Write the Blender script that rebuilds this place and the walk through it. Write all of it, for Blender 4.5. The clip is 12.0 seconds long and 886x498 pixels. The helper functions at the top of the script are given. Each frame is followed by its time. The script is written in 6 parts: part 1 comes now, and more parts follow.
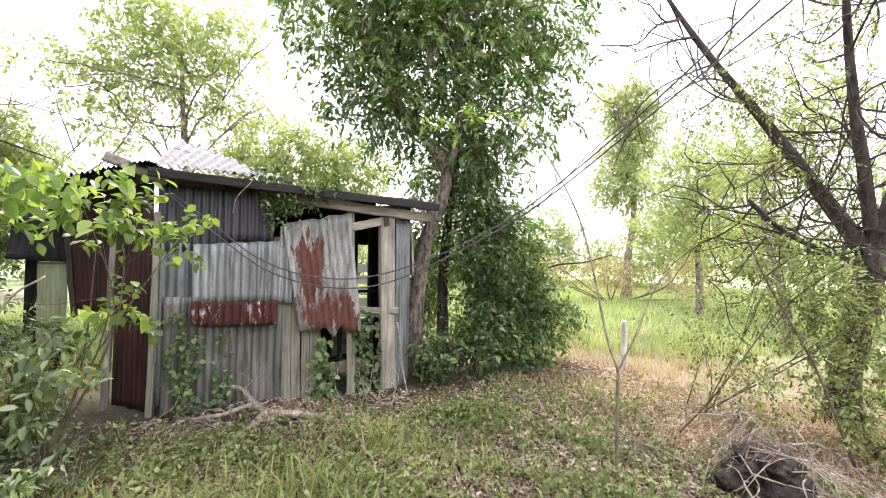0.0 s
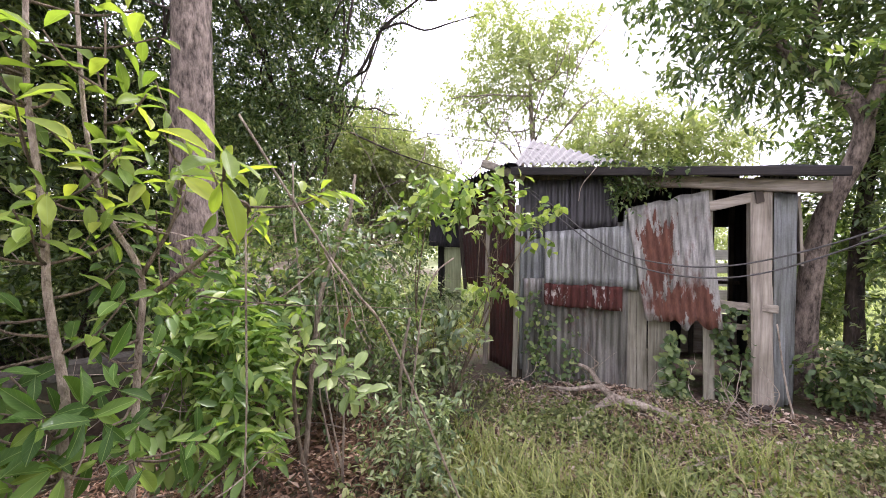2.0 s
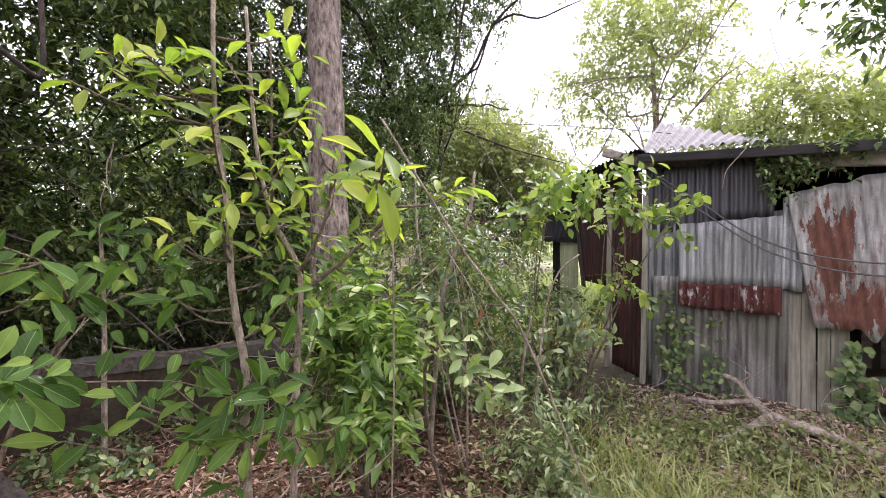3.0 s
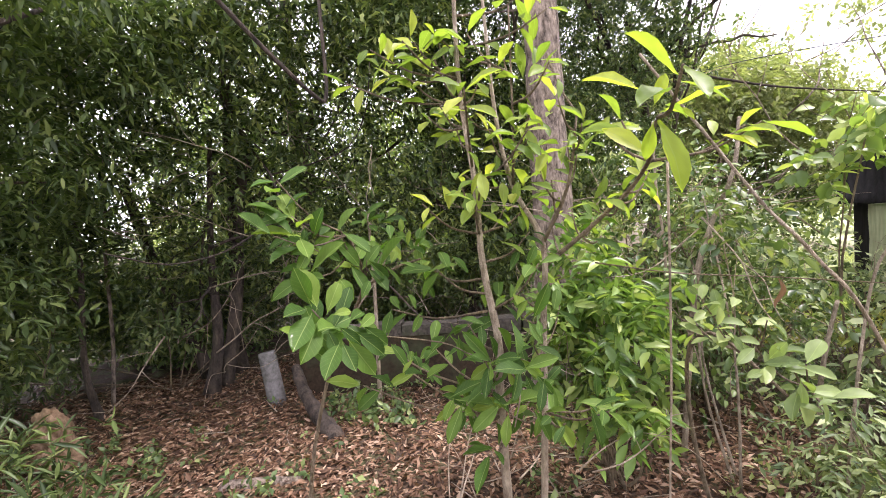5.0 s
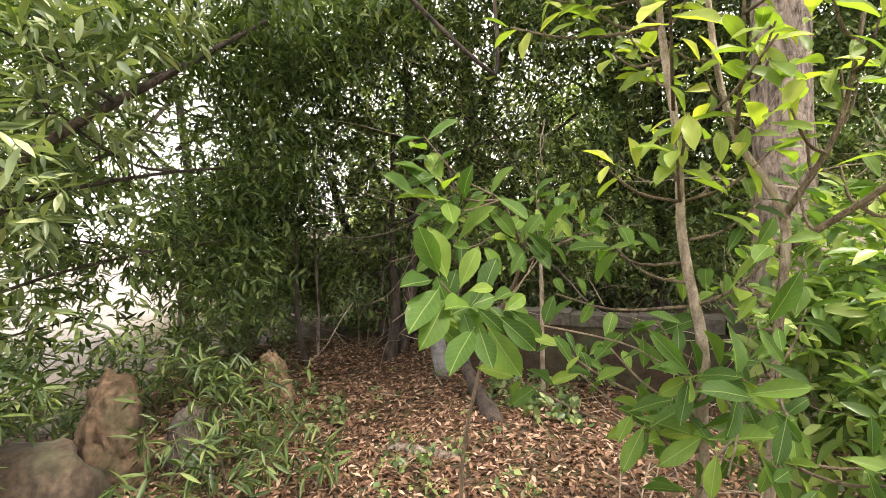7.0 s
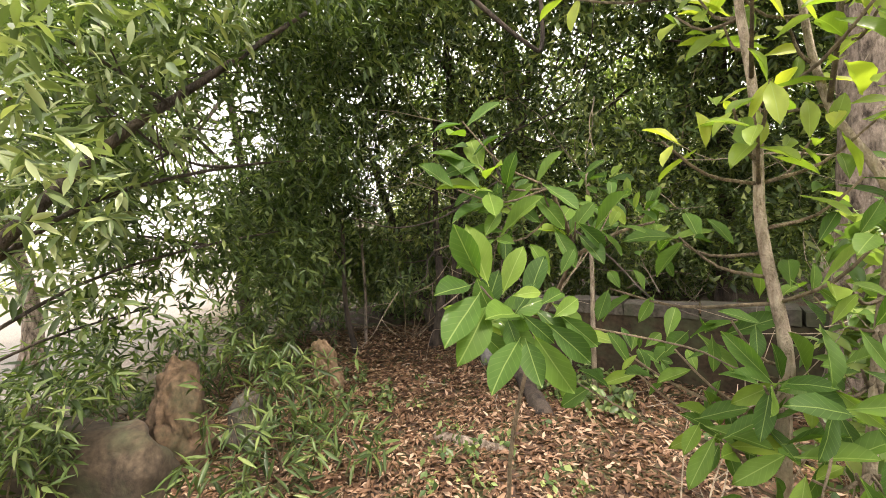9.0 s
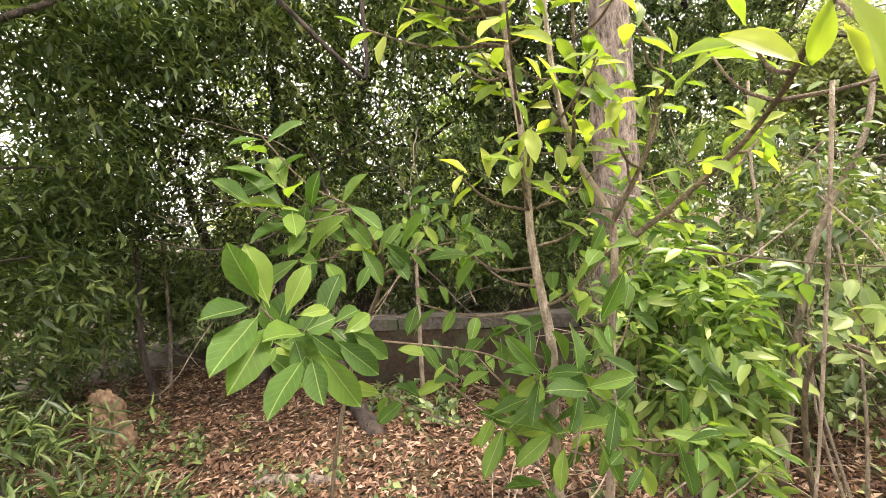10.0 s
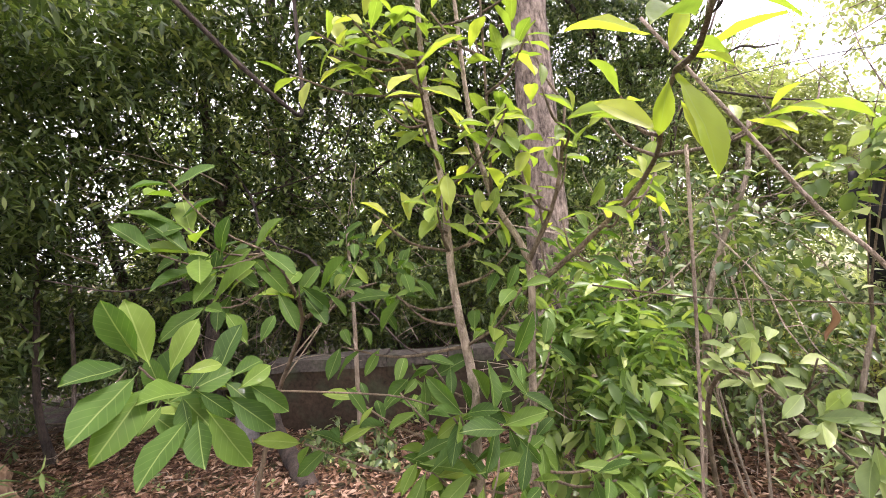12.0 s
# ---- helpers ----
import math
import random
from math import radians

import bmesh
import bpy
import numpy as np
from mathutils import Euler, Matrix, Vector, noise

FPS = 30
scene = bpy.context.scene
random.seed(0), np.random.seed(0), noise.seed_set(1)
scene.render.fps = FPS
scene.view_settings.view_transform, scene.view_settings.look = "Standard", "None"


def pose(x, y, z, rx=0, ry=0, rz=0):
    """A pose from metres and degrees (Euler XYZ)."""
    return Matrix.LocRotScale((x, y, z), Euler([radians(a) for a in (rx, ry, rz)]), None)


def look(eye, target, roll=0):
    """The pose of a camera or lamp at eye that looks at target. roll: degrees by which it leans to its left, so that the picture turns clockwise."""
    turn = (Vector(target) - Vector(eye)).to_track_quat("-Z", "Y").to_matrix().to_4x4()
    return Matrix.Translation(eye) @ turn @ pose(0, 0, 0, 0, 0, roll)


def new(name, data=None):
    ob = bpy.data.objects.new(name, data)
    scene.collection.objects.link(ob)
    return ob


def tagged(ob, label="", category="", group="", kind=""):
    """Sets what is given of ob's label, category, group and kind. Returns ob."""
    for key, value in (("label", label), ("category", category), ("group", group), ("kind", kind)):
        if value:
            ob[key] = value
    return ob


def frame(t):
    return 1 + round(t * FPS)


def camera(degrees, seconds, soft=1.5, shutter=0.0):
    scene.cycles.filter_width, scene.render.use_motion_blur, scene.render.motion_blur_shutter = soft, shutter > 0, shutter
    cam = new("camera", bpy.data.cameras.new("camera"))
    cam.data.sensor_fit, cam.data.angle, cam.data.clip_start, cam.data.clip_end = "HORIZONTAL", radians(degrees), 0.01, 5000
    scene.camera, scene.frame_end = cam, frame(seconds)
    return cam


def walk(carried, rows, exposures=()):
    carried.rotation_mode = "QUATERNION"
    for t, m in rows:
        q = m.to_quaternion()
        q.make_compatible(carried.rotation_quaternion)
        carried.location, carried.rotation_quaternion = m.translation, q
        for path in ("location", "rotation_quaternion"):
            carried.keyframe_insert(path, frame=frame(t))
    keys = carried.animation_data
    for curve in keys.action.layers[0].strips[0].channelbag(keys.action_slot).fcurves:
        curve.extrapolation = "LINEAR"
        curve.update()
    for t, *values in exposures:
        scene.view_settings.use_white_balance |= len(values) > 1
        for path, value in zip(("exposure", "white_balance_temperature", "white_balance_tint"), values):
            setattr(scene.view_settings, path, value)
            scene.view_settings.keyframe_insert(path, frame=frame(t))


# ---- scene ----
cam = camera(93.6, 12.0, 0.9)

PATH = [
    (0, (0.393, -0.173, 1.635), (1.194, 1.659, 1.682), 1.0),
    (0.5, (0.506, -0.157, 1.588), (0.891, 1.805, 1.631), 0.6),
    (1, (0.451, -0.137, 1.615), (0.42, 1.863, 1.612), 0.4),
    (1.5, (0.389, -0.134, 1.635), (-0.03, 1.822, 1.611), 0.3),
    (2, (0.313, -0.122, 1.631), (-0.381, 1.753, 1.59), 0.4),
    (2.5, (0.271, -0.123, 1.636), (-0.656, 1.648, 1.569), 0.1),
    (3, (0.206, -0.133, 1.633), (-0.937, 1.507, 1.574), -0.5),
    (3.2, (0.161, -0.14, 1.597), (-1.031, 1.465, 1.558), -0.9),
    (4.8, (0.05, -0.143, 1.583), (-1.667, 0.879, 1.494), -3.8),
    (5, (0.044, -0.153, 1.581), (-1.743, 0.74, 1.481), -3.9),
    (5.5, (0.029, -0.169, 1.566), (-1.839, 0.531, 1.429), -3.2),
    (6, (-0.052, -0.153, 1.553), (-1.939, 0.5, 1.428), -1.9),
    (6.5, (-0.134, -0.129, 1.539), (-2.056, 0.401, 1.381), -3.5),
    (7, (-0.156, -0.063, 1.53), (-2.149, 0.047, 1.409), -3.2),
    (7.5, (-0.161, -0.032, 1.54), (-2.154, -0.164, 1.429), -4.2),
    (9.3, (-0.224, -0.053, 1.545), (-2.213, -0.145, 1.351), -4.9),
    (9.5, (-0.195, -0.031, 1.532), (-2.19, 0.035, 1.402), -5.7),
    (10, (-0.197, 0.012, 1.536), (-2.083, 0.665, 1.408), -4.0),
    (10.5, (-0.165, 0.051, 1.54), (-1.875, 1.084, 1.445), -4.4),
    (11, (-0.143, 0.073, 1.557), (-1.764, 1.244, 1.534), -3.9),
    (11.5, (-0.138, 0.074, 1.558), (-1.819, 1.158, 1.545), -4.6),
    (12, (-0.153, 0.066, 1.554), (-1.938, 0.969, 1.564), -4.5),
]
walk(cam, [(t, look(eye, target, roll)) for t, eye, target, roll in PATH], [(0.0, 1.45, 6050, 24), (1.5, 1.29, 5950, 32), (2.8, 1.12, 6000, 34), (4.9, 1.46, 6200, 30), (5.5, 1.68, 6400, 30), (6.5, 1.74, 6700, 25), (7.5, 1.57, 7050, 19), (9.3, 1.7, 7050, 19), (10.0, 1.88, 6950, 24), (10.5, 1.72, 6650, 28), (11.0, 1.56, 6450, 33), (12.0, 1.56, 6400, 33)])

# ---- light ----
world = bpy.data.worlds.new("sky")
scene.world = world
world.use_nodes = True
wt = world.node_tree
sky = wt.nodes.new("ShaderNodeTexSky")
sky.sky_type, sky.sun_disc = "NISHITA", False
sky.sun_elevation, sky.sun_rotation = radians(58), radians(20)
sky.air_density, sky.dust_density = 1.0, 3.0
haze = wt.nodes.new("ShaderNodeMixRGB")
haze.inputs[0].default_value = 0.8
haze.inputs[2].default_value = (12.0, 12.0, 11.8, 1)
wt.links.new(sky.outputs[0], haze.inputs[1])
wt.links.new(haze.outputs[0], wt.nodes["Background"].inputs[0])
wt.nodes["Background"].inputs[1].default_value = 0.13

lamp = bpy.data.lights.new("sun", "SUN")
lamp.energy, lamp.angle, lamp.color = 2.4, radians(11), (1.0, 0.96, 0.88)
sun = new("sun", lamp)
sun.matrix_world = look((2.5, 9, 12), (0, 2, 0))


# ---- materials ----
def shader(name):
    m = bpy.data.materials.new(name)
    m.use_nodes = True
    nt = m.node_tree
    return m, nt, nt.nodes["Principled BSDF"], nt.nodes["Material Output"]


def node(nt, kind, **values):
    n = nt.nodes.new(kind)
    for k, v in values.items():
        n.inputs[k.replace("_", " ")].default_value = v
    return n


def ramp(nt, source, stops):
    r = nt.nodes.new("ShaderNodeValToRGB")
    while len(r.color_ramp.elements) < len(stops):
        r.color_ramp.elements.new(0.5)
    for e, (p, c) in zip(r.color_ramp.elements, stops):
        e.position, e.color = p, (*c, 1) if len(c) == 3 else c
    nt.links.new(source, r.inputs[0])
    return r.outputs[0]


def grey(v):
    return (v, v, v)


def blend(nt, fac, a, b, kind="MIX"):
    n = nt.nodes.new("ShaderNodeMixRGB")
    n.blend_type = kind
    for slot, v in zip((0, 1, 2), (fac, a, b)):
        if isinstance(v, bpy.types.NodeSocket):
            nt.links.new(v, n.inputs[slot])
        else:
            n.inputs[slot].default_value = v if slot == 0 else (*v, 1)
    return n.outputs[0]


def coords(nt, scale=(1, 1, 1)):
    c = nt.nodes.new("ShaderNodeTexCoord")
    mp = nt.nodes.new("ShaderNodeMapping")
    mp.inputs["Scale"].default_value = scale
    nt.links.new(c.outputs["Object"], mp.inputs[0])
    return mp.outputs[0]


def noise_of(nt, scale, detail=4, stretch=(1, 1, 1), rough=0.55):
    n = node(nt, "ShaderNodeTexNoise", Scale=scale, Detail=detail, Roughness=rough)
    nt.links.new(coords(nt, stretch), n.inputs["Vector"])
    return n.outputs["Fac"]


def bump(nt, bsdf, source, strength, distance=0.01):
    b = node(nt, "ShaderNodeBump", Strength=strength, Distance=distance)
    nt.links.new(source, b.inputs["Height"])
    nt.links.new(b.outputs[0], bsdf.inputs["Normal"])


def leaf_material(name, stops, through_part=0.35, rough=0.45, veins=False):
    """Leaf: gloss and colour vary from leaf to leaf, some light passes through the blade."""
    m, nt, bsdf, out = shader(name)
    geo = nt.nodes.new("ShaderNodeNewGeometry")
    info = nt.nodes.new("ShaderNodeObjectInfo")
    colour = ramp(nt, info.outputs["Random"] if veins else geo.outputs["Random Per Island"], stops)
    patch = noise_of(nt, 1.1, 2)
    colour = blend(nt, 0.55, colour, ramp(nt, patch, [(0.3, grey(0.55)), (0.7, grey(1.25))]), "MULTIPLY")
    if veins:
        uv = nt.nodes.new("ShaderNodeUVMap")
        sep = nt.nodes.new("ShaderNodeSeparateXYZ")
        nt.links.new(uv.outputs[0], sep.inputs[0])
        off = nt.nodes.new("ShaderNodeMath")
        off.operation = "SUBTRACT"
        off.inputs[1].default_value = 0.5
        nt.links.new(sep.outputs[0], off.inputs[0])
        ab = nt.nodes.new("ShaderNodeMath")
        ab.operation = "ABSOLUTE"
        nt.links.new(off.outputs[0], ab.inputs[0])
        mid = ramp(nt, ab.outputs[0], [(0.0, grey(0.5)), (0.012, grey(0.35)), (0.03, grey(0))])
        slope = nt.nodes.new("ShaderNodeMath")
        slope.operation = "MULTIPLY_ADD"
        slope.inputs[1].default_value = -0.55
        nt.links.new(ab.outputs[0], slope.inputs[0])
        nt.links.new(sep.outputs[1], slope.inputs[2])
        wave = nt.nodes.new("ShaderNodeMath")
        wave.operation = "PINGPONG"
        wave.inputs[1].default_value = 0.06
        nt.links.new(slope.outputs[0], wave.inputs[0])
        side = ramp(nt, wave.outputs[0], [(0.0, grey(0.10)), (0.010, grey(0))])
        lines = blend(nt, 1.0, mid, side, "LIGHTEN")
        colour = blend(nt, lines, colour, (0.30, 0.40, 0.13))
        bump(nt, bsdf, lines, 0.25, 0.002)
        bsdf.inputs["Coat Weight"].default_value = 0.04
    nt.links.new(colour, bsdf.inputs["Base Color"])
    bsdf.inputs["Roughness"].default_value = rough
    bsdf.inputs["Specular IOR Level"].default_value = 0.2 if veins else 0.32
    tr = nt.nodes.new("ShaderNodeBsdfTranslucent")
    nt.links.new(blend(nt, 1.0, colour, (1.35, 1.5, 0.55), "MULTIPLY"), tr.inputs[0])
    mix = nt.nodes.new("ShaderNodeMixShader")
    mix.inputs[0].default_value = through_part
    nt.links.new(bsdf.outputs[0], mix.inputs[1])
    nt.links.new(tr.outputs[0], mix.inputs[2])
    nt.links.new(mix.outputs[0], out.inputs[0])
    return m


def bark_material(name, dark, light, scale=14, rough=0.9):
    m, nt, bsdf, out = shader(name)
    grain = noise_of(nt, scale, 6, (1, 1, 0.38), 0.72)
    blot = noise_of(nt, 3.5, 3)
    c = ramp(nt, grain, [(0.36, dark), (0.64, light)])
    c = blend(nt, 0.6, c, ramp(nt, blot, [(0.35, grey(0.6)), (0.7, grey(1.3))]), "MULTIPLY")
    nt.links.new(c, bsdf.inputs["Base Color"])
    bsdf.inputs["Roughness"].default_value = rough
    bump(nt, bsdf, blend(nt, 0.5, grain, noise_of(nt, scale * 0.35, 5, (1, 1, 0.5), 0.7)), 1.0, 0.09)
    return m


def metal_sheet(name, zinc, rust_low, rust_high, rust, spots=(), metal=0.25, algae=0.0, gloss=0.5):
    """Weathered corrugated iron: zinc with run-down streaks, rust by noise, and rust spots (x, y, z, radius)."""
    m, nt, bsdf, out = shader(name)
    streak = noise_of(nt, 9, 5, (2.2, 2.2, 0.16), 0.65)
    fine = noise_of(nt, 55, 4)
    c = ramp(nt, streak, [(0.30, tuple(v * 0.24 for v in zinc)), (0.47, tuple(v * 0.85 for v in zinc)), (0.72, tuple(min(v * 1.6, 0.8) for v in zinc))])
    c = blend(nt, 0.35, c, ramp(nt, fine, [(0.3, grey(0.6)), (0.7, grey(1.3))]), "MULTIPLY")
    if algae:
        green = ramp(nt, noise_of(nt, 2.6, 4, (1, 1, 0.6)), [(0.42, grey(0)), (0.62, grey(algae))])
        c = blend(nt, green, c, (0.085, 0.09, 0.06))
    mask = ramp(nt, noise_of(nt, 4.2, 7, (1.3, 1.3, 0.5), 0.7), [(rust_low, grey(0)), (rust_high, grey(1))])
    for x, y, z, rx, rz in spots:
        tc = nt.nodes.new("ShaderNodeTexCoord")
        mp = nt.nodes.new("ShaderNodeMapping")
        mp.inputs["Location"].default_value = (-x / rx, -y / 1.0, -z / rz)
        mp.inputs["Scale"].default_value = (1 / rx, 1.0, 1 / rz)
        nt.links.new(tc.outputs["Object"], mp.inputs[0])
        ln = nt.nodes.new("ShaderNodeVectorMath")
        ln.operation = "LENGTH"
        nt.links.new(mp.outputs[0], ln.inputs[0])
        warp = nt.nodes.new("ShaderNodeMath")
        warp.operation = "MULTIPLY_ADD"
        warp.inputs[1].default_value = 3.2
        nt.links.new(noise_of(nt, 6, 8, (1.5, 1.5, 0.45), 0.7), warp.inputs[0])
        nt.links.new(ln.outputs["Value"], warp.inputs[2])
        spot = ramp(nt, warp.outputs[0], [(0.0, grey(1)), (0.94, grey(1)), (1.0, grey(0))])
        shift = nt.nodes.new("ShaderNodeMath")
        shift.operation = "MULTIPLY"
        shift.inputs[1].default_value = 0.445
        nt.links.new(warp.outputs[0], shift.inputs[0])
        nt.links.new(shift.outputs[0], spot.node.inputs[0])
        mask = blend(nt, 1.0, mask, spot, "LIGHTEN")
    r = ramp(nt, noise_of(nt, 16, 6, (1.6, 1.6, 0.4), 0.7), [(0.3, tuple(v * 0.45 for v in rust)), (0.55, rust), (0.8, tuple(v * 1.6 for v in rust))])
    c = blend(nt, mask, c, r)
    nt.links.new(c, bsdf.inputs["Base Color"])
    nt.links.new(ramp(nt, mask, [(0, grey(gloss)), (1, grey(0.92))]), bsdf.inputs["Roughness"])
    nt.links.new(ramp(nt, mask, [(0, grey(metal)), (1, grey(0))]), bsdf.inputs["Metallic"])
    bump(nt, bsdf, fine, 0.25, 0.004)
    return m


def wood_material(name, dark, light, stretch=(1, 1, 0.06), scale=38):
    m, nt, bsdf, out = shader(name)
    grain = noise_of(nt, scale, 6, stretch, 0.65)
    stain = noise_of(nt, 3, 4)
    c = ramp(nt, grain, [(0.3, dark), (0.5, tuple((a + b) / 2 for a, b in zip(dark, light))), (0.72, light)])
    c = blend(nt, 0.7, c, ramp(nt, stain, [(0.3, (0.55, 0.55, 0.48)), (0.65, grey(1.15))]), "MULTIPLY")
    nt.links.new(c, bsdf.inputs["Base Color"])
    bsdf.inputs["Roughness"].default_value = 0.88
    bump(nt, bsdf, grain, 0.6, 0.006)
    return m


def stone_material(name, dark, light, moss=0.5):
    m, nt, bsdf, out = shader(name)
    fine = noise_of(nt, 30, 6)
    big = noise_of(nt, 2.8, 5)
    c = ramp(nt, fine, [(0.3, dark), (0.7, light)])
    c = blend(nt, 0.8, c, ramp(nt, big, [(0.3, grey(0.45)), (0.7, grey(1.25))]), "MULTIPLY")
    c = blend(nt, ramp(nt, noise_of(nt, 4.5, 5), [(0.48, grey(0)), (0.68, grey(moss))]), c, (0.05, 0.065, 0.03))
    nt.links.new(c, bsdf.inputs["Base Color"])
    bsdf.inputs["Roughness"].default_value = 0.95
    bump(nt, bsdf, fine, 0.5, 0.01)
    return m


def plain_material(name, colour, rough=0.6):
    m, nt, bsdf, out = shader(name)
    n = noise_of(nt, 20, 4)
    nt.links.new(ramp(nt, n, [(0.3, tuple(v * 0.7 for v in colour)), (0.7, tuple(min(1, v * 1.2) for v in colour))]), bsdf.inputs["Base Color"])
    bsdf.inputs["Roughness"].default_value = rough
    return m


def ground_material():
    m, nt, bsdf, out = shader("ground_soil")
    tc = nt.nodes.new("ShaderNodeTexCoord")
    sep = nt.nodes.new("ShaderNodeSeparateXYZ")
    nt.links.new(tc.outputs["Object"], sep.inputs[0])

    def line(a, b, lo, hi):
        """A soft border across the ground, along a x + b y, from lo to hi metres."""
        mx = nt.nodes.new("ShaderNodeMath")
        mx.operation = "MULTIPLY"
        mx.inputs[1].default_value = a
        nt.links.new(sep.outputs[0], mx.inputs[0])
        ma = nt.nodes.new("ShaderNodeMath")
        ma.operation = "MULTIPLY_ADD"
        ma.inputs[1].default_value = b
        nt.links.new(sep.outputs[1], ma.inputs[0])
        nt.links.new(mx.outputs[0], ma.inputs[2])
        wob = nt.nodes.new("ShaderNodeMath")
        wob.operation = "MULTIPLY_ADD"
        wob.inputs[1].default_value = 2.2
        nt.links.new(noise_of(nt, 0.9, 4), wob.inputs[0])
        nt.links.new(ma.outputs[0], wob.inputs[2])
        mr = nt.nodes.new("ShaderNodeMapRange")
        mr.inputs[1].default_value, mr.inputs[2].default_value = lo + 1.1, hi + 1.1
        nt.links.new(wob.outputs[0], mr.inputs[0])
        return mr.outputs[0]

    grain = noise_of(nt, 40, 6, rough=0.7)
    clump = noise_of(nt, 5, 5)
    soil = ramp(nt, grain, [(0.3, (0.03, 0.018, 0.011)), (0.55, (0.09, 0.056, 0.036)), (0.75, (0.20, 0.14, 0.095))])
    green = ramp(nt, grain, [(0.3, (0.035, 0.045, 0.015)), (0.7, (0.12, 0.15, 0.05))])
    straw = ramp(nt, grain, [(0.3, (0.13, 0.09, 0.05)), (0.7, (0.36, 0.27, 0.17))])
    yard = ramp(nt, grain, [(0.3, (0.13, 0.12, 0.10)), (0.7, (0.26, 0.245, 0.215))])
    meadow = ramp(nt, grain, [(0.3, (0.20, 0.24, 0.10)), (0.7, (0.36, 0.40, 0.20))])
    c = blend(nt, ramp(nt, clump, [(0.45, grey(0)), (0.6, grey(0.7))]), soil, green)
    c = blend(nt, line(1, 0.25, 3.6, 4.8), c, straw)
    c = blend(nt, line(0.3, -1, 2.4, 3.2), c, yard)
    c = blend(nt, line(0.75, 0.66, 7.2, 9.0), c, meadow)
    nt.links.new(c, bsdf.inputs["Base Color"])
    bsdf.inputs["Roughness"].default_value = 0.95
    bump(nt, bsdf, grain, 0.8, 0.03)
    return m


GREEN_BIG = leaf_material("broad_leaf", [(0, (0.034, 0.080, 0.013)), (0.5, (0.066, 0.138, 0.021)), (0.85, (0.112, 0.195, 0.029)), (1, (0.185, 0.270, 0.042))], 0.42, 0.62, True)
GREEN_PALE = leaf_material("pale_broad_leaf", [(0, (0.125, 0.185, 0.066)), (0.6, (0.215, 0.290, 0.105)), (1, (0.330, 0.400, 0.160))], 0.38, 0.45, True)
GREEN_FRESH = leaf_material("fresh_leaf", [(0, (0.130, 0.210, 0.040)), (0.5, (0.220, 0.310, 0.055)), (0.85, (0.330, 0.400, 0.070)), (1, (0.440, 0.480, 0.090))], 0.5, 0.42, True)
GREEN_BUSH = leaf_material("bush_leaf", [(0, (0.080, 0.150, 0.042)), (0.6, (0.180, 0.285, 0.072)), (1, (0.370, 0.450, 0.140))], 0.42, 0.34)
# glow of light from behind is painted into this yellow-lime colour
GREEN_BACKLIT = leaf_material("backlit_lime_leaf", [(0, (0.30, 0.40, 0.05)), (0.6, (0.38, 0.46, 0.06)), (1, (0.46, 0.52, 0.08))], 0.62, 0.42, True)
DEAD_PALE = leaf_material("dry_pale_leaf", [(0, (0.160, 0.100, 0.070)), (0.4, (0.360, 0.250, 0.180)), (0.75, (0.520, 0.400, 0.300)), (1, (0.660, 0.560, 0.460))], 0.12, 0.65)
DEAD_MID = leaf_material("dry_mid_leaf", [(0, (0.080, 0.046, 0.030)), (0.4, (0.230, 0.150, 0.105)), (0.75, (0.470, 0.350, 0.265)), (1, (0.660, 0.560, 0.460))], 0.12, 0.65)
WEED = leaf_material("weed_leaf", [(0, (0.090, 0.120, 0.040)), (0.5, (0.200, 0.245, 0.085)), (0.85, (0.330, 0.365, 0.150)), (1, (0.460, 0.460, 0.230))], 0.3, 0.42)
TREE_LEAF = leaf_material("tree_leaf", [(0, (0.062, 0.105, 0.042)), (0.5, (0.140, 0.205, 0.080)), (0.85, (0.240, 0.310, 0.125)), (1, (0.390, 0.440, 0.200))], 0.34, 0.34)
GREEN_DARK = leaf_material("dark_leaf", [(0, (0.030, 0.052, 0.018)), (0.5, (0.085, 0.132, 0.043)), (0.85, (0.185, 0.240, 0.078)), (1, (0.340, 0.390, 0.130))], 0.30, 0.36)
GREEN_NARROW = leaf_material("narrow_leaf", [(0, (0.032, 0.056, 0.020)), (0.5, (0.085, 0.135, 0.042)), (0.85, (0.150, 0.210, 0.066)), (1, (0.260, 0.320, 0.110))], 0.3, 0.4)
GREEN_MID = leaf_material("mid_leaf", [(0, (0.050, 0.090, 0.034)), (0.5, (0.115, 0.175, 0.062)), (0.85, (0.210, 0.280, 0.100)), (1, (0.370, 0.420, 0.170))], 0.28, 0.34)
GREEN_LIGHT = leaf_material("light_leaf", [(0, (0.100, 0.165, 0.050)), (0.5, (0.200, 0.285, 0.085)), (1, (0.400, 0.460, 0.160))], 0.44, 0.36)
GREEN_YELLOW = leaf_material("yellowish_leaf", [(0, (0.240, 0.250, 0.085)), (0.6, (0.360, 0.355, 0.130)), (1, (0.500, 0.470, 0.190))], 0.42, 0.5)
# distant haze is painted into this leaf colour: paler and less saturated
GREEN_HAZED = leaf_material("hazed_leaf", [(0, (0.230, 0.270, 0.140)), (0.6, (0.330, 0.370, 0.200)), (1, (0.460, 0.480, 0.280))], 0.42, 0.6)
GREEN_GREY = leaf_material("greyish_leaf", [(0, (0.070, 0.110, 0.048)), (0.55, (0.180, 0.240, 0.102)), (1, (0.370, 0.420, 0.215))], 0.24, 0.3)
GRASS = leaf_material("grass_blade", [(0, (0.170, 0.205, 0.060)), (0.6, (0.300, 0.335, 0.110)), (1, (0.480, 0.470, 0.210))], 0.36, 0.5)
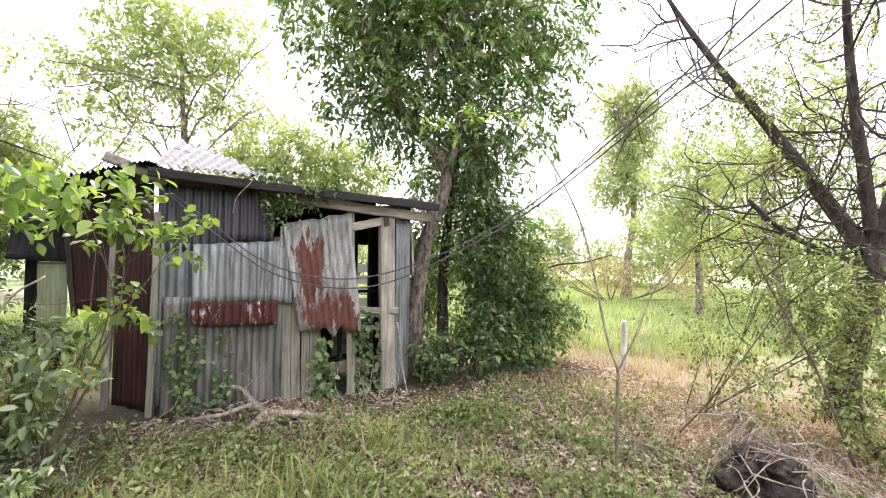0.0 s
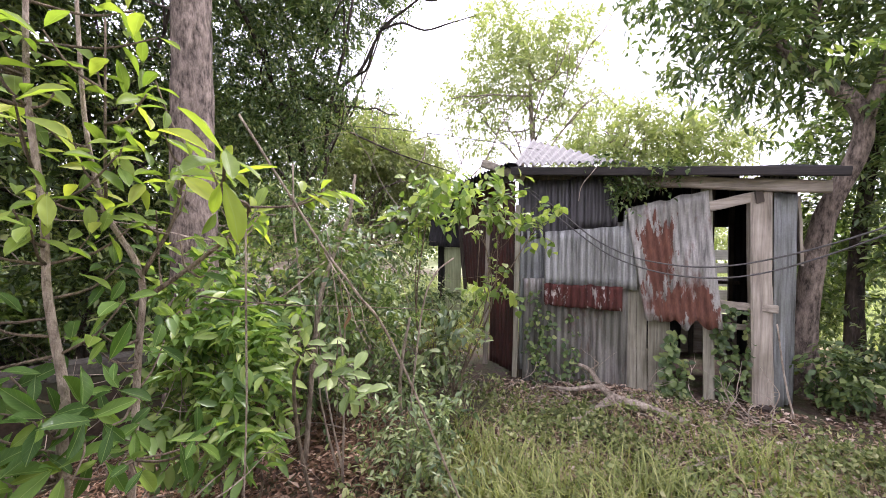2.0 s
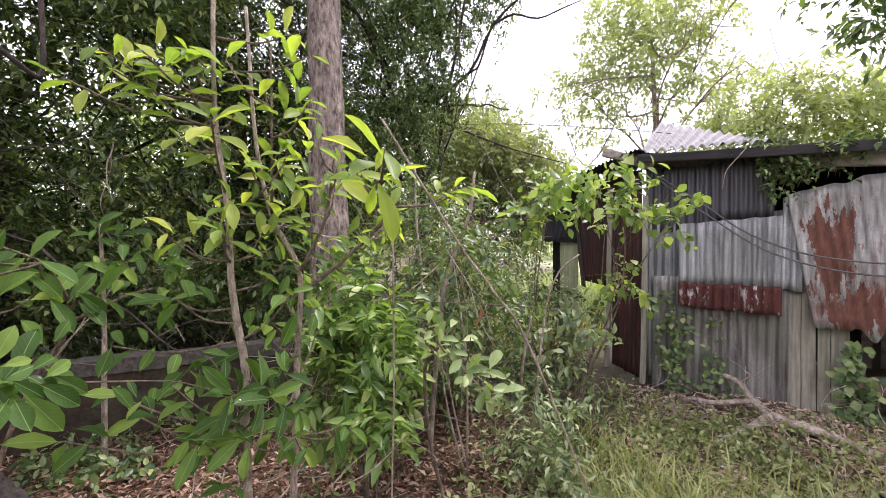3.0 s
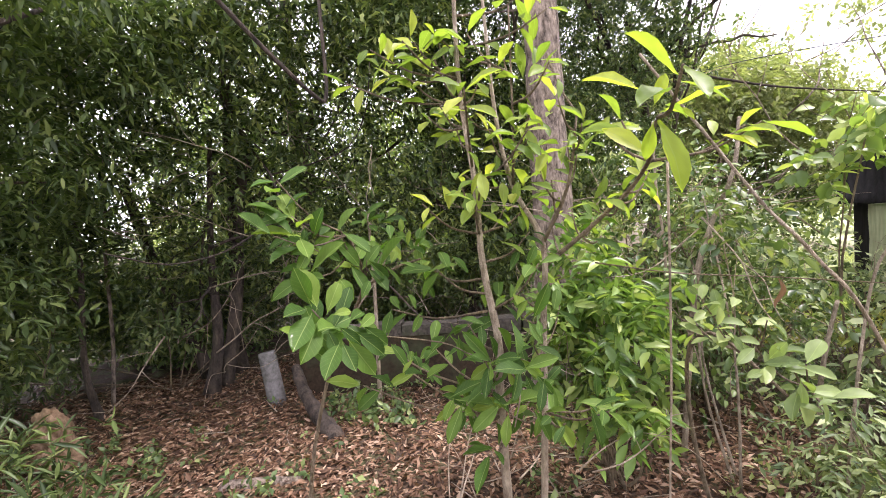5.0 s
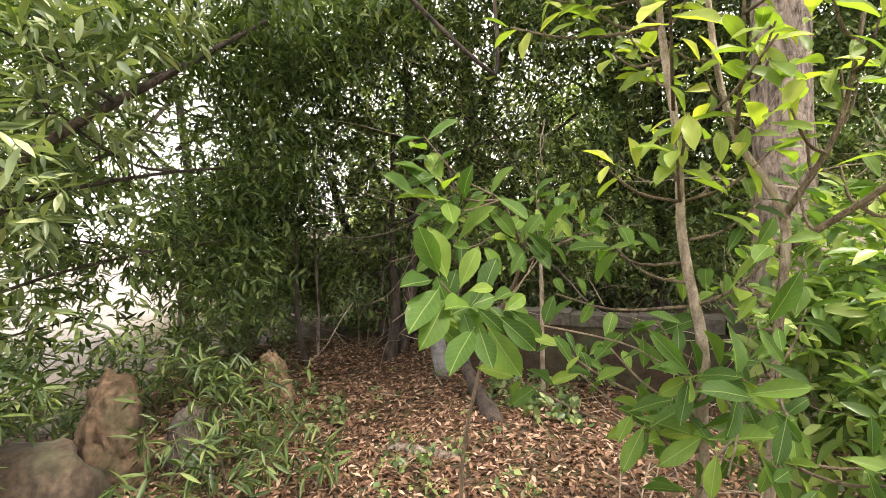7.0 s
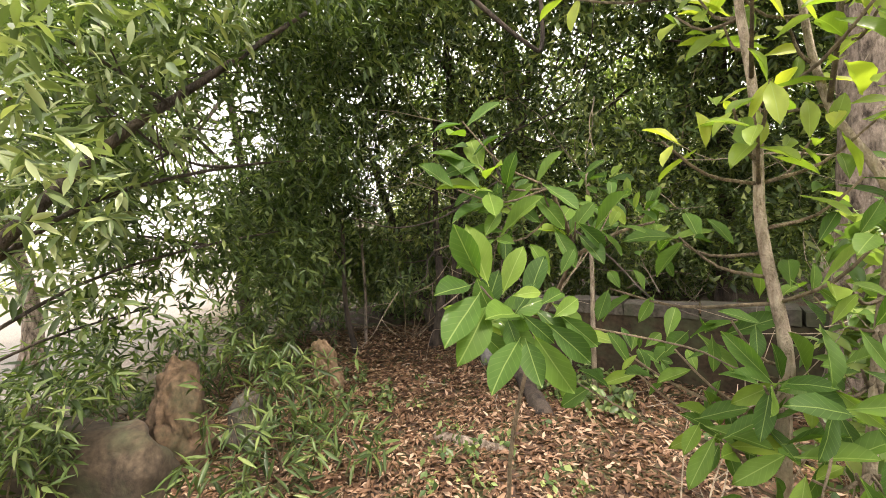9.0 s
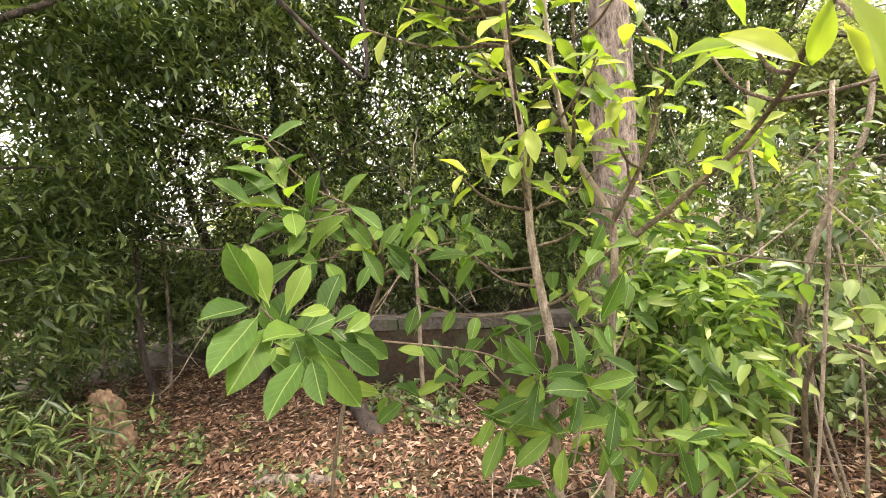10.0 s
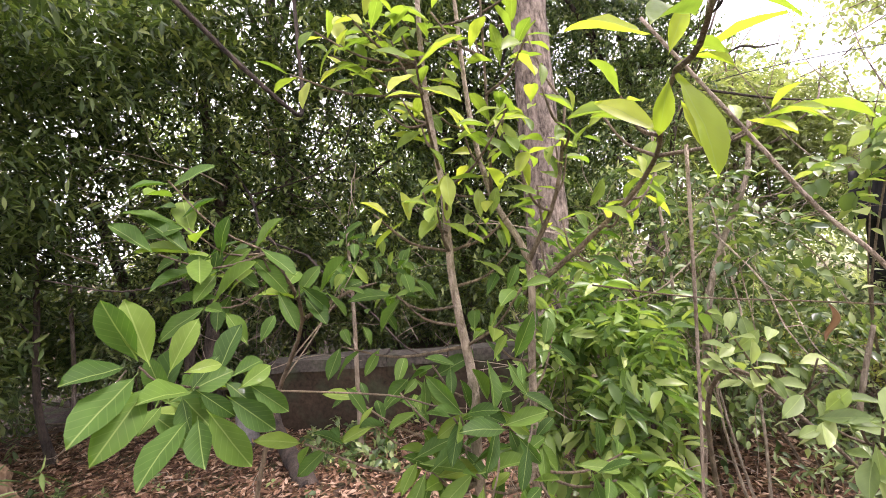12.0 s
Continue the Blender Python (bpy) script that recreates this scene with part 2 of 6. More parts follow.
MEADOW = leaf_material("meadow_blade", [(0, (0.210, 0.250, 0.110)), (0.6, (0.330, 0.380, 0.180)), (1, (0.490, 0.520, 0.290))], 0.36, 0.55)
STRAW = leaf_material("dry_grass_blade", [(0, (0.270, 0.200, 0.115)), (0.6, (0.440, 0.330, 0.210)), (1, (0.580, 0.470, 0.320))], 0.28, 0.7)
DEAD = leaf_material("dead_leaf", [(0, (0.055, 0.028, 0.015)), (0.4, (0.150, 0.082, 0.046)), (0.75, (0.285, 0.172, 0.106)), (1, (0.500, 0.370, 0.265))], 0.14, 0.65)
BARK = bark_material("grey_brown_bark", (0.040, 0.029, 0.020), (0.41, 0.33, 0.26), 20)
BARK_DARK = bark_material("dark_bark", (0.022, 0.017, 0.013), (0.105, 0.08, 0.06))
BARK_PALE = bark_material("pale_bark", (0.20, 0.155, 0.105), (0.50, 0.42, 0.31), 30)
TWIG = bark_material("twig_bark", (0.10, 0.075, 0.045), (0.27, 0.21, 0.13), 40)
DRIFT = bark_material("bleached_wood", (0.27, 0.21, 0.15), (0.58, 0.50, 0.40), 25)
WOOD = wood_material("weathered_timber", (0.17, 0.145, 0.115), (0.47, 0.42, 0.34))
WOOD_X = wood_material("weathered_beam", (0.17, 0.145, 0.115), (0.47, 0.42, 0.34), (0.06, 1, 1))
# near-black timber for the batten along the roof edge
WOOD_BLACK = wood_material("black_timber", (0.010, 0.009, 0.008), (0.035, 0.03, 0.026), (0.06, 1, 1))
WOOD_DARK = wood_material("dark_timber", (0.03, 0.025, 0.02), (0.10, 0.08, 0.06))
PLANK = wood_material("mossy_plank", (0.15, 0.14, 0.10), (0.38, 0.36, 0.28))
ZINC = metal_sheet("zinc_sheet", (0.34, 0.35, 0.335), 0.66, 0.76, (0.16, 0.055, 0.03), algae=0.25)
ZINC_LOW = metal_sheet("stained_zinc_sheet", (0.24, 0.23, 0.205), 0.55, 0.70, (0.11, 0.062, 0.04), algae=0.55)
ZINC_BLUE = metal_sheet("blue_grey_zinc_sheet", (0.22, 0.235, 0.23), 0.7, 0.8, (0.13, 0.06, 0.035), algae=0.4)
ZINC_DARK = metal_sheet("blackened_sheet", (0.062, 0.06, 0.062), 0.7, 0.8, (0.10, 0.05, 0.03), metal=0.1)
ZINC_ROOF = metal_sheet("roof_sheet", (0.165, 0.165, 0.15), 0.72, 0.82, (0.2, 0.12, 0.08), metal=0.0, gloss=0.75)
# near-black sheet for roof, back wall, hood and lean-to
BLACK_ROOF = metal_sheet("black_roof_sheet", (0.016, 0.015, 0.015), 0.72, 0.82, (0.04, 0.025, 0.018), metal=0.0, gloss=0.9)
MAROON = metal_sheet("maroon_sheet", (0.045, 0.018, 0.016), 0.45, 0.65, (0.095, 0.03, 0.022), metal=0.0)
STRIP = metal_sheet("peeling_maroon_sheet", (0.38, 0.355, 0.32), 0.41, 0.45, (0.08, 0.022, 0.015), metal=0.0)
RUST = metal_sheet("rusted_zinc_sheet", (0.33, 0.32, 0.29), 0.54, 0.70, (0.125, 0.050, 0.030),
                   [(0.93, 4.76, 1.45, 0.26, 0.75), (1.32, 4.76, 0.92, 0.26, 0.32), (1.04, 4.76, 0.98, 0.28, 0.36)], algae=0.35)
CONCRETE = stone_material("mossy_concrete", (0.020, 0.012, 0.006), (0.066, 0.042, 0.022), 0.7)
COPING = stone_material("grey_coping", (0.04, 0.034, 0.026), (0.125, 0.11, 0.09), 0.7)
PIPE = stone_material("pale_cement", (0.11, 0.107, 0.10), (0.25, 0.243, 0.235), 0.4)
SLAB = stone_material("brown_slab", (0.030, 0.022, 0.013), (0.090, 0.066, 0.040), 0.6)
TERMITE = stone_material("red_earth", (0.050, 0.032, 0.017), (0.165, 0.108, 0.062), 0.5)
EARTH_TAN = stone_material("tan_earth", (0.14, 0.085, 0.045), (0.36, 0.25, 0.155), 0.15)
CABLE = plain_material("grey_cable", (0.085, 0.082, 0.075), 0.7)
WHITEWASH = wood_material("whitewashed_board", (0.42, 0.42, 0.38), (0.72, 0.72, 0.66), (0.06, 1, 1))
SCRAP = plain_material("white_plastic", (0.62, 0.62, 0.60), 0.4)
LIME_PAINT = wood_material("pale_green_paint", (0.24, 0.27, 0.14), (0.42, 0.46, 0.28))
SOIL = ground_material()


# ---- building helpers ----
def unit(v):
    return v / np.maximum(np.linalg.norm(v, axis=-1, keepdims=True), 1e-9)


def mesh_of(name, verts, faces, smooth=False):
    me = bpy.data.meshes.new(name)
    me.from_pydata([tuple(v) for v in verts], [], faces)
    me.update()
    if smooth:
        me.polygons.foreach_set("use_smooth", [True] * len(me.polygons))
    return me


def mesh_fast(name, verts, faces, smooth=True, uv=None):
    """A mesh from arrays, all faces with the same number of corners."""
    me = bpy.data.meshes.new(name)
    k = faces.shape[1]
    me.vertices.add(len(verts))
    me.vertices.foreach_set("co", verts.astype(np.float32).ravel())
    me.loops.add(faces.size)
    me.loops.foreach_set("vertex_index", faces.astype(np.int32).ravel())
    me.polygons.add(len(faces))
    me.polygons.foreach_set("loop_start", np.arange(0, faces.size, k, dtype=np.int32))
    if smooth:
        me.polygons.foreach_set("use_smooth", np.ones(len(faces), dtype=bool))
    if uv is not None:
        layer = me.uv_layers.new(name="UVMap")
        layer.data.foreach_set("uv", uv[faces.ravel()].astype(np.float32).ravel())
    me.update(calc_edges=True)
    me.validate()
    return me


def thing(name, base, label, category, group="", kind=""):
    ob = new(name)
    ob.location = base
    ob.empty_display_size = 0.1
    return tagged(ob, label, category, group, kind)


def part(name, me, material, parent=None, label=""):
    """Links a mesh whose points are in world metres as one part of a thing (or of a part)."""
    me.materials.append(material)
    ob = new(name, me)
    if parent is not None:
        ob.parent = parent
        shift = parent.location.copy()
        if parent.parent is not None:
            shift = Vector((0, 0, 0)) if parent.type == "MESH" else shift + parent.parent.location
        ob.matrix_parent_inverse = Matrix.Translation(-shift)
        if parent.type == "MESH":
            ob.matrix_parent_inverse = Matrix.Identity(4)
    if label:
        tagged(ob, label)
    return ob


def curve_through(pts, n):
    """A smooth line through the points (Catmull-Rom)."""
    p = [Vector(q) for q in pts]
    p = [p[0] * 2 - p[1]] + p + [p[-1] * 2 - p[-2]]
    out = []
    for i in range(1, len(p) - 2):
        for k in range(n):
            t = k / n
            a, b, c, d = p[i - 1], p[i], p[i + 1], p[i + 2]
            out.append(0.5 * (2 * b + (c - a) * t + (2 * a - 5 * b + 4 * c - d) * t * t + (3 * b - a - 3 * c + d) * t ** 3))
    out.append(p[-2])
    return out


class Soup:
    """Collects tubes into one mesh."""

    def __init__(self):
        self.v, self.f = [], []

    def tube(self, pts, r0, r1, sides=8, rough=0.0, steps=4, flare=0.0):
        line = curve_through(pts, steps)
        n = len(line)
        start = len(self.v)
        side = None
        for i, c in enumerate(line):
            d = (line[min(i + 1, n - 1)] - line[max(i - 1, 0)]).normalized()
            if side is None:
                side = d.orthogonal().normalized()
            side = (side - d * side.dot(d)).normalized()
            up = d.cross(side)
            s = i / (n - 1)
            r = r0 + (r1 - r0) * s + flare * max(0, 1 - s * 5) ** 2
            for k in range(sides):
                a = 2 * math.pi * k / sides
                w = side * math.cos(a) + up * math.sin(a)
                rr = r * (1 + rough * noise.noise((c + w * r) * (0.6 / max(r, 0.004))))
                self.v.append(c + w * rr)
        for i in range(n - 1):
            for k in range(sides):
                a, b = start + i * sides + k, start + i * sides + (k + 1) % sides
                self.f.append((a, b, b + sides, a + sides))
        self.f.append(tuple(start + k for k in reversed(range(sides))))
        self.f.append(tuple(start + (n - 1) * sides + k for k in range(sides)))
        return line

    def branch(self, start, way, length, r, rng, depth=1, kids=3, bend=0.25, rise=0.15, sides=6):
        """A crooked branch with side branches; returns the points of its ends."""
        pts, p, d = [Vector(start)], Vector(start), Vector(way).normalized()
        for _ in range(4):
            d = (d + Vector(rng.normal(0, bend, 3)) + Vector((0, 0, rise))).normalized()
            p = p + d * length / 4
            pts.append(p.copy())
        self.tube(pts, r, r * 0.35, sides, 0.15, 3)
        ends = [(pts[-1], d)]
        if depth:
            for k in range(kids):
                i = 1 + (k % 4) if kids > 2 else 2 + k
                i = min(i, 4)
                turn = (d + Vector(rng.normal(0, 0.75, 3))).normalized()
                ends += self.branch(pts[i], turn, length * rng.uniform(0.45, 0.7), r * 0.5, rng, depth - 1, kids, bend, rise, max(4, sides - 1))
        return ends

    def mesh(self, name):
        return mesh_of(name, self.v, self.f, True)


# leaf blades: points along, across and out of the blade; the two halves fold at the midrib
SMALL = (np.array([(0, 0, 0), (0.42, 0.5, 0.07), (1, 0, -0.1), (0.42, -0.5, 0.07)]), np.array([(0, 2, 1), (0, 3, 2)]), None)


def blade_shape(rows, droop, fold):
    v, uv, f = [], [], []
    for s, w in rows:
        for e in (-1, 0, 1):
            v.append((s, e * w, fold * abs(e) * w - droop * s * s))
            uv.append((0.5 + e * w, s))
    for i in range(len(rows) - 1):
        for j in (0, 1):
            a = 3 * i + j
            f += [(a, a + 1, a + 4), (a, a + 4, a + 3)]
    return np.array(v), np.array(f), np.array(uv)


LANCE = blade_shape([(0.0, 0.02), (0.22, 0.34), (0.45, 0.5), (0.72, 0.36), (1.0, 0.01)], 0.12, 0.12)
MEDIUM = blade_shape([(0.0, 0.02), (0.25, 0.40), (0.55, 0.49), (0.82, 0.25), (1.0, 0.01)], 0.18, 0.22)


def leaves(name, pos, way, normal, length, width, shape):
    """One mesh of many leaves."""
    tv, tf, tuv = shape
    d = unit(way)
    s = unit(np.cross(normal, d))
    n = np.cross(d, s)
    ln, wd = length[:, None, None], width[:, None, None]
    v = pos[:, None, :] + tv[None, :, 0:1] * ln * d[:, None, :] + tv[None, :, 1:2] * wd * s[:, None, :] + tv[None, :, 2:3] * ln * n[:, None, :]
    f = tf[None] + (np.arange(len(pos)) * len(tv))[:, None, None]
    uv = None if tuv is None else np.tile(tuv, (len(pos), 1))
    return mesh_fast(name, v.reshape(-1, 3), f.reshape(-1, 3), shape is not SMALL, uv)


LEAF_DATA = {}


def leaf_objects(parent, pos, way, normal, length, width, material):
    """Large leaves, each an object of its own on a few shared blades."""
    if material.name not in LEAF_DATA:
        LEAF_DATA[material.name] = []
        for droop, fold in ((0.06, 0.16), (0.14, 0.24), (0.22, 0.12), (0.02, 0.28)):
            tv, tf, tuv = blade_shape([(0.0, 0.015), (0.07, 0.03), (0.20, 0.20), (0.38, 0.40), (0.58, 0.5), (0.76, 0.43), (0.90, 0.24), (1.0, 0.01)], droop, fold)
            tv = tv.copy()
            tv[:, 2] += 0.02 * np.sin(tv[:, 0] * 17) * np.sign(tv[:, 1]) + 0.012 * np.cos(tv[:, 0] * 23)
            me = mesh_fast("leaf", tv, tf, True, tuv)
            me.materials.append(material)
            LEAF_DATA[material.name].append(me)
    d = unit(way)
    s = unit(np.cross(normal, d))
    n = np.cross(d, s)
    for k in range(len(pos)):
        ob = new("leaf", LEAF_DATA[material.name][k % 4])
        m = Matrix([(*(d[k] * length[k])[[0]], *(s[k] * width[k])[[0]], *(n[k] * length[k])[[0]], pos[k][0]),
                    (*(d[k] * length[k])[[1]], *(s[k] * width[k])[[1]], *(n[k] * length[k])[[1]], pos[k][1]),
                    (*(d[k] * length[k])[[2]], *(s[k] * width[k])[[2]], *(n[k] * length[k])[[2]], pos[k][2]), (0, 0, 0, 1)])
        ob.parent = parent
        ob.matrix_parent_inverse = Matrix.Translation(-parent.location)
        ob.matrix_basis = m


def fan(hubs, per, leaf, ratio, seed, face, tl=0.17, droop=0.0):
    """Leaves set alternately round short shoots, their upper sides turned to the light."""
    g = np.random.default_rng(seed)
    p = np.array([h[:3] for h in hubs], float)
    w = np.array([h[3:] for h in hubs], float)
    pos, way, nm, size, width = spray(p - unit(w) * tl, w, np.full(len(p), tl), per, leaf, ratio, g, droop, 1.0, True)
    nm = np.array(face) + g.normal(0, 0.3, nm.shape)
    keep = np.abs((unit(way) * unit(nm)).sum(1)) < 0.85
    return pos[keep], way[keep], nm[keep], size[keep], width[keep]


def spray(start, way, lengths, per, leaf, ratio, rng, droop=0.25, spread=1.0, whorl=False):
    """Leaves along twigs: places, directions, normals and sizes."""
    n = len(start)
    way = unit(way)
    side = unit(np.cross(way, rng.normal(0, 1, (n, 3)) + (0, 0, 0.4)))
    s = np.linspace(0.12, 1.0, per)[None, :] + rng.uniform(-0.05, 0.05, (n, per))
    if whorl:
        s = 1 - (1 - s) * 0.75
    p = start[:, None, :] + way[:, None, :] * (s * lengths[:, None])[..., None]
    p[..., 2] -= droop * 0.6 * lengths[:, None] * s * s
    if whorl:
        a = np.arange(per)[None, :] * 2.4 + rng.uniform(0, 6.28, (n, 1))
        up = np.cross(way, side)
        sd = np.cos(a)[..., None] * side[:, None, :] + np.sin(a)[..., None] * up[:, None, :]
    else:
        sd = side[:, None, :] * np.where(np.arange(per) % 2, 1.0, -1.0)[None, :, None]
    d = unit(way)[:, None, :] * 0.55 + sd * spread + rng.normal(0, 0.28, (n, per, 3))
    d[..., 2] -= droop
    nm = np.array([0, 0, 1.0]) + rng.normal(0, 0.45, (n, per, 3))
    size = leaf * rng.uniform(0.6, 1.2, (n, per))
    return p.reshape(-1, 3), d.reshape(-1, 3), nm.reshape(-1, 3), size.ravel(), (size * ratio * rng.uniform(0.85, 1.15, (n, per))).ravel()


def blobs(centres, count, rng, shell=2.2):
    """Random places and outward directions in a cloud of ellipsoids (x, y, z, rx, ry, rz)."""
    c = np.array(centres, float)
    vol = c[:, 3] * c[:, 4] * c[:, 5]
    pick = rng.choice(len(c), count, p=vol / vol.sum())
    u = unit(rng.normal(0, 1, (count, 3)))
    r = rng.uniform(0, 1, count) ** (1 / shell)
    lump = 0.8 + 0.35 * np.sin(u[:, 0] * 5 + c[pick, 0]) * np.sin(u[:, 1] * 5 + c[pick, 1] * 2) * np.cos(u[:, 2] * 4)
    pos = c[pick, :3] + u * c[pick, 3:] * (r * lump)[:, None]
    return pos, u


def crown(name, centres, twigs, per, tl, leaf, ratio, seed, droop=0.25, shape=SMALL, floor=0.02, spread=1.0, whorl=False, shell=2.2, skip=None):
    rng = np.random.default_rng(seed)
    pos, out = blobs(centres, twigs, rng, shell)
    way = unit(out * 0.8 + rng.normal(0, 0.6, out.shape) + (0, 0, 0.15 - droop * 0.5))
    keep = pos[:, 2] > floor
    if skip is not None:
        keep &= ~skip(pos)
    pos, way = pos[keep], way[keep]
    got = spray(pos, way, tl * rng.uniform(0.6, 1.3, len(pos)), per, leaf, ratio, rng, droop, spread, whorl)
    ok = got[0][:, 2] > floor
    return leaves(name, *[g[ok] for g in got], shape)


def blades(name, pos, height, width, rng, lean=0.5):
    """Grass: bent, tapering blades."""
    n = len(pos)
    a = rng.uniform(0, 6.28, n)
    out = np.stack([np.cos(a), np.sin(a), np.zeros(n)], 1)
    side = np.stack([-np.sin(a), np.cos(a), np.zeros(n)], 1) * (width * rng.uniform(0.6, 1.3, n))[:, None]
    h = height * rng.uniform(0.5, 1.2, n)
    l = lean * h * rng.uniform(0.3, 1.5, n)
    p1 = pos + out * (l * 0.3)[:, None] + np.array([0, 0, 1]) * (h * 0.6)[:, None]
    p2 = pos + out * l[:, None] + np.array([0, 0, 1]) * (h * 0.95)[:, None]
    v = np.stack([pos - side, pos + side, p1 + side * 0.7, p1 - side * 0.7, p2], 1).reshape(-1, 3)
    f = np.array([(0, 1, 2), (0, 2, 3), (3, 2, 4)])[None] + (np.arange(n) * 5)[:, None, None]
    return mesh_fast(name, v, f.reshape(-1, 3))


def hills(x, y):
    """Height of the ground."""
    x, y = np.asarray(x, float), np.asarray(y, float)
    return 0.035 * np.sin(x * 1.7 + 0.5) * np.cos(y * 1.3) + 0.02 * np.sin(x * 4.1 + y * 2.7)


def on_ground(x, y, lift=0.0):
    return np.stack([x, y, hills(x, y) + lift], 1)


def beam_mesh(name, p, q, w, h, seed=0, wobble=0.008):
    """A squared timber from p to q, w across and h high, a little crooked."""
    p, q = Vector(p), Vector(q)
    d = (q - p).normalized()
    up = Vector((0, 0, 1)) if abs(d.z) < 0.8 else Vector((0, 1, 0))
    s = d.cross(up).normalized()
    up = s.cross(d)
    n, v, f = 9, [], []
    ring = [(-1, -0.8), (-0.8, -1), (0.8, -1), (1, -0.8), (1, 0.8), (0.8, 1), (-0.8, 1), (-1, 0.8)]
    for i in range(n):
        c = p.lerp(q, i / (n - 1)) + noise.noise_vector(Vector((i * 0.4, seed, 1.3))) * wobble
        for k, (a, b) in enumerate(ring):
            j = noise.noise(Vector((i * 1.1, k * 0.9, seed))) * 0.06
            ragged = d * noise.noise(Vector((k * 1.7, seed, i))) * 0.025 if i in (0, n - 1) else Vector()
            v.append(c + s * a * w / 2 * (1 + j) + up * b * h / 2 * (1 + j) + ragged)
    for i in range(n - 1):
        for k in range(8):
            a, b = i * 8 + k, i * 8 + (k + 1) % 8
            f.append((a, a + 8, b + 8, b))
    f.append(tuple(range(8)))
    f.append(tuple(reversed(range((n - 1) * 8, n * 8))))
    return mesh_of(name, v, f)


def corrugated(name, a, b, c, d, out, pitch=0.076, amp=0.0125, seed=0, dent=0.012, ragged=0.012, curl=0.0, top=1.0):
    """A corrugated sheet with corners a, b (bottom) and d, c (top); ribs run from bottom to top; out: the way its face looks."""
    a, b, c, d, out = (Vector(q) for q in (a, b, c, d, out))
    width = ((b - a).length + (c - d).length) / 2
    nu = max(8, int(width / pitch * 8))
    nv = max(6, int((d - a).length / 0.09))
    front, back, f = [], [], []
    for j in range(nv + 1):
        for i in range(nu + 1):
            u, v = i / nu, j / nv
            e = noise.noise(Vector((u * width * 9, seed, v * 0.1))) * ragged
            vv = v + (e if j == 0 else e * top if j == nv else 0) / max((d - a).length, 0.1)
            p = (a.lerp(b, u)).lerp(d.lerp(c, u), vv)
            w = math.sin(u * width / pitch * 2 * math.pi) * amp
            w += noise.noise(Vector((u * width * 2.2, v * 3.0, seed))) * dent
            w += curl * (1 - v) ** 3
            front.append(p + out * (w + 0.0008))
            back.append(p + out * (w - 0.0008))
    m = (nu + 1) * (nv + 1)
    for j in range(nv):
        for i in range(nu):
            k = j * (nu + 1) + i
            f.append((k, k + 1, k + nu + 2, k + nu + 1))
            f.append((m + k, m + k + nu + 1, m + k + nu + 2, m + k + 1))
    rim = [i for i in range(nu + 1)] + [j * (nu + 1) + nu for j in range(1, nv + 1)]
    rim += [nv * (nu + 1) + i for i in range(nu - 1, -1, -1)] + [j * (nu + 1) for j in range(nv - 1, 0, -1)]
    for i, k in enumerate(rim):
        q = rim[(i + 1) % len(rim)]
        f.append((k, m + k, m + q, q))
    return mesh_of(name, front + back, f, True)


# ---- ground ----
def build_ground():
    steps = np.concatenate([-np.geomspace(900, 9, 22), np.linspace(-8, 9, 110), np.geomspace(10, 900, 22)])
    gx, gy = np.meshgrid(steps, steps)
    n = len(steps)
    near = np.exp(-(gx ** 2 + gy ** 2) / 400)
    gz = hills(gx, gy) * near
    v = np.stack([gx.ravel(), gy.ravel(), gz.ravel()], 1)
    i = (np.arange(n - 1)[:, None] * n + np.arange(n - 1)[None]).ravel()
    f = np.stack([i, i + 1, i + n + 1, i + n], 1)
    ob = part("ground", mesh_fast("ground", v, f), SOIL)
    tagged(ob, "earth floor with leaf litter, straw and far meadow", "ground", kind="structure")


build_ground()


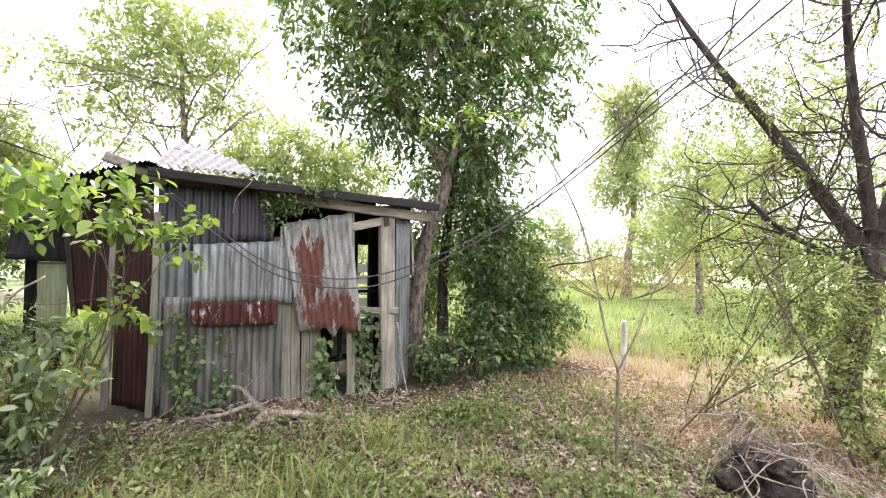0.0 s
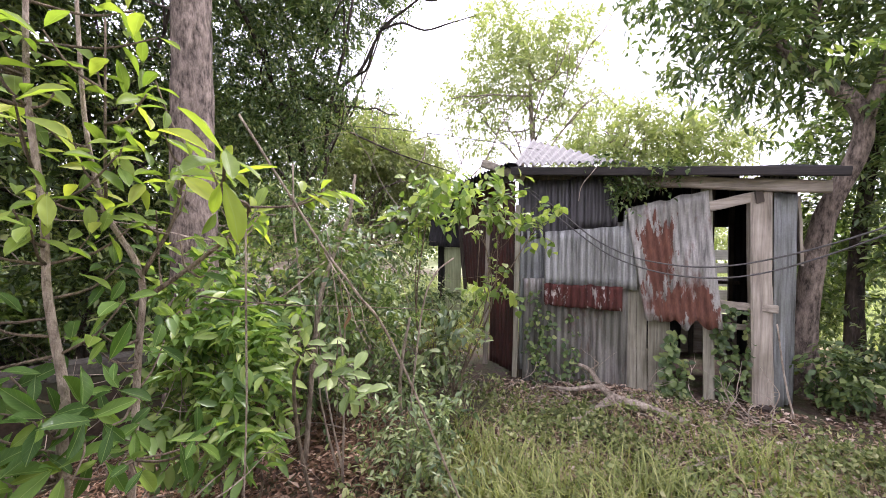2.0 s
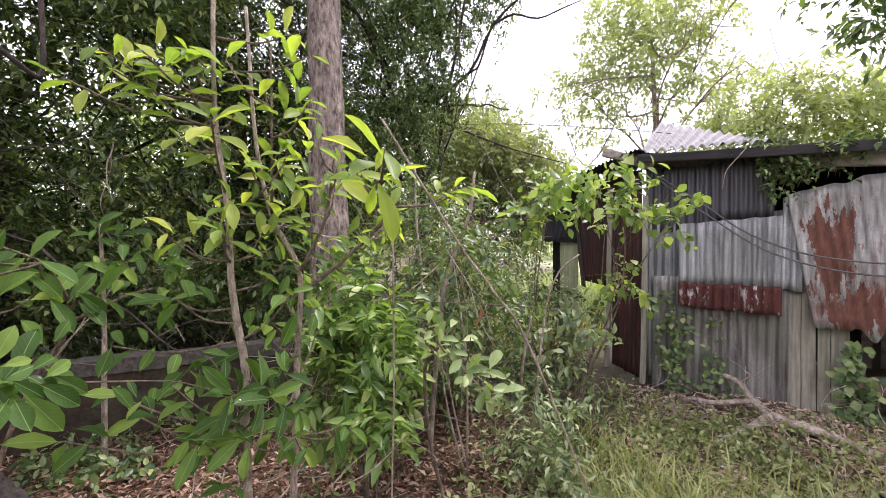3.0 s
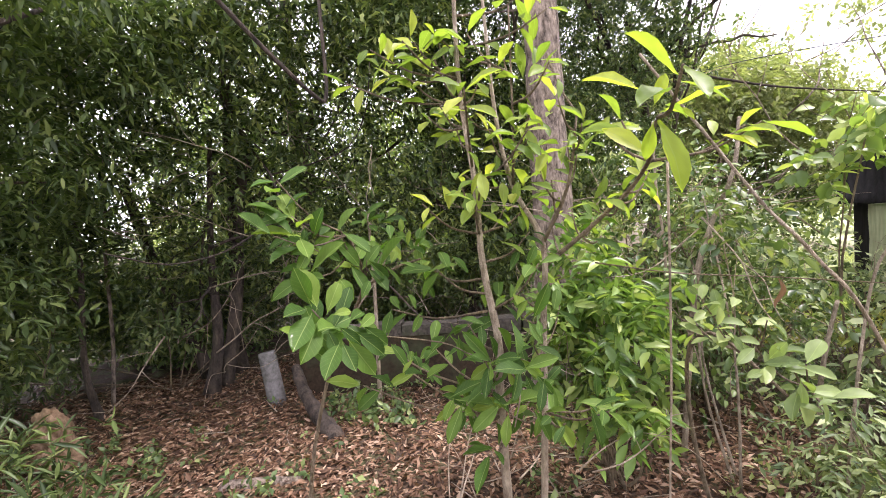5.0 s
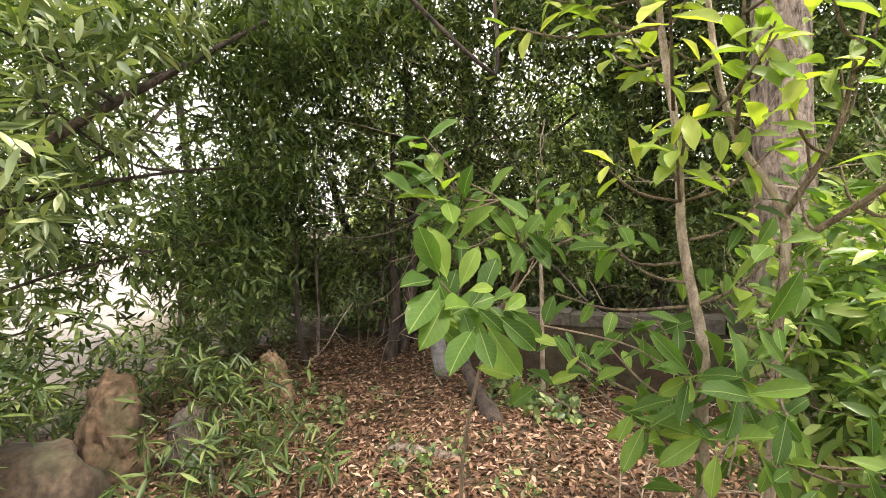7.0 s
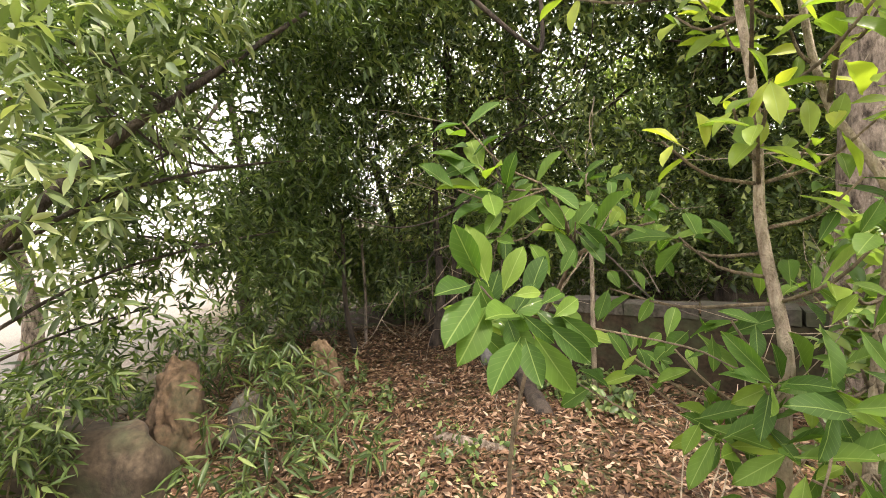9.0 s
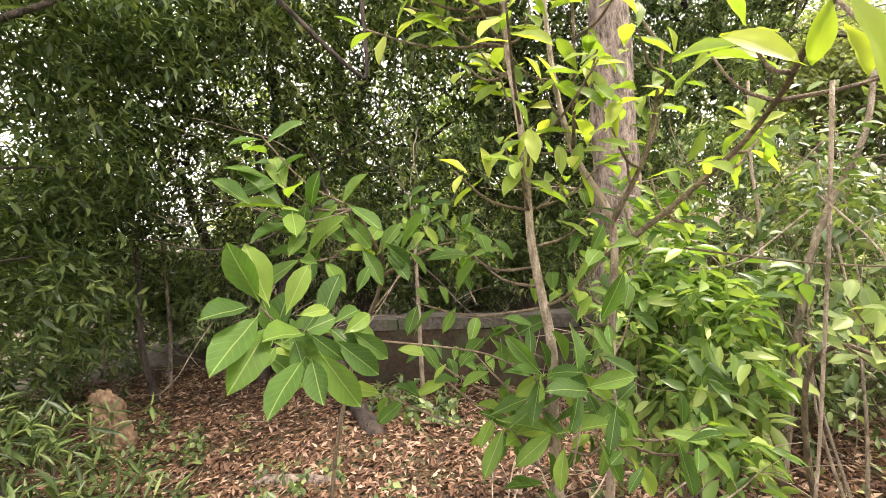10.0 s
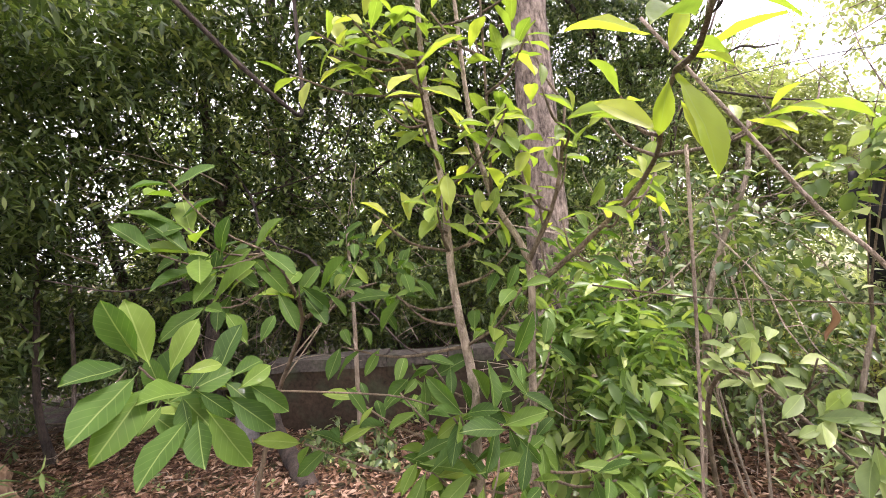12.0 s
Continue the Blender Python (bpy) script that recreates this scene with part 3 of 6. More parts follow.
# ---- shed ----
def build_shed():
    shed = thing("shed", (0.7, 5.7, 0), "tumbledown shed of rusty corrugated sheets and grey timber", "shed")
    F = 4.81
    front = (0, -1, 0)

    def flat(name, x0, x1, z0, z1, y, material, label="", dz=(0, 0, 0, 0), **k):
        me = corrugated(name, (x0, y, z0 + dz[0]), (x1, y, z0 + dz[1]), (x1, y, z1 + dz[2]), (x0, y, z1 + dz[3]), front, **k)
        return part(name, me, material, shed, label)

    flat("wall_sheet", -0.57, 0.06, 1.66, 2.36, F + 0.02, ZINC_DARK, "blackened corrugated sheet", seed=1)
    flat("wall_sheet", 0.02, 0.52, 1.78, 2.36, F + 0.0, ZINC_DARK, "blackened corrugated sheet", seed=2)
    flat("wall_sheet", -0.55, -0.19, 0.1, 1.75, F + 0.03, ZINC_BLUE, "algae-stained grey corrugated sheet", seed=3)
    flat("wall_sheet", -0.25, 0.58, 1.12, 1.74, F - 0.035, ZINC, "pale zinc corrugated sheet", dz=(0, 0, 0.06, 0), seed=4)
    flat("wall_sheet", -0.25, 0.58, 0.90, 1.145, F - 0.062, STRIP, "maroon strip with peeling paint", dz=(0, -0.02, 0, 0), seed=5, ragged=0.02)
    flat("wall_sheet", -0.5, 0.14, -0.02, 1.2, F + 0.0, ZINC_LOW, "stained corrugated sheet", seed=6)
    flat("wall_sheet", 0.1, 0.64, -0.05, 1.85, F + 0.025, ZINC_LOW, "stained corrugated sheet", seed=7)
    # the hanging rusted sheet, torn and curled at its foot
    me = corrugated("rusted_sheet", (0.80, F - 0.06, 0.82), (1.50, F - 0.08, 0.77), (1.36, F - 0.05, 2.16), (0.60, F - 0.05, 1.99), front, amp=0.0065, seed=8, dent=0.035, ragged=0.09, curl=0.05, top=0.25)
    part("rusted_sheet", me, RUST, shed, "hanging zinc sheet with orange rust and torn foot")
    me = corrugated("rusted_sheet", (0.57, F - 0.03, 1.12), (0.72, F - 0.03, 1.10), (0.74, F - 0.02, 1.98), (0.58, F - 0.02, 1.95), front, seed=21, dent=0.02, ragged=0.06)
    part("rusted_sheet", me, ZINC, shed, "torn pale strip of zinc sheet")
    for k, (x, w, top) in enumerate(((0.625, 0.11, 1.98), (0.735, 0.10, 1.95), (0.84, 0.085, 1.7))):
        part("plank", beam_mesh("plank", (x + 0.05, F + 0.05, 0.02), (x + 0.04, F + 0.05, top), w, 0.022, k + 4), PLANK, shed)
    part("plank", beam_mesh("plank", (1.00, F + 0.06, 0.0), (0.99, F + 0.06, 0.95), 0.12, 0.022, 11), PLANK, shed)
    part("plank", beam_mesh("plank", (1.42, F + 0.03, 0.0), (1.36, F + 0.03, 2.2), 0.10, 0.03, 12), PLANK, shed)
    part("corner_board", beam_mesh("corner_board", (-0.585, F - 0.02, 0.02), (-0.565, F - 0.02, 2.05), 0.055, 0.05, 3), PLANK, shed)
    part("post", beam_mesh("post", (1.86, F, -0.05), (1.80, F, 2.12), 0.18, 0.13, 5), WOOD, shed, "split grey timber post")
    part("corner_post", beam_mesh("corner_post", (-0.5, F + 0.11, -0.05), (-0.5, F + 0.11, 2.35), 0.1, 0.1, 6), WOOD_DARK, shed)
    part("wall_plate", beam_mesh("wall_plate", (0.50, F - 0.02, 2.30), (2.33, F - 0.07, 2.15), 0.09, 0.115, 7), WOOD_X, shed, "pale sagging timber wall plate")
    part("wall_plate", beam_mesh("wall_plate", (-0.6, F + 0.05, 2.38), (0.55, F + 0.05, 2.36), 0.09, 0.08, 8), WOOD_DARK, shed)
    part("lintel", beam_mesh("lintel", (1.36, F - 0.0, 1.99), (1.86, F - 0.02, 2.11), 0.07, 0.10, 9), WOOD_X, shed)
    part("block", beam_mesh("block", (1.79, F - 0.05, 2.02), (1.78, F - 0.05, 2.26), 0.07, 0.05, 15), WOOD_DARK, shed)
    part("rail", beam_mesh("rail", (1.45, F + 0.10, 1.00), (1.95, F - 0.10, 0.99), 0.03, 0.075, 10), WOOD_X, shed)
    part("rail", beam_mesh("rail", (1.45, F + 0.14, 0.78), (1.8, F + 0.13, 0.76), 0.03, 0.06, 13), WOOD_X, shed)
    part("rafter", beam_mesh("rafter", (-0.95, F - 0.25, 2.53), (-0.50, F - 0.02, 2.37), 0.06, 0.09, 14), WOOD_X, shed)
    # right flank
    s = Vector((0.72, 0.69, 0)).normalized()
    a, b = Vector((1.955, F, 0.0)), Vector((1.955, F, 0.0)) + s * 0.36
    me = corrugated("flank_sheet", a, b, b + Vector((0, 0, 2.12)), a + Vector((-0.03, 0, 2.12)), (s.y, -s.x, 0), seed=12)
    part("flank_sheet", me, ZINC_BLUE, shed, "blue-grey corrugated sheet standing on edge")
    part("flank_board", beam_mesh("flank_board", (2.28, F + 0.35, 1.4), (2.22, F + 0.3, 2.1), 0.03, 0.09, 16), WOOD, shed)
    a, b = Vector((2.21, 5.10, 0.0)), Vector((2.45, 6.9, 0.0))
    me = corrugated("flank_sheet", a, b, b + Vector((0, 0, 2.6)), a + Vector((0, 0, 2.33)), (1, 0, 0), seed=13)
    part("flank_sheet", me, ZINC_LOW, shed)
    # left flank of dark red sheets
    a, b = Vector((-0.60, F + 0.02, 0.05)), Vector((-1.00, F + 0.42, 0.05))
    o = (-0.7, -0.7, 0)
    part("side_sheet", corrugated("side_sheet", b, a, a + Vector((0, 0, 2.3)), b + Vector((0, 0, 2.3)), o, seed=14), MAROON, shed, "dark red corrugated side sheet")
    a, b = Vector((-0.98, F + 0.46, 0.98)), Vector((-1.50, F + 0.98, 1.0))
    part("side_sheet", corrugated("side_sheet", b, a, a + Vector((0, 0, 1.48)), b + Vector((-0.1, 0, 1.28)), o, seed=15), MAROON, shed, "dark red corrugated side sheet")
    part("side_post", beam_mesh("side_post", (-1.06, F + 0.42, 0.0), (-1.03, F + 0.46, 2.2), 0.06, 0.06, 17), WOOD, shed)
    part("side_post", beam_mesh("side_post", (-1.50, F + 0.95, 0.9), (-1.62, F + 0.97, 2.0), 0.05, 0.05, 18), WOOD_DARK, shed)
    # back wall with a slatted window
    B = 6.9
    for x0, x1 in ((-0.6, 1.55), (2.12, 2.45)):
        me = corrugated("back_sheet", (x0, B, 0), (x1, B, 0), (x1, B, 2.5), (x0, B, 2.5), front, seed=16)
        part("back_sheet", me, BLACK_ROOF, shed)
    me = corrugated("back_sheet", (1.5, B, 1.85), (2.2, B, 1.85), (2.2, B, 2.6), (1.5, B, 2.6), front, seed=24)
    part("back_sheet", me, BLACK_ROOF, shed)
    part("back_board", beam_mesh("back_board", (1.5, B, 0.3), (2.2, B, 0.3), 0.03, 0.6, 19), WOOD_X, shed)
    for x in (1.62, 1.86, 2.1):
        part("stud", beam_mesh("stud", (x, B - 0.06, 0), (x, B - 0.06, 2.5), 0.06, 0.06, 30 + x), WOOD_DARK, shed)
    part("stud", beam_mesh("stud", (1.45, B - 0.06, 1.08), (2.2, B - 0.06, 1.06), 0.05, 0.05, 33), WOOD_DARK, shed)
    # roof
    me = corrugated("roof_sheet", (-0.75, 4.60, 2.47), (2.42, 4.60, 2.30), (2.5, 7.2, 2.72), (-0.8, 7.2, 2.80), (0, 0, 1), seed=17, dent=0.03)
    part("roof_sheet", me, BLACK_ROOF, shed, "black sagging roof of corrugated sheets")
    me = corrugated("roof_sheet", (-1.25, 4.75, 2.36), (-0.6, 4.52, 2.52), (-0.75, 6.9, 2.78), (-1.95, 6.2, 2.05), (0, 0, 1), seed=18, dent=0.03)
    part("roof_sheet", me, BLACK_ROOF, shed)
    me = corrugated("loose_roof_sheet", (-0.60, 4.66, 2.50), (0.55, 4.66, 2.475), (0.80, 6.2, 2.68), (-0.62, 6.2, 3.14), (0, -0.2, 0.98), pitch=0.10, amp=0.022, seed=19)
    part("loose_roof_sheet", me, ZINC_ROOF, shed, "bright zinc sheet lying loose on the roof")
    part("batten", beam_mesh("batten", (-0.62, 4.60, 2.425), (2.40, 4.585, 2.27), 0.05, 0.085, 40), WOOD_BLACK, shed)
    # lean-to with a black hood
    part("hood", corrugated("hood", (-2.12, 5.86, 1.55), (-1.58, 5.95, 1.53), (-1.60, 6.0, 2.12), (-2.12, 5.91, 2.05), (0.1, -1, 0), seed=20, curl=0.12), BLACK_ROOF, shed, "black corrugated hood of a lean-to")
    part("painted_board", beam_mesh("painted_board", (-1.75, 5.9, 0.55), (-1.755, 5.9, 1.53), 0.26, 0.03, 23), LIME_PAINT, shed, "pale green painted board under the hood")
    part("lean_to_wall", corrugated("lean_to_wall", (-2.08, 6.12, 0.0), (-1.75, 6.18, 0.0), (-1.75, 6.18, 1.6), (-2.08, 6.12, 1.6), (0.1, -1, 0), seed=22), BLACK_ROOF, shed)


build_shed()


def board_fence():
    fence = thing("board_fence", (2.6, 8.3, 0), "whitewashed board fence behind the shed", "fence")
    for k in range(6):
        z = 0.25 + 0.23 * k
        part("board", beam_mesh("board", (0.9, 8.3, z), (3.3, 8.35, z + 0.02), 0.03, 0.17, 50 + k), WHITEWASH, fence)
    for x in (1.0, 2.15, 3.2):
        part("post", beam_mesh("post", (x, 8.36, -0.05), (x, 8.36, 1.6), 0.08, 0.08, 60 + x), WOOD_DARK, fence)


board_fence()


# ---- trees and thickets ----
def tree_at_shed():
    rng = np.random.default_rng(11)
    t = thing("tree", (2.45, 5.62, 0), "leaning tree with curved trunk and dense green crown beside the shed", "tree")
    s = Soup()
    s.tube([(2.45, 5.62, -0.05), (2.46, 5.5, 0.9), (2.56, 5.4, 1.9), (2.80, 5.25, 2.85), (2.25, 5.35, 3.6), (1.75, 5.45, 4.3), (1.4, 5.5, 5.3)], 0.135, 0.035, 12, 0.16, 5, 0.06)
    s.tube([(2.79, 5.26, 2.8), (2.98, 5.2, 3.6), (2.9, 5.2, 4.6), (3.05, 5.2, 5.6)], 0.07, 0.025, 8, 0.1)
    s.tube([(2.3, 5.35, 3.5), (2.4, 5.1, 4.2), (2.7, 4.9, 5.0)], 0.045, 0.02, 7, 0.1)
    s.tube([(2.5, 5.45, 1.3), (2.2, 5.3, 1.9), (2.0, 5.2, 2.25)], 0.03, 0.015, 6, 0.1)
    for p in ((2.25, 5.35, 3.6), (1.75, 5.45, 4.3), (2.98, 5.2, 3.6), (2.9, 5.2, 4.6), (2.7, 4.9, 4.9), (3.0, 5.2, 5.3)):
        s.branch(p, rng.normal(0, 1, 3) * (1, 0.7, 0.3) + (0, 0, 0.4), 1.4, 0.028, rng, 1, 4)
    part("trunk", s.mesh("trunk"), BARK, t)
    blob = [(2.75, 5.3, 4.6, 1.55, 1.3, 1.3), (2.0, 5.4, 5.4, 1.5, 1.3, 1.2), (3.6, 5.3, 5.4, 1.3, 1.2, 1.3), (2.6, 5.6, 6.2, 1.8, 1.5, 1.0), (3.2, 5.2, 3.7, 1.0, 0.9, 0.6), (1.9, 5.4, 3.9, 0.8, 0.8, 0.45), (4.2, 5.2, 4.5, 0.9, 0.8, 0.7), (1.2, 5.4, 4.9, 1.0, 0.9, 0.8), (4.5, 5.2, 5.6, 1.0, 0.9, 0.9), (2.1, 5.3, 3.55, 0.9, 0.7, 0.45), (3.6, 5.2, 3.15, 0.9, 0.8, 0.6), (1.4, 5.4, 4.2, 0.7, 0.7, 0.45), (4.3, 5.2, 3.8, 0.7, 0.7, 0.5), (2.0, 5.4, 3.25, 0.8, 0.6, 0.35), (2.95, 5.3, 3.1, 0.8, 0.6, 0.4), (1.5, 5.5, 3.7, 0.7, 0.6, 0.4)]
    part("crown", crown("crown", blob, 2800, 10, 0.30, 0.135, 0.36, 12, 0.4, shell=2.6), TREE_LEAF, t)


def dark_trunk():
    t = thing("tree", (3.1, 5.95, 0), "slim dark trunk wrapped in leafy undergrowth", "tree")
    rng = np.random.default_rng(13)
    s = Soup()
    s.tube([(3.1, 5.95, -0.05), (3.06, 5.9, 1.2), (3.12, 5.85, 2.4), (3.3, 5.8, 3.6)], 0.10, 0.05, 9, 0.15, 4, 0.04)
    for z in (1.6, 2.2, 2.8):
        s.branch((3.1, 5.9, z), (1, -0.2, 0.2), 1.1, 0.02, rng, 1, 3)
    part("trunk", s.mesh("trunk"), BARK_DARK, t)
    blob = [(3.6, 5.5, 1.7, 0.75, 0.7, 0.9), (4.15, 5.5, 1.1, 0.75, 0.7, 0.9), (3.7, 5.4, 0.75, 0.7, 0.6, 0.7), (3.5, 5.7, 2.6, 0.8, 0.6, 0.8), (4.6, 5.3, 0.7, 0.6, 0.6, 0.55), (4.2, 5.6, 2.0, 0.6, 0.6, 0.6), (3.4, 5.8, 3.4, 0.7, 0.6, 0.5), (2.85, 6.2, 0.9, 0.4, 0.35, 0.6), (2.9, 6.3, 1.9, 0.4, 0.4, 0.6), (2.9, 6.2, 2.8, 0.5, 0.4, 0.5), (3.4, 7.2, 1.2, 0.6, 0.5, 0.9)]
    part("crown", crown("crown", blob, 3600, 9, 0.22, 0.10, 0.42, 14, 0.3), TREE_LEAF, t)


def simple_tree(base, top, blob, twigs, material, seed, label, leaf=0.12, per=8, r=0.13, tl=0.35, ratio=0.45, bark=None, limbs=7, name="tree", category="tree", droop=0.25, whorl=False):
    rng = np.random.default_rng(seed)
    t = thing(name, base, label, category)
    b, e = Vector(base), Vector(top)
    s = Soup()
    mid = b.lerp(e, 0.5) + Vector(rng.normal(0, 0.12, 3))
    s.tube([b - Vector((0, 0, 0.05)), b.lerp(e, 0.2) + Vector(rng.normal(0, 0.05, 3)), mid, e], r, r * 0.35, 9, 0.15, 4, r * 0.4)
    for k in range(limbs):
        q = b.lerp(e, 0.4 + 0.6 * k / limbs)
        c = blob[k % len(blob)]
        way = Vector(c[:3]) - q + Vector(rng.normal(0, 0.5, 3))
        s.branch(q, way, max(0.5, way.length * 1.1), r * 0.28, rng, 1, 4)
    part("trunk", s.mesh("trunk"), bark or BARK, t)
    part("crown", crown("crown", blob, twigs, per, tl, leaf, ratio, seed + 1, droop, whorl=whorl), material, t)
    return t


def big_trunk():
    t = thing("tree", (-2.93, 2.5, 0), "tall straight tree with rough grey-brown bark", "tree")
    rng = np.random.default_rng(31)
    s = Soup()
    s.tube([(-2.88, 2.42, -0.05), (-2.92, 2.47, 0.8), (-2.95, 2.5, 1.8), (-2.99, 2.52, 3.0), (-3.02, 2.55, 4.5), (-3.0, 2.6, 7.0)], 0.215, 0.13, 26, 0.10, 10, 0.06)
    for z in (3.6, 4.2, 4.9, 5.6):
        s.branch((-3.0, 2.55, z), rng.normal(0, 1, 3) * (1, 1, 0.3), 2.0, 0.04, rng, 1, 4)
    part("trunk", s.mesh("trunk"), BARK, t)
    blob = [(-3.4, 3.2, 6.0, 1.9, 1.7, 1.3), (-4.2, 2.0, 5.4, 1.6, 1.6, 1.2), (-3.6, 1.2, 5.8, 1.3, 1.3, 0.9), (-2.2, 2.6, 5.9, 1.2, 1.3, 0.7)]
    part("crown", crown("crown", blob, 1900, 10, 0.28, 0.085, 0.4, 33, 0.3), GREEN_DARK, t)


def limb_tree():
    """The narrow-leaved tree whose boughs hang over the open ground."""
    t = thing("tree", (-2.2, -3.1, 0), "spreading tree with drooping sprays of narrow leaves", "tree")
    rng = np.random.default_rng(41)
    s = Soup()
    s.tube([(-2.0, -3.0, -0.05), (-1.95, -2.9, 0.7), (-2.06, -2.4, 1.42), (-2.42, -1.94, 2.05), (-2.85, -1.5, 2.55), (-3.4, -1.1, 3.1)], 0.05, 0.015, 9, 0.15, 5, 0.05)
    s.tube([(-2.06, -2.4, 1.42), (-2.5, -2.1, 1.78), (-3.2, -1.7, 2.0), (-3.9, -1.3, 2.1)], 0.018, 0.007, 7, 0.1)
    s.tube([(-1.97, -2.8, 0.9), (-2.5, -2.3, 1.3), (-3.1, -1.9, 1.45), (-3.6, -1.6, 1.5)], 0.012, 0.005, 6, 0.1)
    s.tube([(-1.97, -2.8, 0.8), (-2.4, -2.5, 1.0), (-3.0, -2.3, 1.05)], 0.011, 0.005, 6, 0.1)
    for p in ((-2.42, -1.94, 2.05), (-2.85, -1.5, 2.55), (-3.2, -1.7, 2.0), (-3.1, -1.9, 1.45), (-2.6, -1.7, 2.3)):
        s.branch(p, rng.normal(0, 1, 3) * (1, 1, 0.4), 1.0, 0.012, rng, 1, 4)
    part("trunk", s.mesh("trunk"), BARK_DARK, t)
    blob = [(-3.6, -1.75, 3.0, 0.8, 0.7, 0.5), (-4.05, -1.4, 2.3, 0.7, 0.6, 0.6), (-3.2, -2.1, 1.55, 0.6, 0.5, 0.4), (-3.8, -1.7, 1.25, 0.7, 0.6, 0.45), (-4.3, -1.1, 3.2, 0.8, 0.8, 0.6), (-2.9, -2.6, 1.05, 0.45, 0.35, 0.2), (-2.7, -1.9, 2.75, 0.7, 0.6, 0.35), (-4.4, -1.9, 1.7, 0.7, 0.7, 0.5), (-3.0, -1.2, 3.3, 0.9, 0.7, 0.35), (-2.9, -2.1, 0.95, 0.4, 0.35, 0.2), (-3.2, -2.7, 1.5, 0.5, 0.4, 0.4), (-3.3, -2.9, 2.2, 0.6, 0.5, 0.4), (-2.7, -2.3, 2.0, 0.5, 0.4, 0.4), (-2.9, -2.5, 2.8, 0.6, 0.5, 0.4), (-2.5, -2.3, 1.4, 0.35, 0.3, 0.25)]
    part("crown", crown("crown", blob, 2700, 7, 0.2, 0.105, 0.26, 43, 0.12, LANCE, whorl=True), GREEN_NARROW, t)
    blob = [(-1.62, -1.49, 2.36, 0.3, 0.25, 0.2), (-1.95, -1.45, 2.42, 0.35, 0.25, 0.2), (-1.55, -1.5, 1.95, 0.22, 0.2, 0.18), (-1.85, -1.65, 1.9, 0.3, 0.2, 0.14), (-2.35, -1.4, 2.68, 0.4, 0.3, 0.2), (-1.7, -1.78, 1.66, 0.2, 0.16, 0.12), (-2.3, -2.0, 1.75, 0.4, 0.35, 0.3), (-2.4, -2.2, 1.3, 0.4, 0.3, 0.25), (-2.5, -1.9, 2.25, 0.45, 0.35, 0.3), (-1.45, -1.62, 2.15, 0.2, 0.2, 0.3), (-1.8, -2.0, 2.3, 0.4, 0.3, 0.3), (-2.1, -2.3, 2.6, 0.5, 0.4, 0.3), (-1.9, -2.3, 1.7, 0.35, 0.3, 0.3)]
    part("foliage", crown("foliage", blob, 260, 7, 0.12, 0.125, 0.24, 44, 0.12, LANCE, whorl=True), GREEN_GREY, t)


tree_at_shed()
dark_trunk()
big_trunk()
limb_tree()

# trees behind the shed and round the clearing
simple_tree((-1.2, 13.2, 0), (-1.7, 12.8, 7.0), [(-1.9, 12.8, 6.9, 1.9, 1.6, 1.5), (-3.4, 12.6, 6.0, 1.3, 1.2, 1.0), (-0.4, 13, 5.6, 1.4, 1.2, 0.8), (-2.5, 12.9, 8.3, 1.6, 1.3, 1.0), (-0.6, 13, 7.8, 1.2, 1.2, 1.0), (-3.0, 12.8, 4.8, 1.2, 1.0, 0.6)], 1050, GREEN_HAZED, 51, "haze-paled airy tree rising behind the shed", 0.17, 9, 0.14, 0.5, 0.5, limbs=9)
simple_tree((1.3, 10.5, 0), (1.3, 10.4, 4.0), [(1.2, 10.4, 4.0, 1.6, 1.2, 0.9), (2.6, 10.6, 3.7, 1.2, 1.2, 0.9), (0.0, 10.8, 3.6, 1.2, 1.0, 0.8)], 1100, GREEN_HAZED, 53, "light green tree beyond the shed roof", 0.15, 8, 0.1, 0.4)
simple_tree((14.6, 12.9, 0), (14.3, 12.7, 9.0), [(14.3, 12.6, 8.2, 1.5, 1.4, 1.2), (14.7, 12.9, 6.4, 1.5, 1.4, 1.3), (14.0, 12.6, 4.8, 1.6, 1.5, 1.1), (15.2, 12.7, 7.6, 1.0, 1.0, 0.8)], 1300, GREEN_HAZED, 55, "tall slender tree at the meadow's edge", 0.2, 8, 0.2, 0.5)
simple_tree((12.0, 7.9, 0), (11.8, 7.8, 4.6), [(11.7, 7.8, 4.3, 1.5, 1.4, 1.3), (12.6, 8.2, 3.0, 1.4, 1.4, 1.2), (11.0, 8.2, 2.6, 1.1, 1.1, 0.9), (12.9, 7.2, 4.4, 1.2, 1.2, 1.0)], 1100, GREEN_HAZED, 57, "bright green tree at the meadow's edge", 0.15, 9, 0.12, 0.4)
simple_tree((9.4, 4.4, 0), (9.2, 4.5, 4.5), [(9.1, 4.6, 3.6, 1.3, 1.2, 1.0), (9.9, 4.2, 4.6, 1.3, 1.3, 1.0), (9.4, 5.2, 2.2, 1.0, 1.0, 0.8), (10.2, 3.4, 3.0, 1.2, 1.2, 1.0)], 850, GREEN_HAZED, 59, "light green tree beside the meadow", 0.11, 9, 0.1, 0.35)
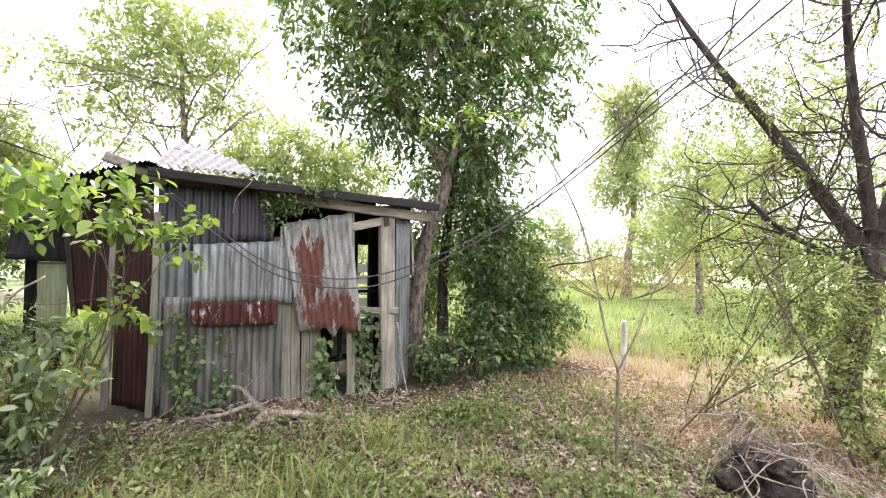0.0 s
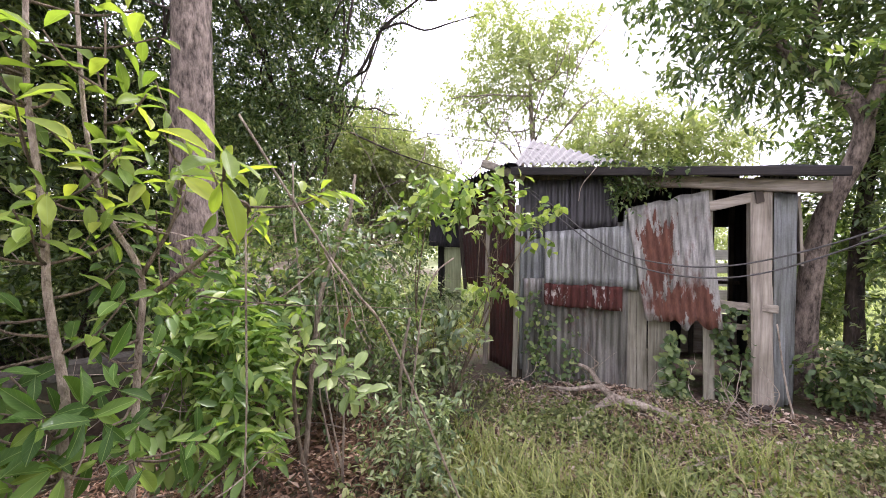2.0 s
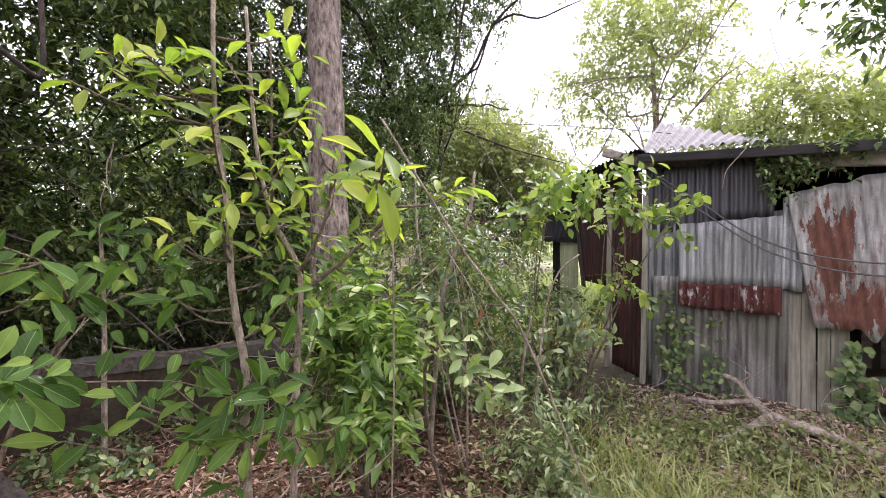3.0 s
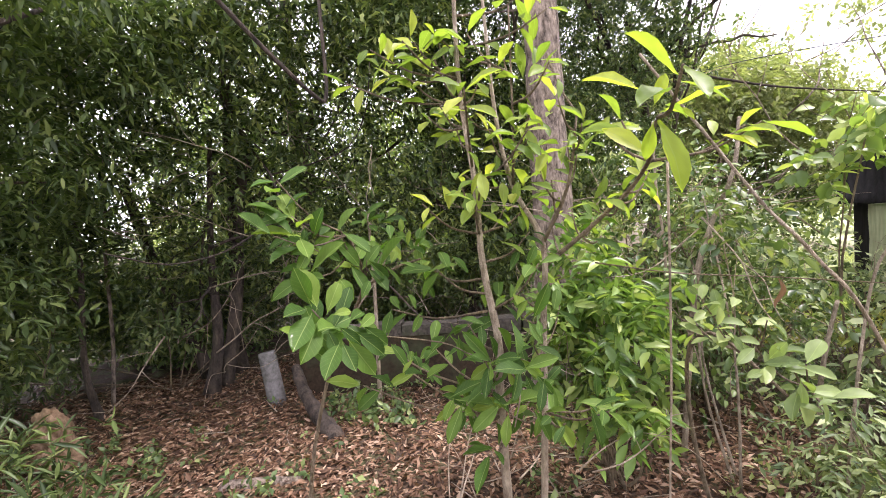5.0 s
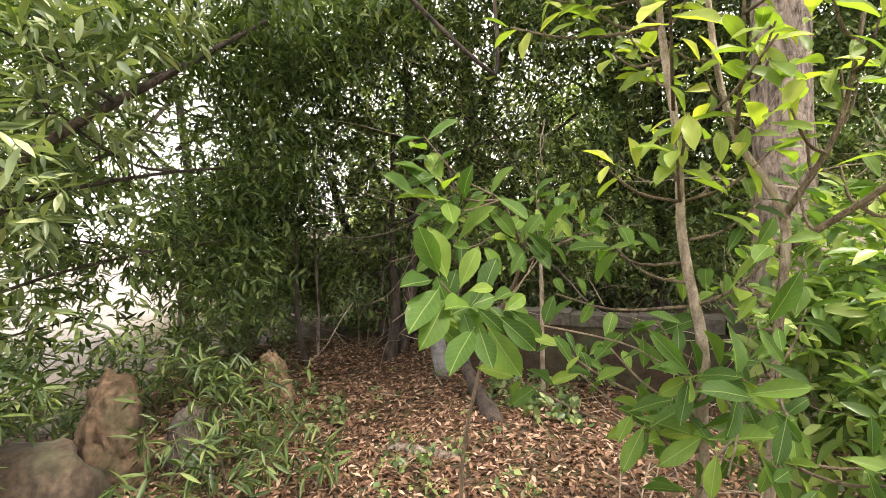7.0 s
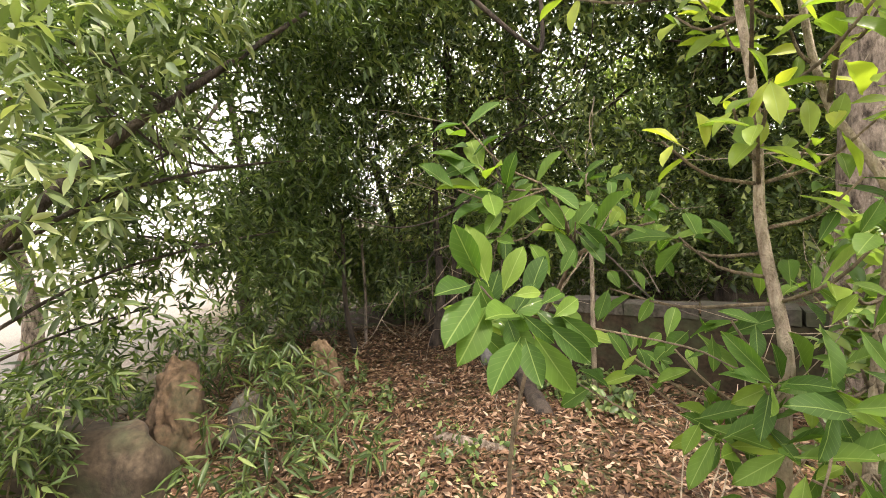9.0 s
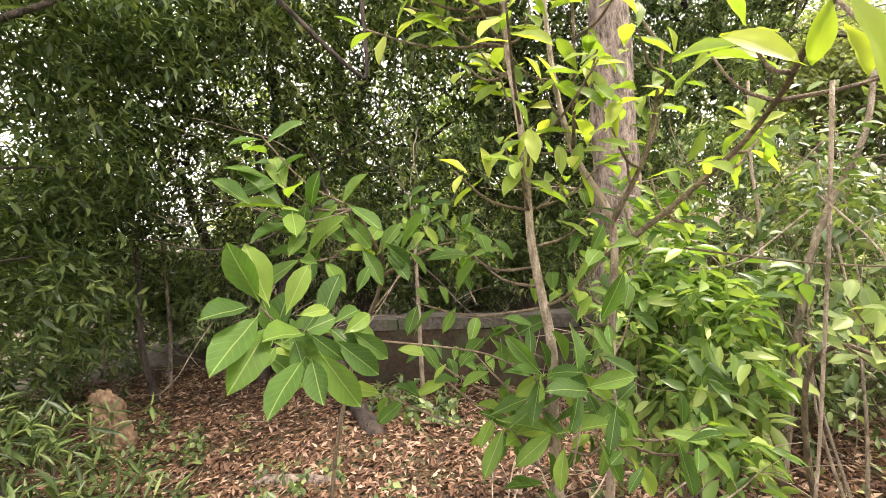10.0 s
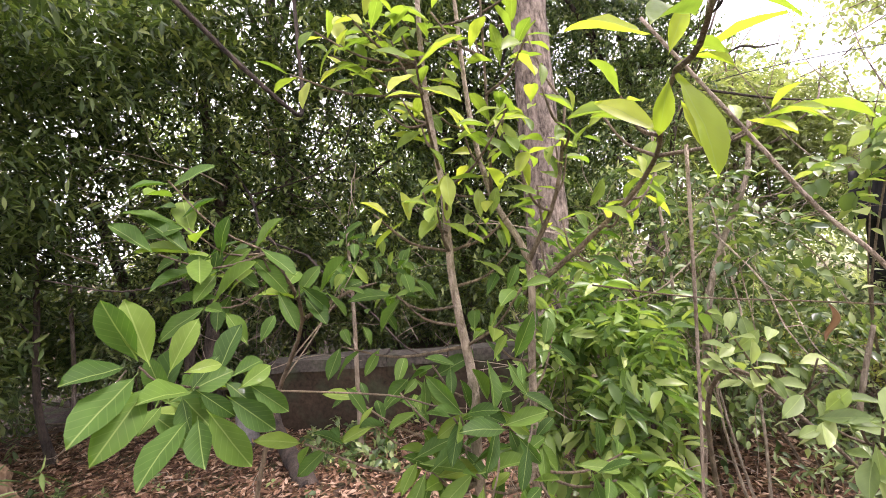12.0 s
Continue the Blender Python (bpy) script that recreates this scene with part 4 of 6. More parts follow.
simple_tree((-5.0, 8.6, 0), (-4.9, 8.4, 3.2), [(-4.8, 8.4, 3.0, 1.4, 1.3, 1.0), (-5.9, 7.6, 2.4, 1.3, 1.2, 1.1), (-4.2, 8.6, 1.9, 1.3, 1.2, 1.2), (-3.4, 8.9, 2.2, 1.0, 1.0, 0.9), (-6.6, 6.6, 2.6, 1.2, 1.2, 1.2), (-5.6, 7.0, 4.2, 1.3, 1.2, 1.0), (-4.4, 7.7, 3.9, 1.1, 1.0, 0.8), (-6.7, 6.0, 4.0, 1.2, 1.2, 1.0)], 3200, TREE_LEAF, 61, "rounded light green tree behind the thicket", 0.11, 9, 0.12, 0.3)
simple_tree((-4.2, 7.2, 0), (-4.1, 7.2, 2.9), [(-3.76, 7.55, 3.36, 1.0, 1.0, 0.80), (-3.25, 7.86, 2.96, 0.9, 0.9, 0.72), (-2.83, 8.07, 2.52, 0.8, 0.8, 0.64), (-4.02, 6.84, 3.50, 1.0, 1.0, 0.80), (-3.38, 7.30, 3.12, 0.9, 0.9, 0.72), (-3.00, 7.84, 3.01, 0.7, 0.7, 0.56), (-4.22, 6.20, 3.06, 1.0, 1.0, 0.80)], 2200, GREEN_HAZED, 75, "hazy green tree rising behind the lean-to", 0.10, 9, 0.1, 0.3)
simple_tree((-3.9, 4.9, 0), (-3.8, 4.7, 4.2), [(-3.7, 4.6, 4.2, 1.2, 1.0, 0.9), (-3.1, 4.9, 5.2, 1.2, 1.1, 1.0), (-4.6, 4.1, 3.6, 1.2, 1.2, 1.1), (-4.3, 4.6, 5.4, 1.5, 1.4, 1.2), (-2.6, 5.2, 5.6, 0.8, 0.8, 0.7), (-3.9, 4.4, 2.9, 1.1, 1.0, 0.9), (-3.2, 4.5, 3.4, 0.7, 0.7, 0.7), (-4.9, 3.4, 4.8, 1.2, 1.2, 1.0)], 6000, GREEN_MID, 63, "dark small-leaved tree hanging over the thicket", 0.07, 11, 0.13, 0.24, 0.45, BARK_DARK)
simple_tree((-5.6, -0.2, 0), (-5.6, -0.1, 4.0), [(-5.5, -0.4, 2.4, 1.0, 1.1, 1.0), (-5.6, 0.8, 2.7, 1.0, 1.2, 1.0), (-5.4, 0.2, 3.9, 1.3, 1.5, 1.0), (-5.2, -1.4, 3.0, 1.0, 1.0, 1.0), (-5.5, 1.4, 1.5, 0.8, 0.9, 0.7), (-4.6, -0.6, 3.6, 1.0, 1.1, 0.7), (-5.9, -0.4, 1.1, 0.6, 0.9, 0.7), (-5.7, -1.6, 2.1, 0.8, 0.8, 0.7), (-6.3, -2.3, 2.3, 0.9, 0.9, 0.9)], 3700, GREEN_DARK, 65, "dark dense tree at the back of the leaf floor", 0.115, 8, 0.08, 0.24, 0.34, BARK_DARK, droop=0.1, whorl=True)
simple_tree((-5.05, -0.5, 0), (-5.35, -0.3, 2.8), [(-5.2, -0.8, 1.5, 0.55, 0.6, 0.4), (-5.5, 0.3, 1.5, 0.5, 0.6, 0.4)], 260, GREEN_DARK, 67, "slanting dark trunk among deep shade", 0.085, 10, 0.07, 0.24, 0.4, BARK_DARK, 4)
simple_tree((-4.75, -1.36, 0), (-4.9, -1.5, 2.6), [(-4.9, -1.6, 1.8, 0.7, 0.7, 0.6), (-5.0, -2.4, 1.6, 0.9, 0.9, 0.8)], 520, GREEN_NARROW, 69, "thin sapling with narrow leaves in deep shade", 0.125, 7, 0.035, 0.2, 0.26, BARK_DARK, 4, droop=0.1, whorl=True)
simple_tree((-5.3, 3.0, 0), (-5.2, 2.9, 4.0), [(-5.0, 2.6, 2.0, 1.0, 1.1, 0.9), (-5.0, 2.9, 3.2, 1.2, 1.3, 1.0), (-4.5, 3.4, 1.8, 0.9, 0.8, 0.9), (-4.4, 1.6, 3.6, 1.0, 0.9, 0.8), (-5.4, 1.9, 4.4, 1.2, 1.2, 0.9), (-4.3, 2.6, 1.1, 0.6, 0.7, 0.6), (-4.9, 0.9, 1.4, 0.5, 0.7, 0.6), (-4.6, 1.6, 2.3, 0.6, 0.7, 0.6)], 3500, GREEN_DARK, 71, "dark leafy tree behind the low wall", 0.105, 9, 0.12, 0.24, 0.38, BARK_DARK, droop=0.12, whorl=True)
simple_tree((-5.2, -5.8, 0), (-5.1, -5.6, 4.4), [(-5.0, -5.3, 2.6, 1.4, 1.1, 1.1), (-3.7, -5.7, 2.9, 1.2, 1.1, 1.0), (-6.3, -4.7, 3.0, 1.2, 1.1, 1.1), (-4.5, -5.1, 4.2, 1.5, 1.3, 0.9), (-2.9, -5.4, 4.1, 1.2, 1.1, 0.9)], 1250, TREE_LEAF, 77, "leafy tree beyond the bare yard", 0.13, 9, 0.12, 0.32, 0.4)
simple_tree((-6.3, -3.5, 0), (-6.2, -3.3, 4.2), [(-4.8, -3.4, 3.4, 1.3, 1.3, 1.1), (-5.6, -3.2, 2.4, 1.0, 1.2, 1.0), (-3.8, -3.4, 4.2, 1.4, 1.3, 0.9), (-5.8, -2.2, 3.8, 1.3, 1.3, 1.0)], 850, GREEN_NARROW, 73, "narrow-leaved tree closing the clearing", 0.13, 8, 0.12, 0.24, 0.26, BARK_DARK, droop=0.1, whorl=True)


def deep_thicket():
    """The undergrowth that closes the woods behind the leaf floor."""
    blob = [(-6.9 + 0.5 * math.sin(k * 2.1), -3.4 + 0.75 * k, 0.85 + 0.25 * math.sin(k * 1.3), 0.8, 0.75, 0.95) for k in range(1, 12)]
    ob = part("thicket", crown("thicket", blob, 7000, 9, 0.3, 0.11, 0.42, 76, 0.3), TREE_LEAF)
    tagged(ob, "undergrowth closing the woods behind the leaf floor", "thicket", kind="stuff")
    # light leaf colour here stands in for skylight behind the dark trees
    blob = [(-8.6 + 0.5 * math.sin(k * 1.7), -4.5 + 1.3 * k, 2.6 + 0.6 * math.sin(k * 2.3), 1.1, 1.1, 2.8) for k in range(3, 11)]
    ob = part("thicket", crown("thicket", blob, 5200, 9, 0.4, 0.14, 0.42, 78, 0.3), GREEN_LIGHT)
    tagged(ob, "woods behind the dark trees, leaf colour lightened for skylight", "thicket", kind="stuff")


deep_thicket()
# added tree: its crown, mostly out of view, shades the woods below
simple_tree((-6.6, 0.9, 0), (-6.3, 0.8, 6.4), [(-5.6, 0.9, 6.4, 1.9, 1.6, 1.0), (-6.4, 2.6, 5.8, 1.7, 1.8, 1.1), (-7.2, -0.6, 5.6, 1.4, 1.2, 1.0), (-4.4, 1.0, 5.2, 1.0, 1.4, 0.7), (-3.0, 0.9, 5.6, 1.0, 1.0, 0.6)], 2300, GREEN_MID, 79, "tall dark tree added to close the canopy and shade the woods", 0.12, 10, 0.16, 0.34, 0.4, BARK_DARK)


def feathery_tree():
    """Many-stemmed tree with bare forked limbs beside the dry path."""
    rng = np.random.default_rng(81)
    t = thing("tree", (5.95, 2.15, 0), "many-stemmed tree with bare forking limbs and feathery leaves", "tree")
    s = Soup()
    s.tube([(5.95, 2.15, -0.05), (5.9, 2.1, 0.6), (6.0, 2.0, 1.2), (6.05, 1.92, 1.8)], 0.15, 0.12, 10, 0.18, 4, 0.05)
    limbs = (((6.05, 1.95, 1.7), (5.75, 2.2, 2.35), (5.35, 2.55, 3.2), (4.95, 2.9, 4.0), (4.6, 3.2, 4.8)),
             ((6.05, 1.92, 1.7), (5.95, 1.95, 2.5), (5.8, 1.97, 3.2), (5.6, 1.95, 4.2), (5.5, 1.9, 5.2)),
             ((6.05, 1.92, 1.7), (6.1, 1.75, 2.6), (6.0, 1.6, 3.5), (6.0, 1.5, 4.8)),
             ((6.05, 1.92, 1.6), (5.7, 2.1, 1.75), (5.3, 2.3, 1.95), (5.0, 2.5, 2.3)))
    for k, q in enumerate(limbs):
        s.tube(q, (0.09, 0.075, 0.085, 0.03)[k], 0.02, 8, 0.18)
        for a, b in zip(q, q[1:]):
            for f in (0.25, 0.55, 0.85):
                p = Vector(a).lerp(Vector(b), f)
                for _ in range(2):
                    s.branch(p, rng.normal(0, 1, 3) * (1, 1, 0.45) + (-0.35, 0.3, 0.05), rng.uniform(0.7, 1.3), 0.013, rng, 1, 4, 0.28, 0.03, 5)
    part("trunk", s.mesh("trunk"), BARK_DARK, t)
    blob = [(5.3, 2.5, 1.35, 0.6, 0.7, 0.35), (5.5, 2.0, 0.95, 0.6, 0.7, 0.4), (5.2, 2.7, 1.9, 0.7, 0.7, 0.35), (5.1, 2.1, 1.6, 0.5, 0.5, 0.3), (5.6, 2.5, 2.6, 0.8, 0.7, 0.4), (5.3, 2.7, 3.6, 0.9, 0.9, 0.6), (5.6, 1.9, 4.3, 0.8, 0.8, 0.5), (4.8, 2.6, 1.15, 0.4, 0.5, 0.25)]
    part("crown", crown("crown", blob, 800, 12, 0.24, 0.055, 0.40, 83, 0.25), WEED, t)


feathery_tree()


def shrub(base, blob, twigs, per, leaf, ratio, material, seed, label, stems=5, tl=0.18, r=0.012, shape=SMALL, bark=None, whorl=False, droop=0.3, name="shrub", spread=1.0):
    rng = np.random.default_rng(seed)
    t = thing(name, base, label, "shrub")
    for k in range(stems):
        s = Soup()
        c = blob[k % len(blob)]
        e = Vector(c[:3]) + Vector(rng.normal(0, 0.35, 3)) * Vector((c[3], c[4], c[5])).length * 0.5
        b = Vector(base) + Vector((*rng.normal(0, 0.06, 2), -0.03))
        m = b.lerp(e, 0.5) + Vector(rng.normal(0, 0.08, 3))
        s.tube([b, m, e], r, r * 0.4, 6, 0.1)
        s.branch(m, e - b, (e - b).length * 0.6, r * 0.5, rng, 1, 3, sides=5)
        part("stem", s.mesh("stem"), bark or TWIG, t)
    part("foliage", crown("foliage", blob, twigs, per, tl, leaf, ratio, seed + 1, droop, shape, whorl=whorl, spread=spread), material, t)
    return t


# the thicket between the big trunk and the shed
shrub((-1.9, 3.1, 0), [(-1.75, 2.95, 1.35, 0.55, 0.5, 0.4), (-2.0, 2.9, 0.75, 0.6, 0.5, 0.5), (-1.5, 3.3, 0.8, 0.45, 0.4, 0.45)], 330, 8, 0.075, 0.46, TREE_LEAF, 101, "leafy shrub of the thicket with glossy leaves", 9, shape=MEDIUM)
shrub((-2.4, 3.9, 0), [(-2.3, 3.8, 1.2, 0.6, 0.6, 0.6), (-1.75, 4.1, 0.9, 0.45, 0.4, 0.4), (-2.9, 3.6, 0.9, 0.6, 0.5, 0.6)], 520, 9, 0.072, 0.46, TREE_LEAF, 103, "greyish green shrub of the thicket", 9)
shrub((-2.7, 3.2, 0), [(-2.6, 3.1, 1.0, 0.55, 0.5, 0.55), (-2.5, 3.2, 1.9, 0.55, 0.5, 0.45), (-2.2, 3.4, 1.7, 0.4, 0.4, 0.4)], 330, 9, 0.07, 0.44, GREEN_MID, 105, "tangled shrub in front of the dark trees", 8)
shrub((-1.5, 4.5, 0), [(-1.5, 4.4, 0.9, 0.45, 0.4, 0.35), (-2.1, 4.7, 1.1, 0.5, 0.4, 0.55)], 200, 9, 0.07, 0.46, GREEN_GREY, 107, "pale shrub before the lean-to", 6)
shrub((-1.8, 5.6, 0), [(-1.7, 5.5, 0.30, 0.6, 0.4, 0.25), (-2.5, 5.3, 0.30, 0.6, 0.4, 0.25)], 330, 8, 0.06, 0.5, GREEN_YELLOW, 109, "low yellow-green bush by the lean-to", 5)
shrub((-1.0, 3.5, 0), [(-0.52, 3.68, 1.93, 0.22, 0.2, 0.13), (-0.2, 3.78, 1.78, 0.2, 0.18, 0.18), (-0.6, 3.65, 1.25, 0.2, 0.2, 0.14), (-0.75, 3.5, 1.6, 0.16, 0.15, 0.1), (-0.93, 3.05, 2.02, 0.24, 0.24, 0.14), (-0.65, 3.28, 1.91, 0.2, 0.2, 0.12), (-1.07, 2.90, 1.77, 0.22, 0.22, 0.13), (-0.50, 3.41, 2.07, 0.16, 0.16, 0.10)], 105, 6, 0.10, 0.62, GREEN_LIGHT, 111, "young shrub with bright lobed leaves near the shed corner", 5, 0.2, 0.011, MEDIUM)
shrub((-0.85, 2.35, 0), [(-0.8, 2.3, 0.45, 0.3, 0.28, 0.3), (-0.7, 2.15, 0.25, 0.35, 0.25, 0.2)], 95, 11, 0.066, 0.34, GREEN_GREY, 113, "grey-green fern-leaved shrub on the grass", 7, 0.26, 0.008)
shrub((-1.65, 1.75, 0), [(-1.6, 1.6, 0.98, 0.40, 0.34, 0.24), (-1.5, 1.45, 0.68, 0.3, 0.28, 0.16), (-1.75, 1.6, 1.27, 0.28, 0.25, 0.2)], 230, 9, 0.11, 0.35, GREEN_BUSH, 115, "bright green bush with long pointed leaves", 8, 0.2, 0.011, MEDIUM, droop=0.22)
shrub((-1.25, 2.25, 0), [(-1.3, 2.2, 1.35, 0.45, 0.35, 0.35), (-1.6, 2.3, 1.1, 0.3, 0.3, 0.3), (-1.5, 2.4, 1.75, 0.4, 0.3, 0.25)], 70, 8, 0.066, 0.46, GREEN_MID, 137, "open shrub with scattered pale glossy leaves", 3, 0.26, 0.009, MEDIUM, BARK_PALE)
shrub((-2.0, 2.7, 0), [(-1.95, 2.6, 0.5, 0.45, 0.35, 0.4)], 40, 8, 0.075, 0.46, GREEN_MID, 117, "low glossy bush over leaf litter", 6, shape=MEDIUM)
shrub((-1.35, 2.85, 0), [(-2.0, 3.2, 0.4, 0.6, 0.5, 0.35), (-0.9, 3.2, 0.22, 0.4, 0.4, 0.2), (-1.3, 3.3, 0.3, 0.3, 0.3, 0.2)], 55, 7, 0.07, 0.5, GREEN_MID, 131, "pale leafy undergrowth before the thicket", 8, 0.16, 0.007, MEDIUM)
shrub((-0.75, 3.15, 0), [(-0.78, 3.1, 0.95, 0.22, 0.2, 0.12), (-0.95, 3.0, 0.75, 0.25, 0.2, 0.12)], 45, 7, 0.085, 0.5, GREEN_GREY, 133, "young shrub with pale leaves in rows", 4, 0.2, 0.007, MEDIUM)
shrub((4.9, 2.9, 0), [(4.9, 2.8, 0.9, 0.6, 0.6, 0.5), (5.3, 2.4, 1.5, 0.6, 0.6, 0.5), (4.6, 2.2, 0.5, 0.5, 0.5, 0.4), (5.0, 1.6, 1.3, 0.5, 0.5, 0.5)], 300, 12, 0.055, 0.42, WEED, 135, "sunlit feathery bush with yellow-green leaves", 8, 0.26, 0.008)
shrub((2.75, 5.0, 0), [(2.6, 4.95, 0.35, 0.45, 0.3, 0.35), (3.3, 5.0, 0.45, 0.55, 0.4, 0.45), (3.9, 4.9, 0.4, 0.5, 0.4, 0.4)], 480, 7, 0.085, 0.6, GREEN_MID, 119, "leafy undergrowth at the foot of the tree", 9, shape=MEDIUM)
shrub((-2.6, -1.4, 0), [(-2.65, -1.45, 0.58, 0.40, 0.35, 0.26), (-3.0, -1.25, 0.5, 0.3, 0.3, 0.2), (-2.75, -0.95, 0.20, 0.5, 0.45, 0.14), (-2.2, -1.25, 0.30, 0.5, 0.5, 0.22)], 120, 8, 0.135, 0.15, GREEN_NARROW, 121, "low shrub with fans of narrow bamboo-like leaves", 9, 0.12, 0.006, LANCE, whorl=True, droop=0.25)
shrub((-3.3, -2.6, 0), [(-3.3, -2.6, 0.40, 0.5, 0.4, 0.35), (-2.9, -3.0, 0.35, 0.5, 0.4, 0.3), (-3.9, -2.4, 0.45, 0.5, 0.5, 0.4), (-4.6, -2.3, 0.45, 0.6, 0.5, 0.4), (-3.3, -3.3, 0.5, 0.6, 0.4, 0.4), (-5.3, -2.3, 0.45, 0.6, 0.5, 0.4), (-6.0, -2.0, 0.5, 0.6, 0.5, 0.45)], 540, 7, 0.12, 0.2, GREEN_NARROW, 139, "rank weeds with narrow leaves along the yard", 9, 0.14, 0.006, LANCE, whorl=True)
shrub((-2.0, -2.5, 0), [(-2.3, -2.3, 0.75, 0.4, 0.35, 0.2), (-2.0, -2.5, 0.5, 0.4, 0.4, 0.3)], 120, 8, 0.13, 0.17, GREEN_NARROW, 123, "shrub with narrow leaves over old concrete", 7, 0.12, 0.006, LANCE, whorl=True)
shrub((-5.4, -0.8, 0), [(-5.4, -0.9, 0.75, 0.45, 0.45, 0.4), (-5.7, 0.1, 0.8, 0.45, 0.45, 0.45), (-5.1, -1.9, 0.6, 0.45, 0.45, 0.35), (-5.6, -0.4, 1.35, 0.5, 0.5, 0.35)], 260, 7, 0.11, 0.3, TREE_LEAF, 141, "leafy undergrowth among the dark trunks", 7, 0.16, 0.008, LANCE, whorl=True)
shrub((5.3, 1.7, 0), [(5.2, 1.7, 0.6, 0.6, 0.6, 0.5), (4.7, 1.2, 0.4, 0.45, 0.45, 0.3), (5.6, 2.0, 1.2, 0.5, 0.5, 0.5)], 300, 10, 0.06, 0.5, WEED, 125, "light green weedy bush by the path", 8)
shrub((-3.6, 0.75, 0), [(-3.5, 0.65, 0.12, 0.3, 0.25, 0.1), (-3.2, 0.85, 0.1, 0.3, 0.2, 0.1)], 60, 6, 0.07, 0.6, GREEN_MID, 127, "low creeping weeds at the foot of the wall", 4, 0.12, 0.004, MEDIUM)
shrub((12.8, 12.0, 0), [(12.6, 12.0, 1.2, 1.6, 1.2, 1.0), (15.0, 10.5, 1.1, 1.6, 1.3, 1.0), (10.5, 13.5, 1.2, 1.6, 1.2, 1.1)], 900, 8, 0.12, 0.3, STRAW, 129, "dry brown brush at the far side of the meadow", 9, 0.5, 0.03)


# ---- saplings close to the path ----
def shoots(parent, stem_line, hubs, r=0.005):
    """Thin shoots from a stem out to the leaf tufts."""
    for h in hubs:
        s = Soup()
        q = Vector(h[:3])
        c = min(stem_line, key=lambda p: (p - q - Vector((0, 0, -0.10))).length)
        m = c.lerp(q, 0.55) + Vector((0, 0, -0.03))
        s.tube([c, m, q], r, r * 0.5, 5, 0.1, 3)
        part("shoot", s.mesh("shoot"), TWIG, parent)


def young_sapling():
    """The nearer of the two pale stems, with the low bough that carries the nearest tuft."""
    rng = np.random.default_rng(201)
    t = thing("sapling", (-1.20, 0.70, 0), "slim sapling with tufts of large bright green leaves", "sapling")
    s = Soup()
    line = s.tube([(-1.20, 0.70, -0.03), (-1.17, 0.65, 0.5), (-1.14, 0.62, 1.0), (-1.13, 0.62, 1.19), (-1.20, 0.62, 1.45), (-1.20, 0.61, 1.72), (-1.25, 0.60, 2.1), (-1.27, 0.62, 2.7)], 0.0185, 0.007, 8, 0.12, 5)
    part("stem", s.mesh("stem"), BARK_PALE, t)
    s = Soup()
    s.tube([(-1.14, 0.62, 1.12), (-1.08, 0.48, 1.18), (-0.97, 0.33, 1.27), (-0.907, 0.075, 1.354), (-0.753, -0.012, 1.420), (-0.735, -0.037, 1.450)], 0.0022, 0.0014, 6, 0.1)
    s.tube([(-1.14, 0.62, 1.15), (-1.0, 0.60, 1.07), (-0.92, 0.52, 1.0)], 0.004, 0.002, 6, 0.1)
    part("bough", s.mesh("bough"), TWIG, t)
    tuft = np.array([
        (-0.736, -0.037, 1.456, -0.718, -0.063, 1.525),
        (-0.736, -0.027, 1.448, -0.742, -0.045, 1.524),
        (-0.746, -0.010, 1.435, -0.748, 0.017, 1.493),
        (-0.734, -0.047, 1.453, -0.682, -0.088, 1.455),
        (-0.733, -0.038, 1.443, -0.662, -0.080, 1.406),
        (-0.732, -0.028, 1.429, -0.670, -0.064, 1.382),
        (-0.735, 0.008, 1.381, -0.668, -0.033, 1.358),
        (-0.745, 0.015, 1.377, -0.690, 0.022, 1.339),
        (-0.747, 0.025, 1.383, -0.724, 0.066, 1.313),
        (-0.771, 0.046, 1.389, -0.755, 0.099, 1.338),
        (-0.757, 0.003, 1.430, -0.771, 0.044, 1.434),
        (-0.882, 0.079, 1.429, -0.889, 0.053, 1.481),
        (-0.892, 0.096, 1.429, -0.896, 0.120, 1.469),
        (-0.812, 0.074, 1.387, -0.797, 0.121, 1.344),
        (-0.792, 0.060, 1.388, -0.816, 0.106, 1.409),
    ])
    d = tuft[:, 3:] - tuft[:, :3]
    size = np.linalg.norm(d, axis=1)
    nm = np.array((0.85, -0.1, 0.5)) + rng.normal(0, 0.14, d.shape)
    extra = fan([(-0.763, 0.016, 1.405, 0.2, 0.2, 0.1), (-0.836, 0.068, 1.399, 0.1, 0.5, 0.1)], 11, 0.078, 0.42, 9, (0.7, -0.1, 0.7))
    leaf_objects(t, *extra, GREEN_BIG)
    leaf_objects(t, tuft[:, :3], d, nm, size * 1.06, size * 0.45, GREEN_BIG)
    hubs = [(-1.23, 0.50, 2.15, 0.5, 0, 0.6), (-1.32, 0.44, 2.11, 0.3, -0.5, 0.4), (-1.27, 0.53, 2.25, 0.4, 0.1, 0.8), (-1.36, 0.32, 2.21, 0.1, -0.8, 0.3), (-1.48, 0.26, 2.13, -0.3, -0.8, 0.2), (-1.19, 0.65, 2.09, 0.4, 0.5, 0.4), (-1.37, 0.50, 1.43, -0.2, 0.5, 0.2), (-1.11, 0.49, 0.98, 0.8, 0, 0.1), (-1.18, 0.53, 1.21, 0.7, 0.2, 0.1), (-1.33, 0.32, 1.31, -0.2, -0.6, 0.1), (-1.13, 0.58, 1.03, 0.7, 0.3, 0), (-1.38, 0.21, 1.05, -0.3, -0.6, 0.1)]
